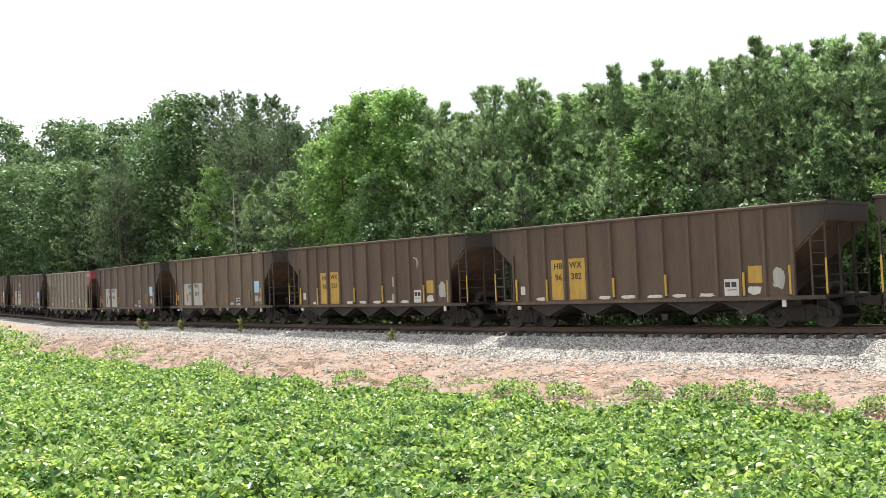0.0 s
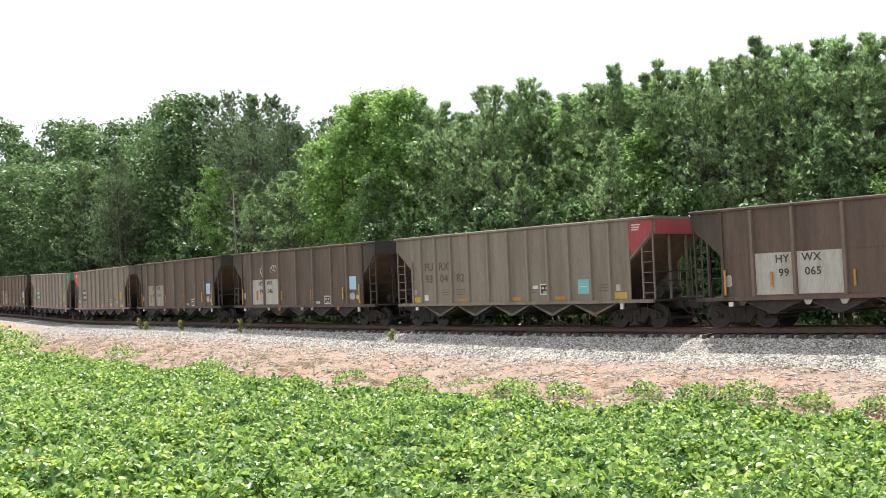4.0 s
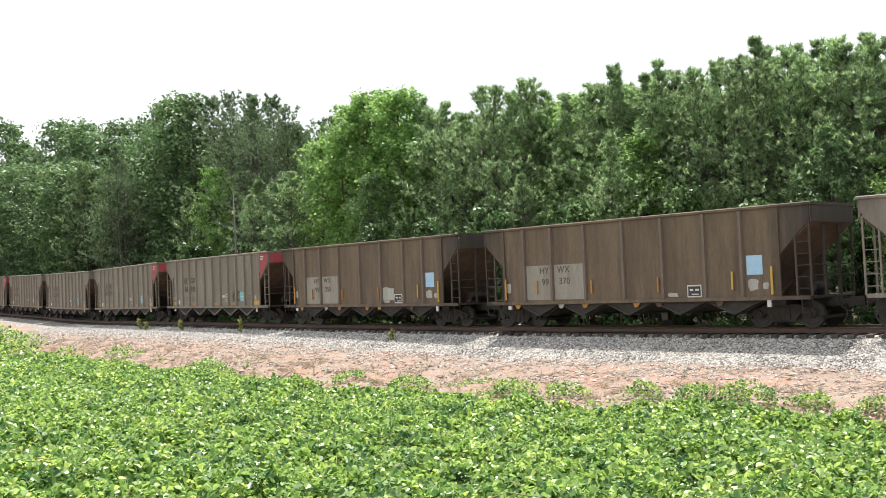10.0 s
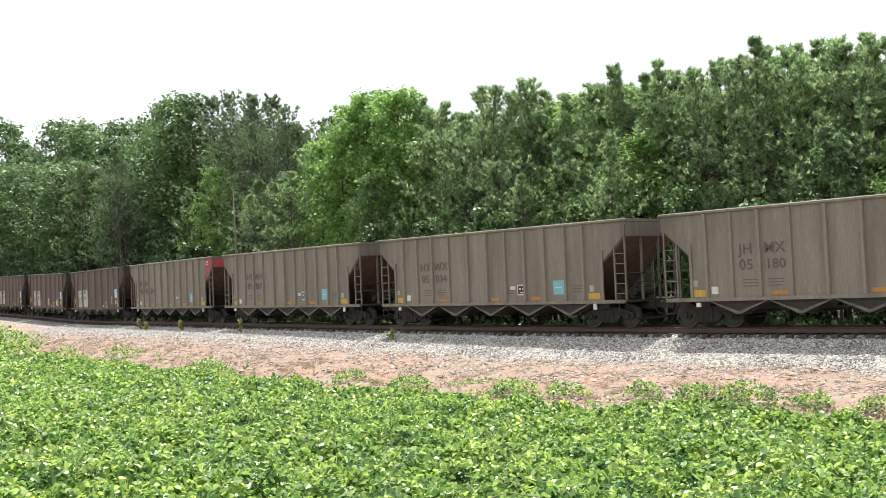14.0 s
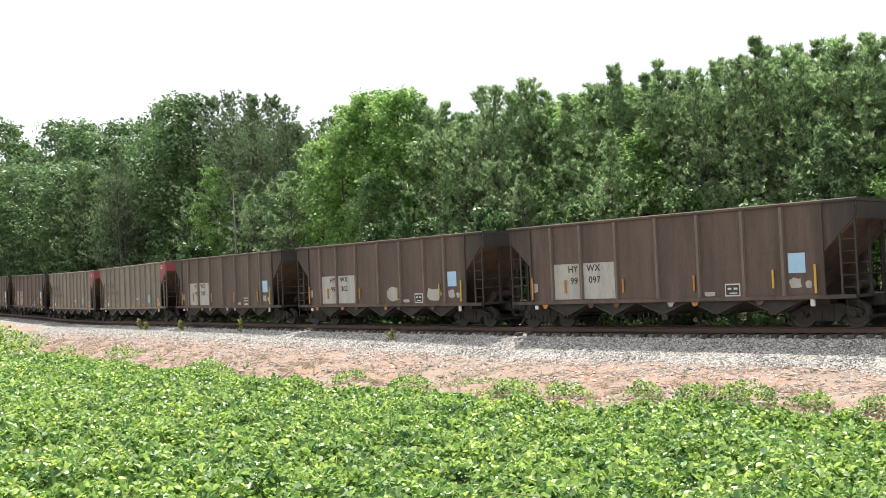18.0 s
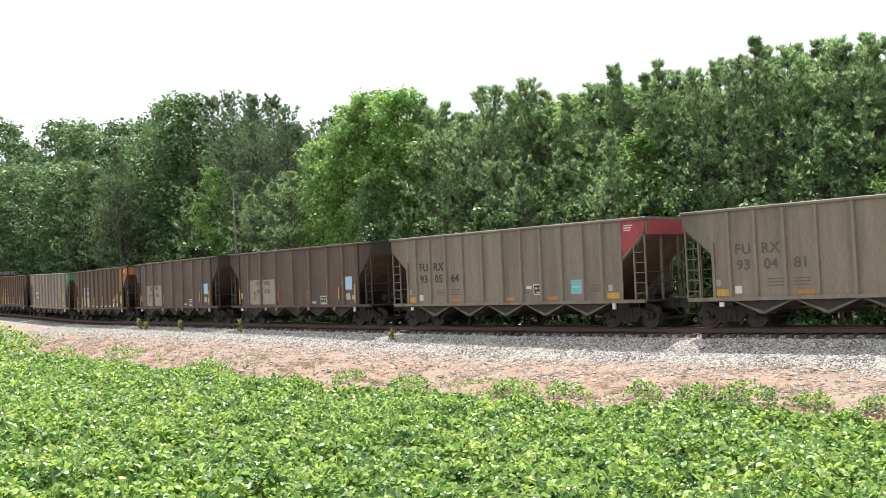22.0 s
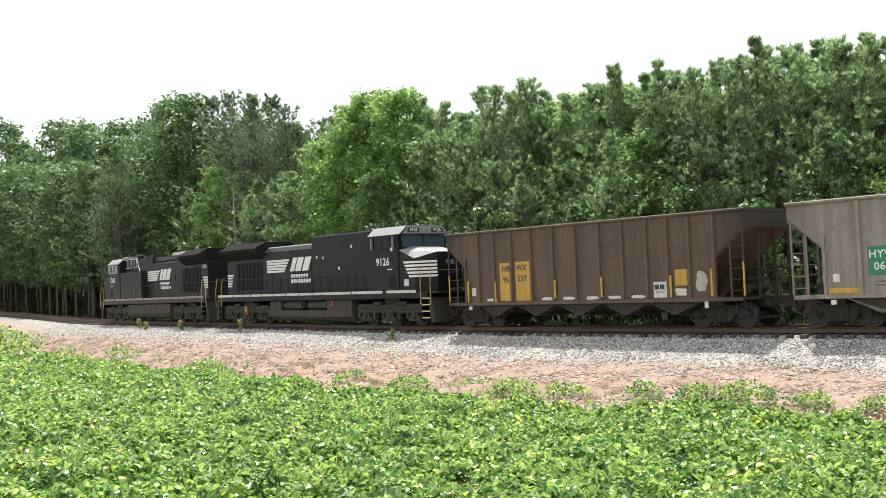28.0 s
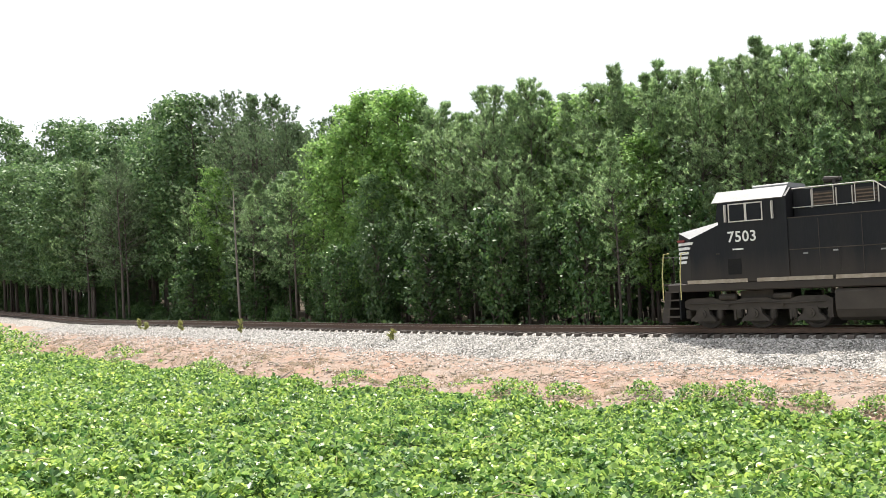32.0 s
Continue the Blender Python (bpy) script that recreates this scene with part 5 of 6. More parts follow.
        coup.prism([(k * 7.84, -0.16), (k * 8.10, -0.14), (k * 8.14, 0.05), (k * 8.02, 0.16), (k * 7.84, 0.15)][::k], "z", 0.70, 1.0)
        coup.tube([(k * 7.5, -0.3, 0.85), (k * 7.75, -0.28, 0.55), (k * 8.05, -0.2, 0.48)], 0.025, 5)
        part("coupler", coup, TRUCK, car)
        truck = part("truck", TRUCK_MESH, TRUCK, car, m=Matrix.Translation((k * 5.95, 0, 0)))
        for x in (-0.89, 0.89):
            part("wheelset", WHEEL_MESH, WHEEL, truck, m=Matrix.Translation((x, 0, 0.457)))
        step = Shape().tube([(k * 6.9, -SIDE + 0.02, 1.0), (k * 6.9, -SIDE + 0.02, 0.55), (k * 7.25, -SIDE + 0.02, 0.55), (k * 7.25, -SIDE + 0.02, 1.0)], 0.02, 5)
        part("step", step, SOOT, car)
    lamp = Shape().box(-6.02, -5.86, -SIDE - 0.05, -SIDE + 0.02, 0.78, 0.93)
    lamp.box(5.70, 5.84, -SIDE - 0.05, -SIDE + 0.02, 0.74, 0.97)
    part("placard_holder", lamp, WHITE, car)
    return car


def plate(car, name, x0, x1, z0, z1, mat, proud=0.006, label="", side=-1, y=SIDE):
    a, b = side * y, side * (y + proud)
    return part(name, Shape().box(x0, x1, min(a, b), max(a, b), z0, z1), mat, car, label)


def words(car, text, x, z, size, mat, y=SIDE + 0.012, side=-1, name="lettering"):
    turn = Matrix.Identity(4) if side < 0 else Matrix.Rotation(math.pi, 4, "Z")
    return part(name, lettering(text, size, mat), mat, car, m=Matrix.Translation((x, side * y, z)) @ turn)


def blob(car, x, z, w, h, mat, seed, name="paint_patch"):
    """A splash of paint with an uneven outline."""
    r = random.Random(seed)
    sq = lambda v: math.copysign(abs(v) ** 0.55, v)
    poly = [(x + sq(math.cos(a)) * w * r.uniform(0.72, 1.08), z + sq(math.sin(a)) * h * r.uniform(0.72, 1.08)) for a in [6.283 * i / 15 for i in range(15)]]
    return part(name, Shape().prism(poly, "y", -SIDE - 0.005, -SIDE), mat, car)


def stencil(car, x, z, w, mat=WHITE):
    """A white-framed black box with two white marks."""
    plate(car, "stencil_box", x - w / 2, x + w / 2, z - 0.22, z + 0.22, mat, 0.005)
    plate(car, "stencil_box", x - w / 2 + 0.04, x + w / 2 - 0.04, z - 0.17, z + 0.17, BLACK, 0.009)
    for k in (-1, 1):
        plate(car, "stencil_mark", x + k * w * 0.2 - w * 0.12, x + k * w * 0.2 + w * 0.12, z + 0.01, z + 0.08, mat, 0.012)
    plate(car, "stencil_mark", x - w * 0.2, x + w * 0.3, z - 0.13, z - 0.09, mat, 0.012)


def small_print(car, x0, x1, z, rows, mat):
    """Rows of unreadable small writing as plain bars."""
    r = random.Random(int(x0 * 100) + rows)
    for k in range(rows):
        plate(car, "small_print", x0, x0 + (x1 - x0) * r.uniform(0.7, 1.0), z - 0.11 * k, z - 0.11 * k + 0.04, FAINT if mat in (BLACK, SOOT) else mat, 0.004)


def end_colour(car, k, mat, edge=6.20):
    """The painted corner panel and end wall at one end."""
    tri = [(k * edge, 2.66), (k * (HALF - 0.09), 3.66), (k * (HALF - 0.09), TOP - 0.01), (k * edge, TOP - 0.01)][::k]
    part("end_panel", Shape().prism(tri, "y", -SIDE - 0.006, -SIDE), mat, car, "painted corner panel")
    part("end_panel", Shape().box(k * HALF if k > 0 else k * HALF - 0.006, k * HALF + 0.006 if k > 0 else k * HALF, -SIDE + 0.06, SIDE - 0.06, 3.5, TOP), mat, car)
    for j in range(3):
        plate(car, "small_print", k * 6.55 - 0.2, k * 6.55 + 0.2 - 0.05 * j, 3.86 - 0.09 * j, 3.90 - 0.09 * j, WHITE, 0.009)


def dress_broad(car, marks, r, panel, ink):
    """Brown car with two pale panels, a blue sticker and yellow grab irons."""
    left, a, right, b = marks
    plate(car, "number_panel", -4.98, -3.69, 1.15, 2.56, panel)
    plate(car, "number_panel", -3.51, -2.01, 1.15, 2.58, panel)
    words(car, left, -4.02, 2.32, 0.36, ink)
    words(car, a, -3.98, 1.86, 0.36, ink)
    words(car, right, -3.02, 2.34, 0.36, ink)
    words(car, b, -2.98, 1.88, 0.36, ink)
    small_print(car, -4.85, -4.3, 1.42, 2, BLACK)
    small_print(car, -4.2, -3.75, 1.42, 2, BLACK)
    for x, z0, z1 in ((-6.10, 1.17, 2.05), (-4.40, 1.40, 1.92), (-1.62, 1.36, 1.88), (1.43, 1.34, 1.90), (4.45, 1.36, 1.98), (5.92, 1.16, 2.10)):
        part("grab_iron", Shape().box(x - 0.035, x + 0.035, -SIDE - 0.09, -SIDE - 0.05, z0, z1).box(x - 0.02, x + 0.02, -SIDE - 0.05, -SIDE, z1 - 0.06, z1 - 0.02).box(x - 0.02, x + 0.02, -SIDE - 0.05, -SIDE, z0 + 0.02, z0 + 0.06), YELLOW if x > 4 else ORANGE, car, "yellow grab iron")
    plate(car, "sticker", 4.98, 5.57, 1.84, 2.50, BLUE, label="light blue sticker")
    blob(car, 5.2, 1.5, 0.22, 0.2, PANEL, int(b))
    blob(car, -6.0, 1.66, 0.15, 0.21, PANEL, int(b) + 1)
    blob(car, 5.66, 1.45, 0.12, 0.13, PANEL, int(b) + 2)
    blob(car, 2.0, 1.22, 0.24, 0.08, PANEL, int(b) + 3)
    stencil(car, 2.90, 1.34, 0.58)
    for x in (-5.5, -3.2, -2.0, 0.4, 1.4, 3.9):
        part("bracket", Shape().prism([(x - 0.16, 0.96), (x + 0.16, 0.96), (x + 0.05, 0.80), (x - 0.08, 0.80)], "y", -SIDE - 0.02, -SIDE), r.choice((ORANGE, ORANGE, RUST_DARK, PANEL)), car)


def dress_ribbed(car, marks, panel, r):
    """Dark brown ribbed car with a yellow number panel and white chalky patches along the sill."""
    left, a, right, b = marks
    plate(car, "number_panel", -4.16, -3.55, 1.14, 2.74, panel)
    plate(car, "number_panel", -3.26, -2.42, 1.14, 2.76, panel)
    words(car, left, -3.80, 2.47, 0.34, BLACK)
    words(car, a, -3.80, 2.02, 0.34, BLACK)
    words(car, right, -2.92, 2.50, 0.34, BLACK)
    words(car, b, -2.90, 2.05, 0.34, BLACK)
    small_print(car, -4.1, -3.6, 1.45, 2, BLACK)
    small_print(car, -3.15, -2.55, 1.45, 2, BLACK)
    for x, z0, z1 in ((-6.00, 1.12, 2.02), (-4.38, 1.10, 1.97), (-1.08, 1.2, 1.93), (1.24, 1.2, 1.97), (4.36, 1.14, 1.94), (6.05, 1.15, 2.12)):
        part("grab_iron", Shape().box(x - 0.04, x + 0.04, -SIDE - 0.10, -SIDE - 0.06, z0, z1).box(x - 0.02, x + 0.02, -SIDE - 0.06, -SIDE, z1 - 0.06, z1 - 0.02).box(x - 0.02, x + 0.02, -SIDE - 0.06, -SIDE, z0 + 0.02, z0 + 0.06), YELLOW, car, "yellow grab iron")
    plate(car, "sticker", -5.84, -5.60, 1.38, 1.72, WHITE)
    plate(car, "sticker", 4.50, 5.02, 1.56, 2.14, YELLOW, label="yellow sticker")
    blob(car, 4.72, 1.32, 0.26, 0.16, WHITE, int(b) + 5)
    plate(car, "stencil_board", 3.57, 4.13, 1.14, 1.72, WHITE)
    for k in (3.70, 3.94):
        plate(car, "stencil_mark", k - 0.09, k + 0.10, 1.44, 1.62, BLACK, 0.010)
    plate(car, "stencil_mark", 3.66, 4.04, 1.33, 1.36, BLACK, 0.010)
    blob(car, 5.60, 1.70, 0.24, 0.38, PANEL, int(b) + 6)
    for x in (-4.67, -1.57, -0.45, 0.71, 1.78, 2.87):
        blob(car, x, 1.19, 0.33, 0.07, WHITE, int(b) + int(x * 10))


def dress_smooth(car, marks, end, r, ink):
    """Taupe car with black lettering, a teal sticker and yellow marks along the sill."""
    for text, x, z in marks:
        words(car, text, x, z, 0.50 if len(text) < 3 else 0.46, ink)
    plate(car, "sticker", 3.66, 4.26, 1.36, 1.92, TEAL, label="teal sticker")
    plate(car, "sticker", 3.75, 4.1, 1.62, 1.66, WHITE, 0.008)
    stencil(car, 1.92, 1.58, 0.5)
    plate(car, "sticker", 1.26, 1.56, 1.60, 1.74, WHITE)
    for x0, x1 in ((-6.20, -5.66), (-3.2, -2.6), (0.1, 0.6), (2.45, 2.95), (5.45, 6.02)):
        plate(car, "paint_patch", x0, x1, 1.14, 1.38 if abs(x0) > 4.5 else 1.28, YELLOW if abs(x0) > 4.5 else ORANGE)
    plate(car, "sticker", -5.42, -5.16, 1.22, 1.48, WHITE)
    plate(car, "sticker", -6.15, -5.95, 1.50, 1.72, PANEL)
    plate(car, "sticker", 5.52, 5.72, 1.44, 1.68, PANEL)
    for x0 in (-4.2, -3.3, 0.95, 4.65):
        small_print(car, x0, x0 + 0.6, 1.66, 3, BLACK)
    if end:
        end_colour(car, 1, end)


def dress_grey(car, number, board, end, other, r):
    """Grey car with a small coloured number board and coloured ends."""
    if board is not None:
        plate(car, "number_board", -4.80, -3.66, 1.66, 2.58, board, label="coloured number board")
        words(car, "HYWX", -4.23, 2.32, 0.34, LOCO_WHITE)
        words(car, number, -4.18, 1.94, 0.34, LOCO_WHITE)
    plate(car, "sticker", -5.93, -5.72, 1.50, 1.76, WHITE)
    plate(car, "sticker", 4.93, 5.38, 1.70, 2.26, YELLOW, label="yellow sticker")
    plate(car, "sticker", 4.3, 4.55, 1.42, 1.58, WHITE)
    for x0, x1 in ((-6.08, -5.12), (-2.95, -2.5), (-0.9, -0.4), (0.35, 0.85), (2.4, 2.9), (4.95, 5.82)):
        plate(car, "paint_patch", x0, x1, 1.13, 1.30, YELLOW)
    stencil(car, 2.82, 1.52, 0.46)
    part("round_mark", Shape().cyl("y", (-2.1, 2.6), 0.17, -SIDE - 0.004, -SIDE, 20), SOOT, car)
    part("round_mark", Shape().cyl("y", (-2.1, 2.6), 0.135, -SIDE - 0.008, -SIDE - 0.0045, 20), GREY, car)
    small_print(car, -4.6, -3.9, 1.45, 2, SOOT)
    small_print(car, 3.5, 4.3, 1.8, 3, SOOT)
    if end:
        end_colour(car, 1, end)
    if other:
        end_colour(car, -1, other)


PROTO = {"broad": hopper("broad", BROWN, SOOT, BROWN), "ribbed": hopper("ribbed", BROWN_B, SOOT, BROWN_B),
         "smooth": hopper("smooth", TAUPE, UNDER, TAUPE), "grey": hopper("grey", GREY, UNDER, GREY)}
B, R_, S_, G_ = "broad", "ribbed", "smooth", "grey"
CONSIST = [(-2, R_, ("HB", "96", "WX", "311")), (-1, R_, ("HB", "96", "WX", "382")), (0, R_, ("HB", "96", "WX", "256")), (1, B, ("HY", "99", "WX", "269")), (2, B, ("HY", "99", "WX", "065")),
           (3, S_, (("FU", -5.06, 2.72), ("RX", -4.06, 2.72), ("93", -5.06, 2.18), ("04", -4.06, 2.18), ("82", -3.00, 2.18))), (4, B, ("HY", "99", "WX", "046")), (5, B, ("HY", "99", "WX", "264")),
           (6, G_, "07044"), (7, G_, "06188"), (8, B, ("HY", "99", "WX", "370")), (9, B, ("HY", "99", "WX", "355")),
           (10, S_, (("EC", -4.06, 2.72), ("GX", -3.02, 2.72), ("06", -4.06, 2.18), ("105", -3.00, 2.18))),
           (11, S_, (("JH", -4.06, 2.72), ("MX", -3.02, 2.72), ("05", -4.06, 2.18), ("180", -3.00, 2.18))),
           (12, S_, (("HY", -4.06, 2.72), ("WX", -3.02, 2.72), ("05", -4.06, 2.18), ("034", -3.00, 2.18))),
           (13, S_, (("HY", -4.06, 2.72), ("WX", -3.02, 2.72), ("05", -4.06, 2.18), ("057", -3.00, 2.18))),
           (14, S_, (("FU", -5.06, 2.72), ("RX", -4.06, 2.72), ("93", -5.06, 2.18), ("05", -4.06, 2.18), ("24", -3.00, 2.18))),
           (15, B, ("HY", "99", "WX", "097")), (16, B, ("HY", "99", "WX", "202")), (17, B, ("HY", "99", "WX", "200")),
           (18, S_, (("FU", -5.06, 2.72), ("RX", -4.06, 2.72), ("93", -5.06, 2.18), ("04", -4.06, 2.18), ("81", -3.00, 2.18))),
           (19, S_, (("FU", -5.06, 2.72), ("RX", -4.06, 2.72), ("93", -5.06, 2.18), ("05", -4.06, 2.18), ("64", -3.00, 2.18))),
           (20, B, ("HY", "99", "WX", "076")), (21, B, ("HY", "99", "WX", "346")), (22, R_, ("SA", "95", "VX", "061")), (23, G_, "06105"), (24, R_, ("HB", "96", "WX", "237"))]
RED_ENDS = (3, 10, 11, 14, 18, 19)
DULL = (5, 8, 9, 20, 21)        # cars whose number panels are dulled by dust
LABELS = {"broad": "brown open coal hopper car with pale number panels", "ribbed": "dark brown ribbed coal hopper car with yellow grab irons",
          "smooth": "dusty taupe coal hopper car with black lettering", "grey": "dusty grey coal hopper car with coloured number board"}
TRAIN = []
for i, style, marks in CONSIST:
    r = random.Random(900 + i)
    if style in PROTO and PROTO[style] is not None and not PROTO[style].get("used"):
        car = PROTO[style]
        car["used"] = 1
        PROTO[style + "_copy"] = copy_thing(car, Matrix.Identity(4))
    else:
        car = copy_thing(PROTO[style + "_copy"], Matrix.Identity(4))
    tagged(car, LABELS[style] + (" and a red corner" if i in RED_ENDS else ""), "railcar", "coal cars of the train")
    if style == "broad":
        dress_broad(car, marks, r, PANEL_DULL if i in DULL else PANEL, INK_WORN if i in DULL else BLACK)
    elif style == "ribbed":
        dress_ribbed(car, marks, PANEL if i == 22 else YELLOW, r)
    elif style == "smooth":
        dress_smooth(car, marks, RED if i in RED_ENDS else None, r, BLACK if i in (10, 14, 19) else INK_WORN)
    else:
        dress_grey(car, marks, BLACK if i == 6 else GREEN, None if i == 6 else GREEN, SCARLET if i == 6 else None, r)
    if style == "broad":        # no two cars have weathered alike
        coat_ = (BROWN, BROWN_TAN, BROWN_RED)[{8: 1, 9: 1, 15: 2, 16: 2, 17: 0, 4: 0, 5: 0, 20: 2}.get(i, i % 3)]
        for o in car.children_recursive:
            if o.type == "MESH" and o.data.materials and o.data.materials[0] == BROWN:
                o.material_slots[0].link = "OBJECT"
                o.material_slots[0].material = coat_
    if i == 6:
        for o in car.children_recursive:
            if o.type == "MESH" and o.data.materials and o.data.materials[0] == GREY:
                o.material_slots[0].link = "OBJECT"
                o.material_slots[0].material = GREY_BROWN
    if i == 0:      # bird-lime splashes
        for x, z, a, b in ((2.0, 2.15, 0.07, 0.26), (2.06, 1.98, 0.12, 0.10), (2.02, 1.35, 0.15, 0.24), (3.66, 3.22, 0.10, 0.04), (3.82, 3.16, 0.11, 0.05), (3.86, 2.92, 0.035, 0.24), (3.93, 3.0, 0.03, 0.12)):
            blob(car, x, z, a, b, PANEL, int(z * 100))
    if i == 4:      # chalk scrawl
        for x, z in ((-3.9, 3.05), (-3.7, 3.3), (-3.75, 2.85), (-2.8, 3.1), (-2.6, 3.2), (-2.35, 3.15)):
            part("chalk_mark", Shape().tube([(x + 0.13 * math.cos(t), -SIDE - 0.01, z + 0.16 * math.sin(t)) for t in (0, 1, 2, 3, 4, 5)], 0.018, 4), WHITE, car)
    if i in (9, 16):
        blob(car, 2.1 if i == 9 else 1.1, 1.55, 0.62, 0.34, PANEL, 55)
    if i == 16:
        blob(car, 4.0, 1.5, 0.55, 0.30, PANEL, 56)
    if i == 10:
        for pts in (((2.75, 1.95), (2.72, 1.35)), ((3.05, 1.95), (2.76, 1.62), (3.05, 1.35)), ((3.62, 1.88), (3.42, 1.95), (3.28, 1.65), (3.42, 1.36), (3.64, 1.46))):
            part("paint_scrawl", Shape().tube([(x, -SIDE - 0.01, z) for x, z in pts], 0.025, 4), BLACK, car)
    if i == 22:
        end_colour(car, 1, RUSTORANGE, 6.25)
        plate(car, "paint_patch", 5.25, 6.0, 2.3, TOP - 0.02, RUSTORANGE)
    TRAIN.append((i, car))
for style in ("broad", "ribbed", "smooth", "grey"):
    spare = PROTO[style + "_copy"]
    for o in list(spare.children_recursive) + [spare]:
        bpy.data.objects.remove(o)
for i, car in TRAIN:
    if "used" in car:
        del car["used"]

# ---- the train: locomotives ----


def loco_truck_shape():
    """Three-axle truck frame with dropped pedestals, brake cylinders and springs."""
    sh = Shape()

    def plank(poly, side, a, b):
        sh.prism(poly, "y", min(side * a, side * b), max(side * a, side * b))

    for side in (-1, 1):
        plank([(-2.70, 0.98), (-2.70, 0.76), (-2.45, 0.66), (2.45, 0.66), (2.70, 0.76), (2.70, 0.98), (2.45, 1.08), (1.55, 1.08), (1.2, 0.97), (0.75, 0.97), (0.45, 1.05), (-0.45, 1.05),
               (-0.75, 0.97), (-1.2, 0.97), (-1.55, 1.08), (-2.45, 1.08)], side, 1.14, 1.28)
        for x in (-1.97, 0.0, 1.97):
            plank([(x - 0.50, 0.27), (x + 0.50, 0.27), (x + 0.46, 0.36), (x + 0.27, 0.50), (x + 0.22, 0.74), (x - 0.22, 0.74), (x - 0.27, 0.50), (x - 0.46, 0.36)], side, 1.10, 1.325)
            a, b = side * 1.325, side * 1.40
            sh.cyl("y", (x, 0.52), 0.155, min(a, b), max(a, b), 16)
            a, b = side * 1.40, side * 1.43
            sh.cyl("y", (x, 0.52), 0.08, min(a, b), max(a, b), 12)
            for k in (-0.62, 0.62):
                sh.cyl("z", (x + k, side * 1.20), 0.10, 0.36, 0.67, 10)
                for z in (0.40, 0.48, 0.56):
                    sh.cyl("z", (x + k, side * 1.20), 0.118, z, z + 0.035, 10)
        for x in (-1.0, 1.0):
            a, b = side * 1.28, side * 1.34
            sh.cyl("y", (x, 0.80), 0.055, min(a, b), max(a, b), 8)
            sh.cyl("x", (side * 1.22, 1.10), 0.11, x - 0.32, x + 0.30, 12)
            sh.box(x - 0.30, x - 0.22, min(side * 1.15, side * 1.30), max(side * 1.15, side * 1.30), 0.30, 0.66)
        sh.tube([(-2.5, side * 1.31, 0.90), (-1.2, side * 1.33, 0.86), (0.0, side * 1.33, 0.92), (1.2, side * 1.33, 0.86), (2.5, side * 1.31, 0.90)], 0.022, 5)
        sh.box(-2.70, -2.55, min(side * 1.0, side * 1.3), max(side * 1.0, side * 1.3), 0.35, 0.80)
    sh.box(-2.4, 2.4, -1.0, 1.0, 0.66, 0.85)
    sh.box(-0.6, 0.6, -1.1, 1.1, 0.85, 1.30)
    return sh


LOCO_TRUCK_MESH = loco_truck_shape().mesh("truck", GRIMY)
DULL_RED = material("dull_red_paint", (0.20, 0.035, 0.03), None, 0.6)


NOSE_FOLD = 9.42


def slab(name, loco, poly, axis, a, b, mat, label=""):
    return part(name, Shape().prism(poly, axis, a, b), mat, loco, label)


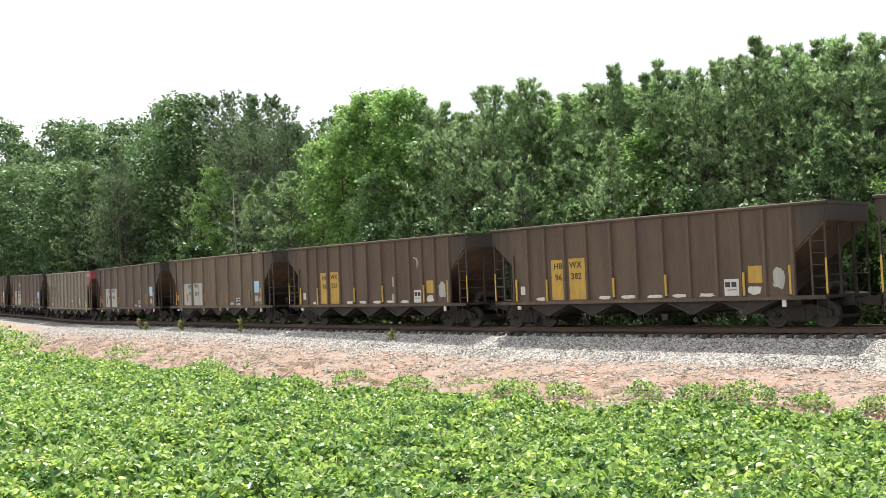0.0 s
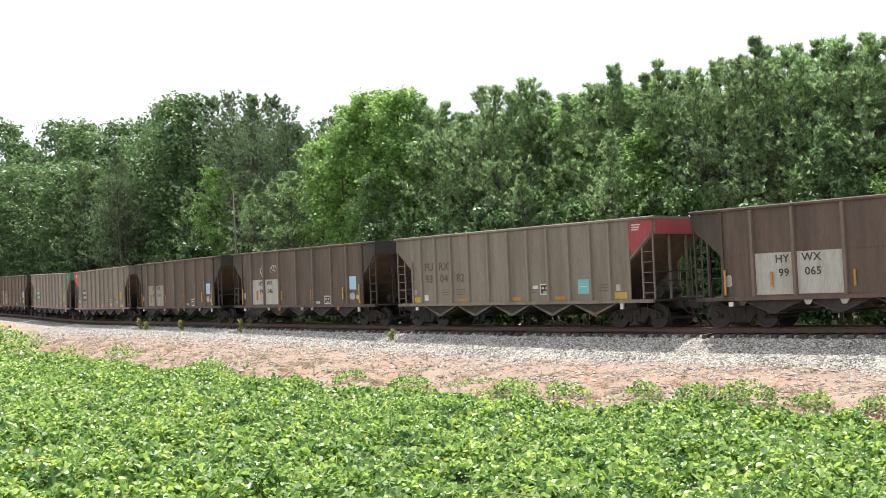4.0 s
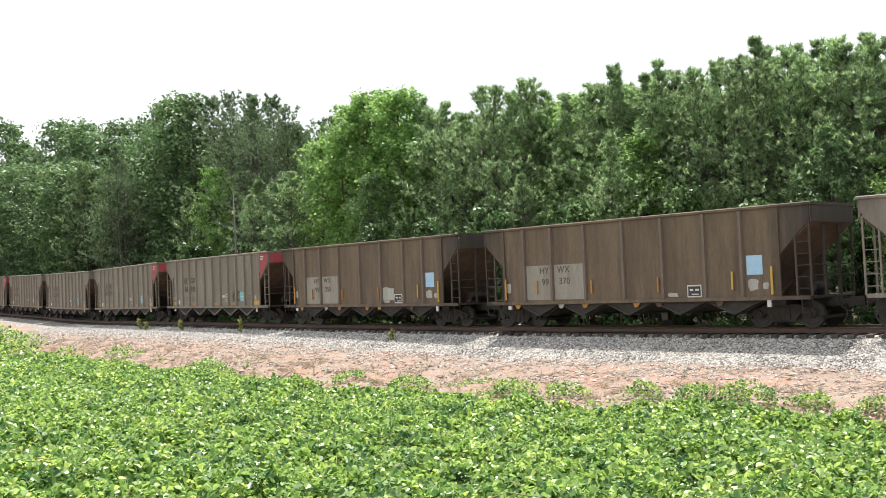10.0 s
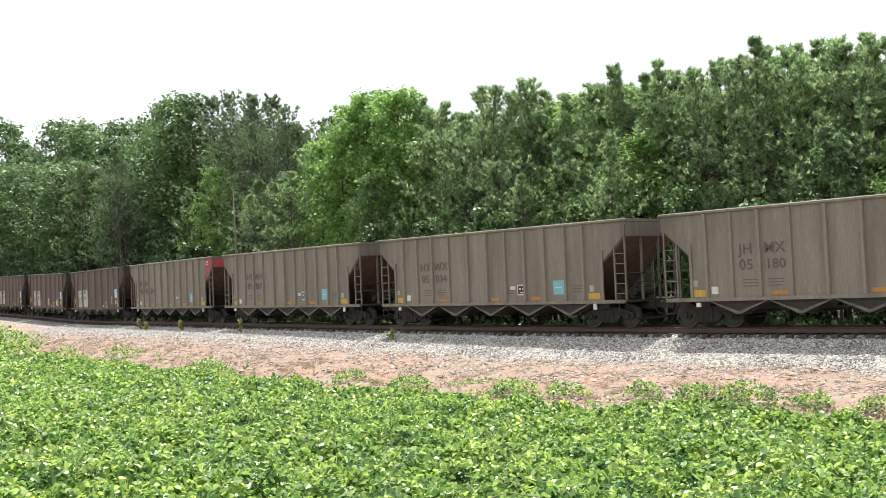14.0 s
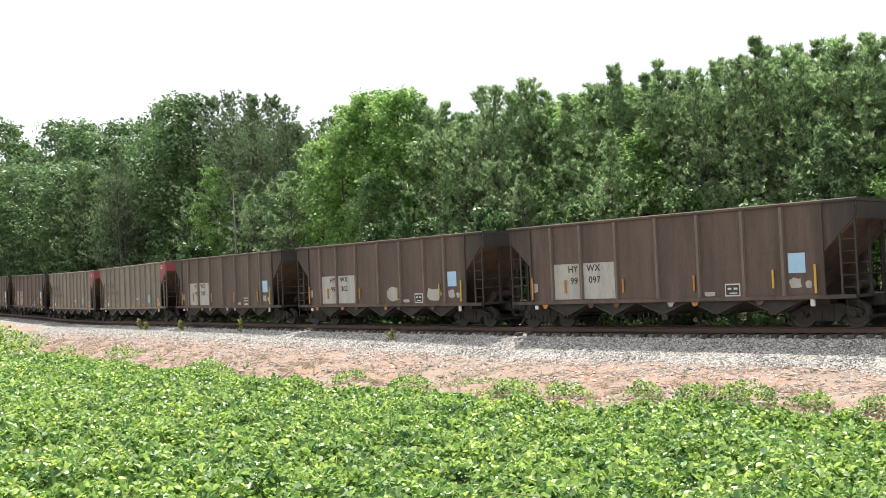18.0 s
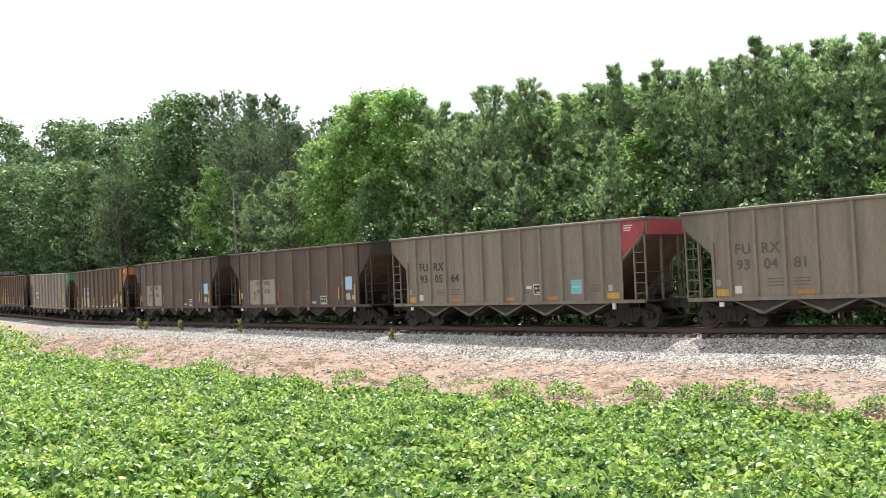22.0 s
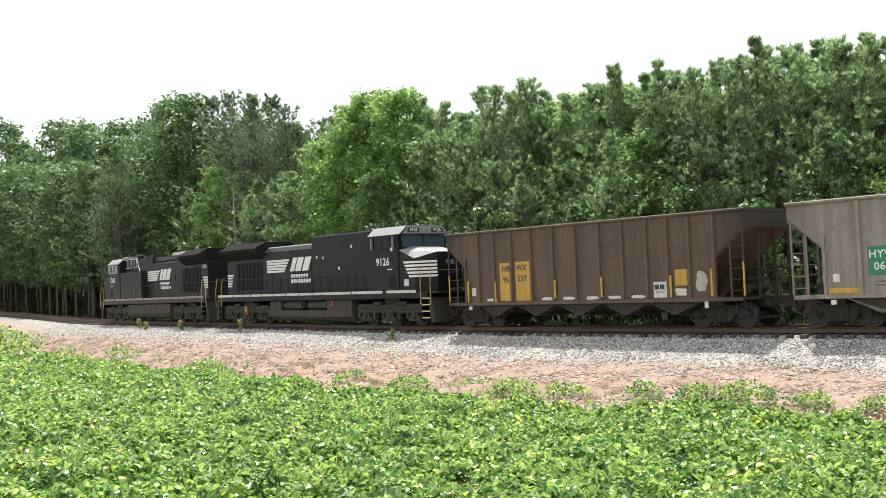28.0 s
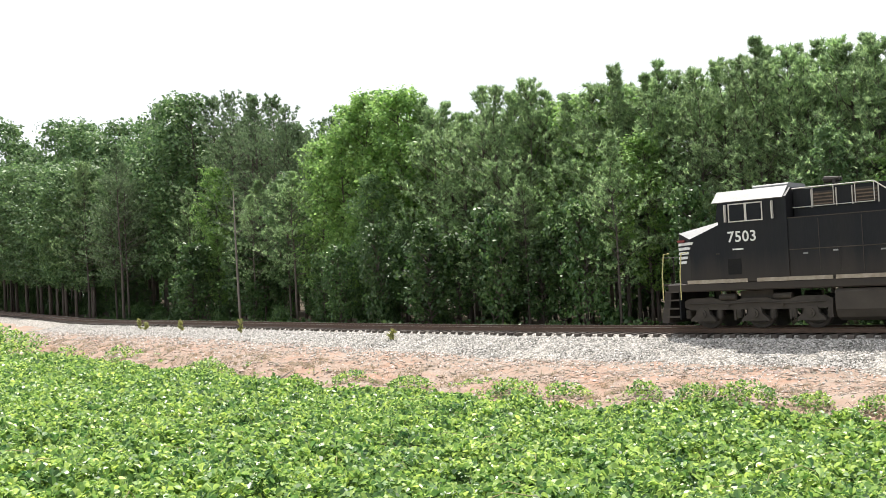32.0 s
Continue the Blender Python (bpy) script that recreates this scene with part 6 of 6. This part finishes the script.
def locomotive(number, wide_wing, cylinders):
    """A six-axle diesel with a wide nose at +x, cab, long hood and overhanging radiator at the rear."""
    loco = thing("diesel_locomotive", "black diesel freight locomotive with white striping, number " + number, "locomotive", "locomotives of the train")
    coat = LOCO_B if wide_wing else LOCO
    part("underframe", Shape().soft_box(-10.35, 10.35, -1.50, 1.50, 1.32, 1.62, 0.04), coat, loco)
    for side in (-1, 1):
        for x0, x1 in ((-10.2, -8.3), (-8.2, -7.2), (-7.1, -6.2), (-6.1, -4.9), (-4.8, -3.6), (-3.5, -2.2), (-2.1, -0.8), (-0.7, 0.6), (0.7, 1.5), (1.55, 4.2), (4.3, 6.9), (7.25, 9.55)):
            a, b = side * 1.505, side * 1.525
            part("sill_stripe", Shape().box(x0, x1, min(a, b), max(a, b), 1.60, 1.73), SILL_TAN if wide_wing else SILL_STRIPE, loco)
    # fuel tank
    if cylinders:
        part("fuel_tank", Shape().prism([(-1.40, 0.45), (-1.15, 0.24), (1.15, 0.24), (1.40, 0.45), (1.40, 0.80), (-1.40, 0.80)], "x", -4.25, 4.1), LOCO_LOW, loco, "dust-covered grey fuel tank")
        part("tank_end", Shape().box(-4.2, -2.95, -1.38, 1.38, 0.80, 1.30), LOCO_LOW, loco)
        part("tank_end", Shape().box(1.75, 4.05, -1.38, 1.38, 0.80, 1.30), LOCO_LOW, loco)
        part("tank_core", Shape().box(-2.95, 1.75, -0.75, 0.75, 0.80, 1.32), SOOT, loco)
        for side in (-1, 1):
            for x in (-2.8, -0.3):
                part("air_reservoir", Shape().cyl("x", (side * 1.10, 1.07), 0.25, x + 0.1, x + 1.95, 18).cyl("x", (side * 1.10, 1.07), 0.16, x, x + 2.05, 18), LOCO_LOW, loco, smooth=False)
            part("fuel_gauge", Shape().box(2.2, 2.5, side * 1.40 - 0.015, side * 1.40 + 0.015, 1.0, 1.26), DULL_RED, loco)
    else:
        part("fuel_tank", Shape().prism([(-1.30, 0.36), (-1.0, 0.24), (1.0, 0.24), (1.30, 0.36), (1.45, 0.62), (1.45, 1.18), (1.38, 1.28), (-1.38, 1.28), (-1.45, 1.18), (-1.45, 0.62)], "x", -4.3, 4.3), LOCO_LOW, loco, "dust-covered grey fuel tank")
    # trucks
    for k in (-1, 1):
        truck = part("truck", LOCO_TRUCK_MESH, LOCO_LOW, loco, m=Matrix.Translation((k * 7.15, 0, 0)))
        for x in (-1.97, 0.0, 1.97):
            part("wheelset", LOCO_WHEEL_MESH, WHEEL, truck, m=Matrix.Translation((x, 0, 0.53)))
    # hood
    low = [(-1.0, 1.62), (1.0, 1.62), (1.0, 4.12), (0.72, 4.36), (-0.72, 4.36), (-1.0, 4.12)]
    high = [(-1.0, 1.62), (1.0, 1.62), (1.02, 4.70), (0.96, 4.76), (-0.96, 4.76), (-1.02, 4.70)]
    slab("hood", loco, low, "x", -5.4, -0.1, coat)
    part("hood_roof", Shape().prism([(-0.72, 4.362), (0.72, 4.362), (0.66, 4.42), (-0.66, 4.42)], "x", -5.3, -0.15), LOCO_LOW if wide_wing else ROOF_GREY, loco, "dusty grey hood roof")
    slab("hood", loco, high if not wide_wing else [(p[0], min(p[1], 4.62)) for p in high], "x", -0.1, 5.7, coat)
    slab("radiator_hood", loco, [(-1.0, 1.62), (1.0, 1.62), (1.0, 4.0), (-1.0, 4.0)], "x", -9.85, -5.4, coat)
    wing = [(-1.02, 3.78), (1.02, 3.78), (1.52, 4.22), (1.52, 4.40), (0.85, 4.76), (-0.85, 4.76), (-1.52, 4.40), (-1.52, 4.22)]
    slab("radiator_wing", loco, wing, "x", -9.55 if wide_wing else -9.9, -6.1 if wide_wing else -5.45, ROOF_BLACK)
    part("radiator_top", Shape().prism([(-0.80, 4.762), (0.80, 4.762), (0.75, 4.80), (-0.75, 4.80)], "x", -9.35, -6.2), ROOF_BLACK, loco)
    if wide_wing:
        part("roof_hatch", Shape().prism([(-0.75, 4.60), (0.75, 4.60), (0.68, 4.80), (-0.68, 4.80)], "x", -5.6, -3.2), PANEL, loco, "light grey roof hatch")
        slab("hood", loco, [(-0.9, 4.30), (0.9, 4.30), (0.78, 4.60), (-0.78, 4.60)], "x", -5.4, -0.12, coat)
    for side in (-1, 1):
        for j in range(13):
            x = -5.2 + j * 0.84
            a, b = side * 1.0, side * 1.014
            part("hood_door", Shape().box(x + 0.03, x + 0.79, min(a, b), max(a, b), 1.80, 3.35 if j < 6 else 3.05), coat, loco)
            if j % 2 == 0:
                part("door_latch", Shape().box(x + 0.70, x + 0.74, min(side * 1.014, side * 1.03), max(side * 1.014, side * 1.03), 2.45, 2.60), LOCO_LOW, loco)
        for j in range(2, 9):
            x = -9.6 + j * 0.46
            a, b = side * 1.0, side * 1.03
            part("radiator_louvre", Shape().box(x, x + 0.34, min(a, b), max(a, b), 2.0, 3.6), LOUVRE, loco)
        # walkway handrail
        part("handrail", Shape().tube([(-9.6, side * 1.46, 2.62), (8.4, side * 1.46, 2.62)], 0.018, 6), LOCO_LOW, loco)
        for j in range(10):
            x = -9.4 + j * 1.68
            if x < 5.6:
                part("stanchion", Shape().tube([(x, side * 1.46, 1.62), (x, side * 1.46, 2.62)], 0.018, 5), coat, loco)
    # details on the roof
    part("exhaust_stack", Shape().box(1.2, 2.3, -0.4, 0.4, 4.60, 4.90), SOOT, loco)
    part("horn", Shape().cyl("x", (0.3, 4.92), 0.07, 4.4, 4.9, 8, 0.12).cyl("x", (0.1, 4.92), 0.07, 4.4, 4.8, 8, 0.12).box(4.5, 4.6, 0.0, 0.4, 4.6, 4.9), SOOT, loco)
    # cab
    cab_side = [(-1.50, 1.62), (1.50, 1.62), (1.50, 4.42), (1.08, 4.72), (-1.08, 4.72), (-1.50, 4.42)]
    slab("cab", loco, cab_side, "x", 5.75, 8.25, coat)
    if wide_wing:
        part("equipment_cabinet", Shape().box(1.15, 5.75, -1.03, 1.462, 1.62, 3.66), coat, loco)
        part("cabinet_ledge", Shape().box(1.12, 5.74, 1.03, 1.475, 3.66, 3.69), LOCO_LOW, loco)
        for x in (1.9, 3.3, 4.7):
            part("panel_seam", Shape().box(x, x + 0.02, 1.462, 1.468, 1.75, 3.6), SOOT, loco)
        for x, z in ((5.1, 2.45), (4.1, 2.50), (2.6, 2.45)):
            part("door_latch", Shape().box(x, x + 0.16, 1.462, 1.475, z, z + 0.05), ROOF_GREY, loco)
    part("cab_roof", Shape().prism([(-1.54, 4.40), (-1.50, 4.38), (-1.07, 4.725), (1.07, 4.725), (1.50, 4.38), (1.54, 4.40), (1.10, 4.80), (-1.10, 4.80)], "x", 5.85, 8.45), ROOF_GREY, loco, "silver-grey cab roof")
    if wide_wing:
        part("roof_unit", Shape().soft_box(6.0, 7.3, -0.7, 0.7, 4.80, 4.94, 0.05), ROOF_GREY, loco)
    part("antenna_plate", Shape().box(6.9, 8.2, -0.5, 0.5, 4.80, 4.84).cyl("z", (7.9, 0.2), 0.05, 4.84, 5.0, 8), SOOT, loco)
    part("windscreen", Shape().prism([(8.26, 3.78), (8.40, 3.78), (8.30, 4.40), (8.26, 4.40)], "y", -1.28, 1.28), WINDSCREEN, loco, "bluish windscreen")
    for y in (-1.36, -0.03, 1.30):
        part("windscreen_post", Shape().prism([(8.26, 3.74), (8.42, 3.74), (8.32, 4.44), (8.26, 4.44)], "y", y, y + 0.06), coat, loco)
    part("number_board", Shape().prism([(-1.30, 4.42), (1.30, 4.42), (1.0, 4.76), (-1.0, 4.76)], "x", 8.25, 8.52), ROOF_GREY, loco)
    for y in (-0.72, 0.72):
        part("number_glass", Shape().box(8.522, 8.53, y - 0.36, y + 0.36, 4.47, 4.70), SOOT, loco)
        part("lettering", lettering(number, 0.22, LOCO_WHITE), LOCO_WHITE, loco, m=Matrix.Translation((8.536, y, 4.585)) @ Matrix.Rotation(math.pi / 2, 4, "Z"))
    part("headlight", Shape().cyl("x", (-0.13, 4.58), 0.09, 8.52, 8.58, 12).cyl("x", (0.13, 4.58), 0.09, 8.52, 8.58, 12), ROOF_GREY, loco)
    for side in (-1, 1):
        a, b = side * 1.502, side * 1.515
        for x0, x1 in ((6.62, 7.16), (7.24, 7.80)) if wide_wing else ((6.30, 6.95), (7.03, 7.62)):
            window = part("side_window", Shape().box(x0, x1, min(a, b), max(a, b), 3.72, 4.28), GLASS_DARK, loco, "dark cab side window")
            frame_ = Shape()
            a2, b2 = side * 1.516, side * 1.53
            for fx0, fx1, fz0, fz1 in ((x0 - 0.04, x1 + 0.04, 3.68, 3.72), (x0 - 0.04, x1 + 0.04, 4.28, 4.32), (x0 - 0.04, x0, 3.72, 4.28), (x1, x1 + 0.04, 3.72, 4.28)):
                frame_.box(fx0, fx1, min(a2, b2), max(a2, b2), fz0, fz1)
            part("window_frame", frame_, coat if cylinders else SILL_STRIPE, window)
        words(loco, number, 7.38 if not cylinders else 7.02, 3.16 if wide_wing else 3.10, 0.52, LOCO_WHITE, 1.512, side)
        part("cab_door", Shape().box(7.45, 7.95, min(side * 1.5, side * 1.51), max(side * 1.5, side * 1.51), 1.88, 2.42), LOUVRE, loco)
        if not wide_wing:
            plate(loco, "sticker", 8.62, 8.96, 1.92, 2.24, WHITE, 0.006, side=side, y=1.462)
        plate(loco, "small_print", 7.35, 7.75, 2.72, 2.77, LOCO_WHITE, 0.006, side=side, y=1.502)
        plate(loco, "wind_deflector", 6.20, 6.24, 3.70, 4.30, SILL_STRIPE if wide_wing else ROOF_GREY, 0.12, side=side, y=1.50)
        plate(loco, "wind_deflector", 7.92, 7.96, 3.70, 4.30, SILL_STRIPE if wide_wing else ROOF_GREY, 0.12, side=side, y=1.50)
        if not wide_wing:
            plate(loco, "mirror", 7.72, 7.84, 3.62, 3.78, LOCO_WHITE, 0.05, side=side, y=1.502)
        for j in range(5):
            w_ = (1.55 - 0.10 * j) if cylinders else (0.86 - 0.10 * j)
            zs = 2.98 - 0.165 * j if cylinders else 3.0 - 0.165 * j
            fold, tip = (NOSE_FOLD, 1.468), (10.262, 0.758)
            back = 10.18 - w_
            run = [(back - 0.05, back, 1.468), fold, tip] if back < NOSE_FOLD - 0.06 else [(back - 0.05, back, 1.468 - (back - NOSE_FOLD) * 0.82), tip]
            lo = [(p[-2] if len(p) == 3 else p[0], p[-1] * side, zs) for p in run]
            hi = [(p[0], p[-1] * side, zs + 0.10) for p in run]
            k_ = len(lo)
            out_ = [(x + 0.012, y + side * 0.012, z) for x, y, z in lo + hi]
            band = Shape().add(out_, [(a, a + 1, k_ + a + 1, k_ + a) for a in range(k_ - 1)]).add(lo + hi, [(k_ + a, k_ + a + 1, a + 1, a) for a in range(k_ - 1)])
            part("nose_stripe", band, LOCO_WHITE, loco)
            part("tail_stripe", Shape().box(-9.86, -9.10 - 0.06 * j, min(side * 1.004, side * 1.016), max(side * 1.004, side * 1.016), 2.85 - 0.16 * j, 2.95 - 0.16 * j), LOCO_WHITE, loco)
        # the road's emblem and name as plain shapes
        lean = 1 if side < 0 else -1
        y0, y1 = min(side * 1.016, side * 1.026), max(side * 1.016, side * 1.026)
        ex = 0.0 if cylinders else 0.75
        for j in range(5):
            z = 2.93 + 0.15 * j
            xa, xb = (-5.0, -3.05 + 0.13 * j) if side < 0 else (-1.65 - 0.13 * j, 0.25)
            part("emblem_stripe", Shape().box(xa + ex, xb + ex, y0, y1, z, z + 0.115), LOCO_WHITE, loco)
        for j, (c, wd) in enumerate(((0.0, 0.42), (0.62, 0.60), (1.38, 0.62))):
            x = ((-2.05 + c) if side < 0 else (-2.50 - c)) + ex
            part("emblem_shape", Shape().prism([(x - wd / 2 - lean * 0.20, 2.95), (x + wd / 2 - lean * 0.20, 2.95), (x + wd / 2 + lean * 0.20, 3.70), (x - wd / 2 + lean * 0.20, 3.70)], "y", y0, y1), LOCO_WHITE, loco)
        for z, n_ in ((2.68, 7), (2.40, 8)):
            for j in range(n_):
                x = ((-2.25 + j * 0.26) if side < 0 else (-2.30 - j * 0.26)) + ex
                part("name_bar", Shape().prism([(x - 0.10 - lean * 0.03, z - 0.10), (x + 0.10 - lean * 0.03, z - 0.10), (x + 0.10 + lean * 0.03, z + 0.10), (x - 0.10 + lean * 0.03, z + 0.10)], "y", y0, y1), LOCO_WHITE, loco)
    # nose
    ring = [(8.25, -1.46), (NOSE_FOLD, -1.46), (10.25, -0.75), (10.25, 0.75), (NOSE_FOLD, 1.46), (8.25, 1.46)]
    tops = (3.64, 3.20, 3.47, 3.47, 3.20, 3.64)
    part("nose", Shape().add([(x, y, 1.62) for x, y in ring] + [(x, y, z) for (x, y), z in zip(ring, tops)],
                             [(5, 4, 3, 2, 1, 0), (0, 1, 7, 6), (1, 2, 8, 7), (2, 3, 9, 8), (3, 4, 10, 9), (4, 5, 11, 10), (5, 0, 6, 11)]), coat, loco)
    cap = [(8.25, -1.46, 3.64), (NOSE_FOLD, -1.46, 3.20), (10.25, -0.75, 3.47), (8.25, -0.75, 3.84), (10.25, 0.75, 3.47), (8.25, 0.75, 3.84), (NOSE_FOLD, 1.46, 3.20), (8.25, 1.46, 3.64)]
    part("nose_top", Shape().add(cap, [(0, 1, 2, 3), (3, 2, 4, 5), (5, 4, 6, 7)]), ROOF_GREY, loco, "silver-grey folded top of the nose")
    if wide_wing:
        for side in (-1, 1):
            part("marker_light", Shape().box(9.75, 10.05, min(side * 0.95, side * 1.24), max(side * 0.95, side * 1.24), 3.12, 3.20), DULL_RED, loco, "dull red marker lamp")
    part("headlight", Shape().cyl("x", (-0.14, 3.0), 0.10, 10.24, 10.32, 12).cyl("x", (0.14, 3.0), 0.10, 10.24, 10.32, 12), ROOF_GREY, loco)
    # ends: pilots, steps, corner handrails, couplers
    for k in (-1, 1):
        part("pilot", Shape().prism([(k * 10.3, 1.35), (k * 10.55, 1.35), (k * 10.72, 0.22), (k * 10.45, 0.22)][::k], "y", -1.40, 1.40), SOOT, loco)
        part("coupler", Shape().box(min(k * 10.5, k * 10.95), max(k * 10.5, k * 10.95), -0.1, 0.1, 0.76, 0.96).prism([(k * 10.9, -0.17), (k * 11.16, -0.14), (k * 11.18, 0.06), (k * 11.06, 0.17), (k * 10.9, 0.15)][::k], "z", 0.70, 1.02), TRUCK, loco)
        part("end_platform", Shape().box(min(k * 9.9, k * 10.75), max(k * 9.9, k * 10.75), -1.3, 1.3, 1.56, 1.64), SOOT, loco)
        hoses = Shape()
        for y in (-0.7, -0.5, 0.5, 0.7):
            hoses.tube([(k * 10.6, y, 1.1), (k * 10.85, y, 0.8), (k * 11.0, y * 0.8, 0.62)], 0.025, 5)
        part("hoses", hoses, SOOT, loco)
        for side in (-1, 1):
            for j in range(4):
                z = 0.42 + 0.30 * j
                tread_ = part("step", Shape().box(min(k * 9.95, k * 10.5), max(k * 9.95, k * 10.5), min(side * 1.15, side * 1.48), max(side * 1.15, side * 1.48), z, z + 0.04), SOOT, loco)
                part("step_edge", Shape().box(min(k * 9.95, k * 10.5), max(k * 9.95, k * 10.5), min(side * 1.48, side * 1.50), max(side * 1.48, side * 1.50), z - 0.01, z + 0.05), PALE_YELLOW if k > 0 and cylinders else LOCO_LOW, tread_, "worn step edge")
            part("step_well", Shape().box(min(k * 9.90, k * 9.94), max(k * 9.90, k * 9.94), min(side * 1.1, side * 1.48), max(side * 1.1, side * 1.48), 0.34, 1.6), LOCO, loco)
            for x in (9.85, 10.58):
                part("grab_rail", Shape().tube([(k * x, side * 1.49, 1.05), (k * x, side * 1.49, 2.0), (k * (x - 0.03), side * 1.40, 2.72), (k * (x - 0.25), side * 1.36, 2.74)], 0.021, 6), PALE_YELLOW if wide_wing else YELLOW, loco, "yellow corner handrail")
        part("end_rail", Shape().tube([(k * 10.7, -1.3, 2.6), (k * 10.7, 1.3, 2.6)], 0.02, 5).tube([(k * 10.7, -0.45, 1.6), (k * 10.7, -0.45, 2.6)], 0.02, 5).tube([(k * 10.7, 0.45, 1.6), (k * 10.7, 0.45, 2.6)], 0.02, 5), SOOT, loco)
    if wide_wing:
        for side in (-1, 1):
            words(loco, number, -9.45, 3.60, 0.32, LOCO_WHITE, 1.036, side)
            rail_ = Shape().tube([(5.7, side * 1.10, 4.66), (3.0, side * 1.10, 4.66), (1.6, side * 1.36, 3.68)], 0.02, 5)
            rail_.tube([(5.7, side * 1.10, 4.02), (3.0, side * 1.10, 4.02)], 0.015, 5)
            for x in (5.0, 4.3, 3.6, 3.0):
                rail_.tube([(x, side * 1.10, 4.02), (x, side * 1.10, 4.66)], 0.015, 5)
            part("roof_rail", rail_, SILL_STRIPE, loco)
            for x in (4.65, 3.30):
                grille = part("intake_grille", Shape().box(x - 0.40, x + 0.40, min(side * 1.02, side * 1.03), max(side * 1.02, side * 1.03), 4.02, 4.50), SOOT, loco, "dusty slatted intake grille")
                for z in (4.06, 4.17, 4.28, 4.39):
                    part("slat", Shape().box(x - 0.36, x + 0.36, min(side * 1.03, side * 1.06), max(side * 1.03, side * 1.06), z, z + 0.045), INTAKE, grille)
                for x0 in (x - 0.43, x + 0.40):
                    part("frame", Shape().box(x0, x0 + 0.03, min(side * 1.02, side * 1.06), max(side * 1.02, side * 1.06), 3.98, 4.58), SILL_STRIPE, grille)
    else:
        part("truck_chain", Shape().box(-7.25, -6.95, -1.34, -1.29, 0.55, 1.02), ORANGE, loco, "orange brake rigging bracket")
        for side in (-1, 1):
            for x, z in ((3.6, 3.98), (0.3, 3.55), (0.9, 3.5), (2.4, 2.9)):
                plate(loco, "sticker", x, x + 0.13, z, z + 0.14, LOCO_WHITE, 0.006, side=side, y=1.02)
    return loco


LEAD_LOCO = locomotive("9126", False, True)
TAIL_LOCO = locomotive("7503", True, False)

# ---- movement ----


def train_offset(t):
    """How far the train has gone along the line at t."""
    return 219.83 + 14.307 * (t - 16) - 0.00923 * (t - 16) ** 2


def car_pose(s, spread, flip=1):
    """The pose of a car whose middle is at s and whose trucks stand spread before and behind it."""
    a, b = on_line(s - spread), on_line(s + spread)
    fwd = (b - a).normalized()
    right = fwd.cross(Vector((0, 0, 1))).normalized()
    up = right.cross(fwd)
    up2 = up * math.cos(CANT) + right * math.sin(CANT)
    right2 = right * math.cos(CANT) - up * math.sin(CANT)
    m = Matrix((fwd * flip, -right2 * flip, up2)).transposed().to_4x4()
    m.translation = (a + b) / 2
    return m


def roll_wheels(vehicle, middle, radius, flip):
    """Turn the wheelsets while the vehicle crosses the view."""
    times = [k / FPS for k in range(0, 32 * FPS + 1)]
    near = [t for t in times if -48 < middle(t) < 30]
    if not near:
        return
    rows_t = sorted({0.0, *near, 32.0})
    for truck in vehicle.children:
        if not truck.name.startswith("truck") or not truck.children:
            continue
        for wheel in truck.children:
            base = wheel.matrix_basis.copy()
            start = train_offset(near[0])
            walk(wheel, [(t, base @ Matrix.Rotation(flip * (train_offset(min(max(t, near[0]), near[-1])) - start) / radius, 4, "Y")) for t in rows_t])


def motions():
    ticks = [0.5 * k for k in range(65)]
    for i, car in TRAIN:
        middle = lambda t, i=i: train_offset(t) - 16.18 * i + 7.47
        walk(car, [(t, car_pose(middle(t), 5.95)) for t in ticks])
        roll_wheels(car, middle, 0.457, 1)
    for loco, back, flip in ((LEAD_LOCO, 11.0, 1), (TAIL_LOCO, 33.6, -1)):
        middle = lambda t, back=back: train_offset(t) - 16.18 * 24 - 0.62 - back
        walk(loco, [(t, car_pose(middle(t), 7.15, flip)) for t in ticks])
        roll_wheels(loco, middle, 0.53, flip)


motions()
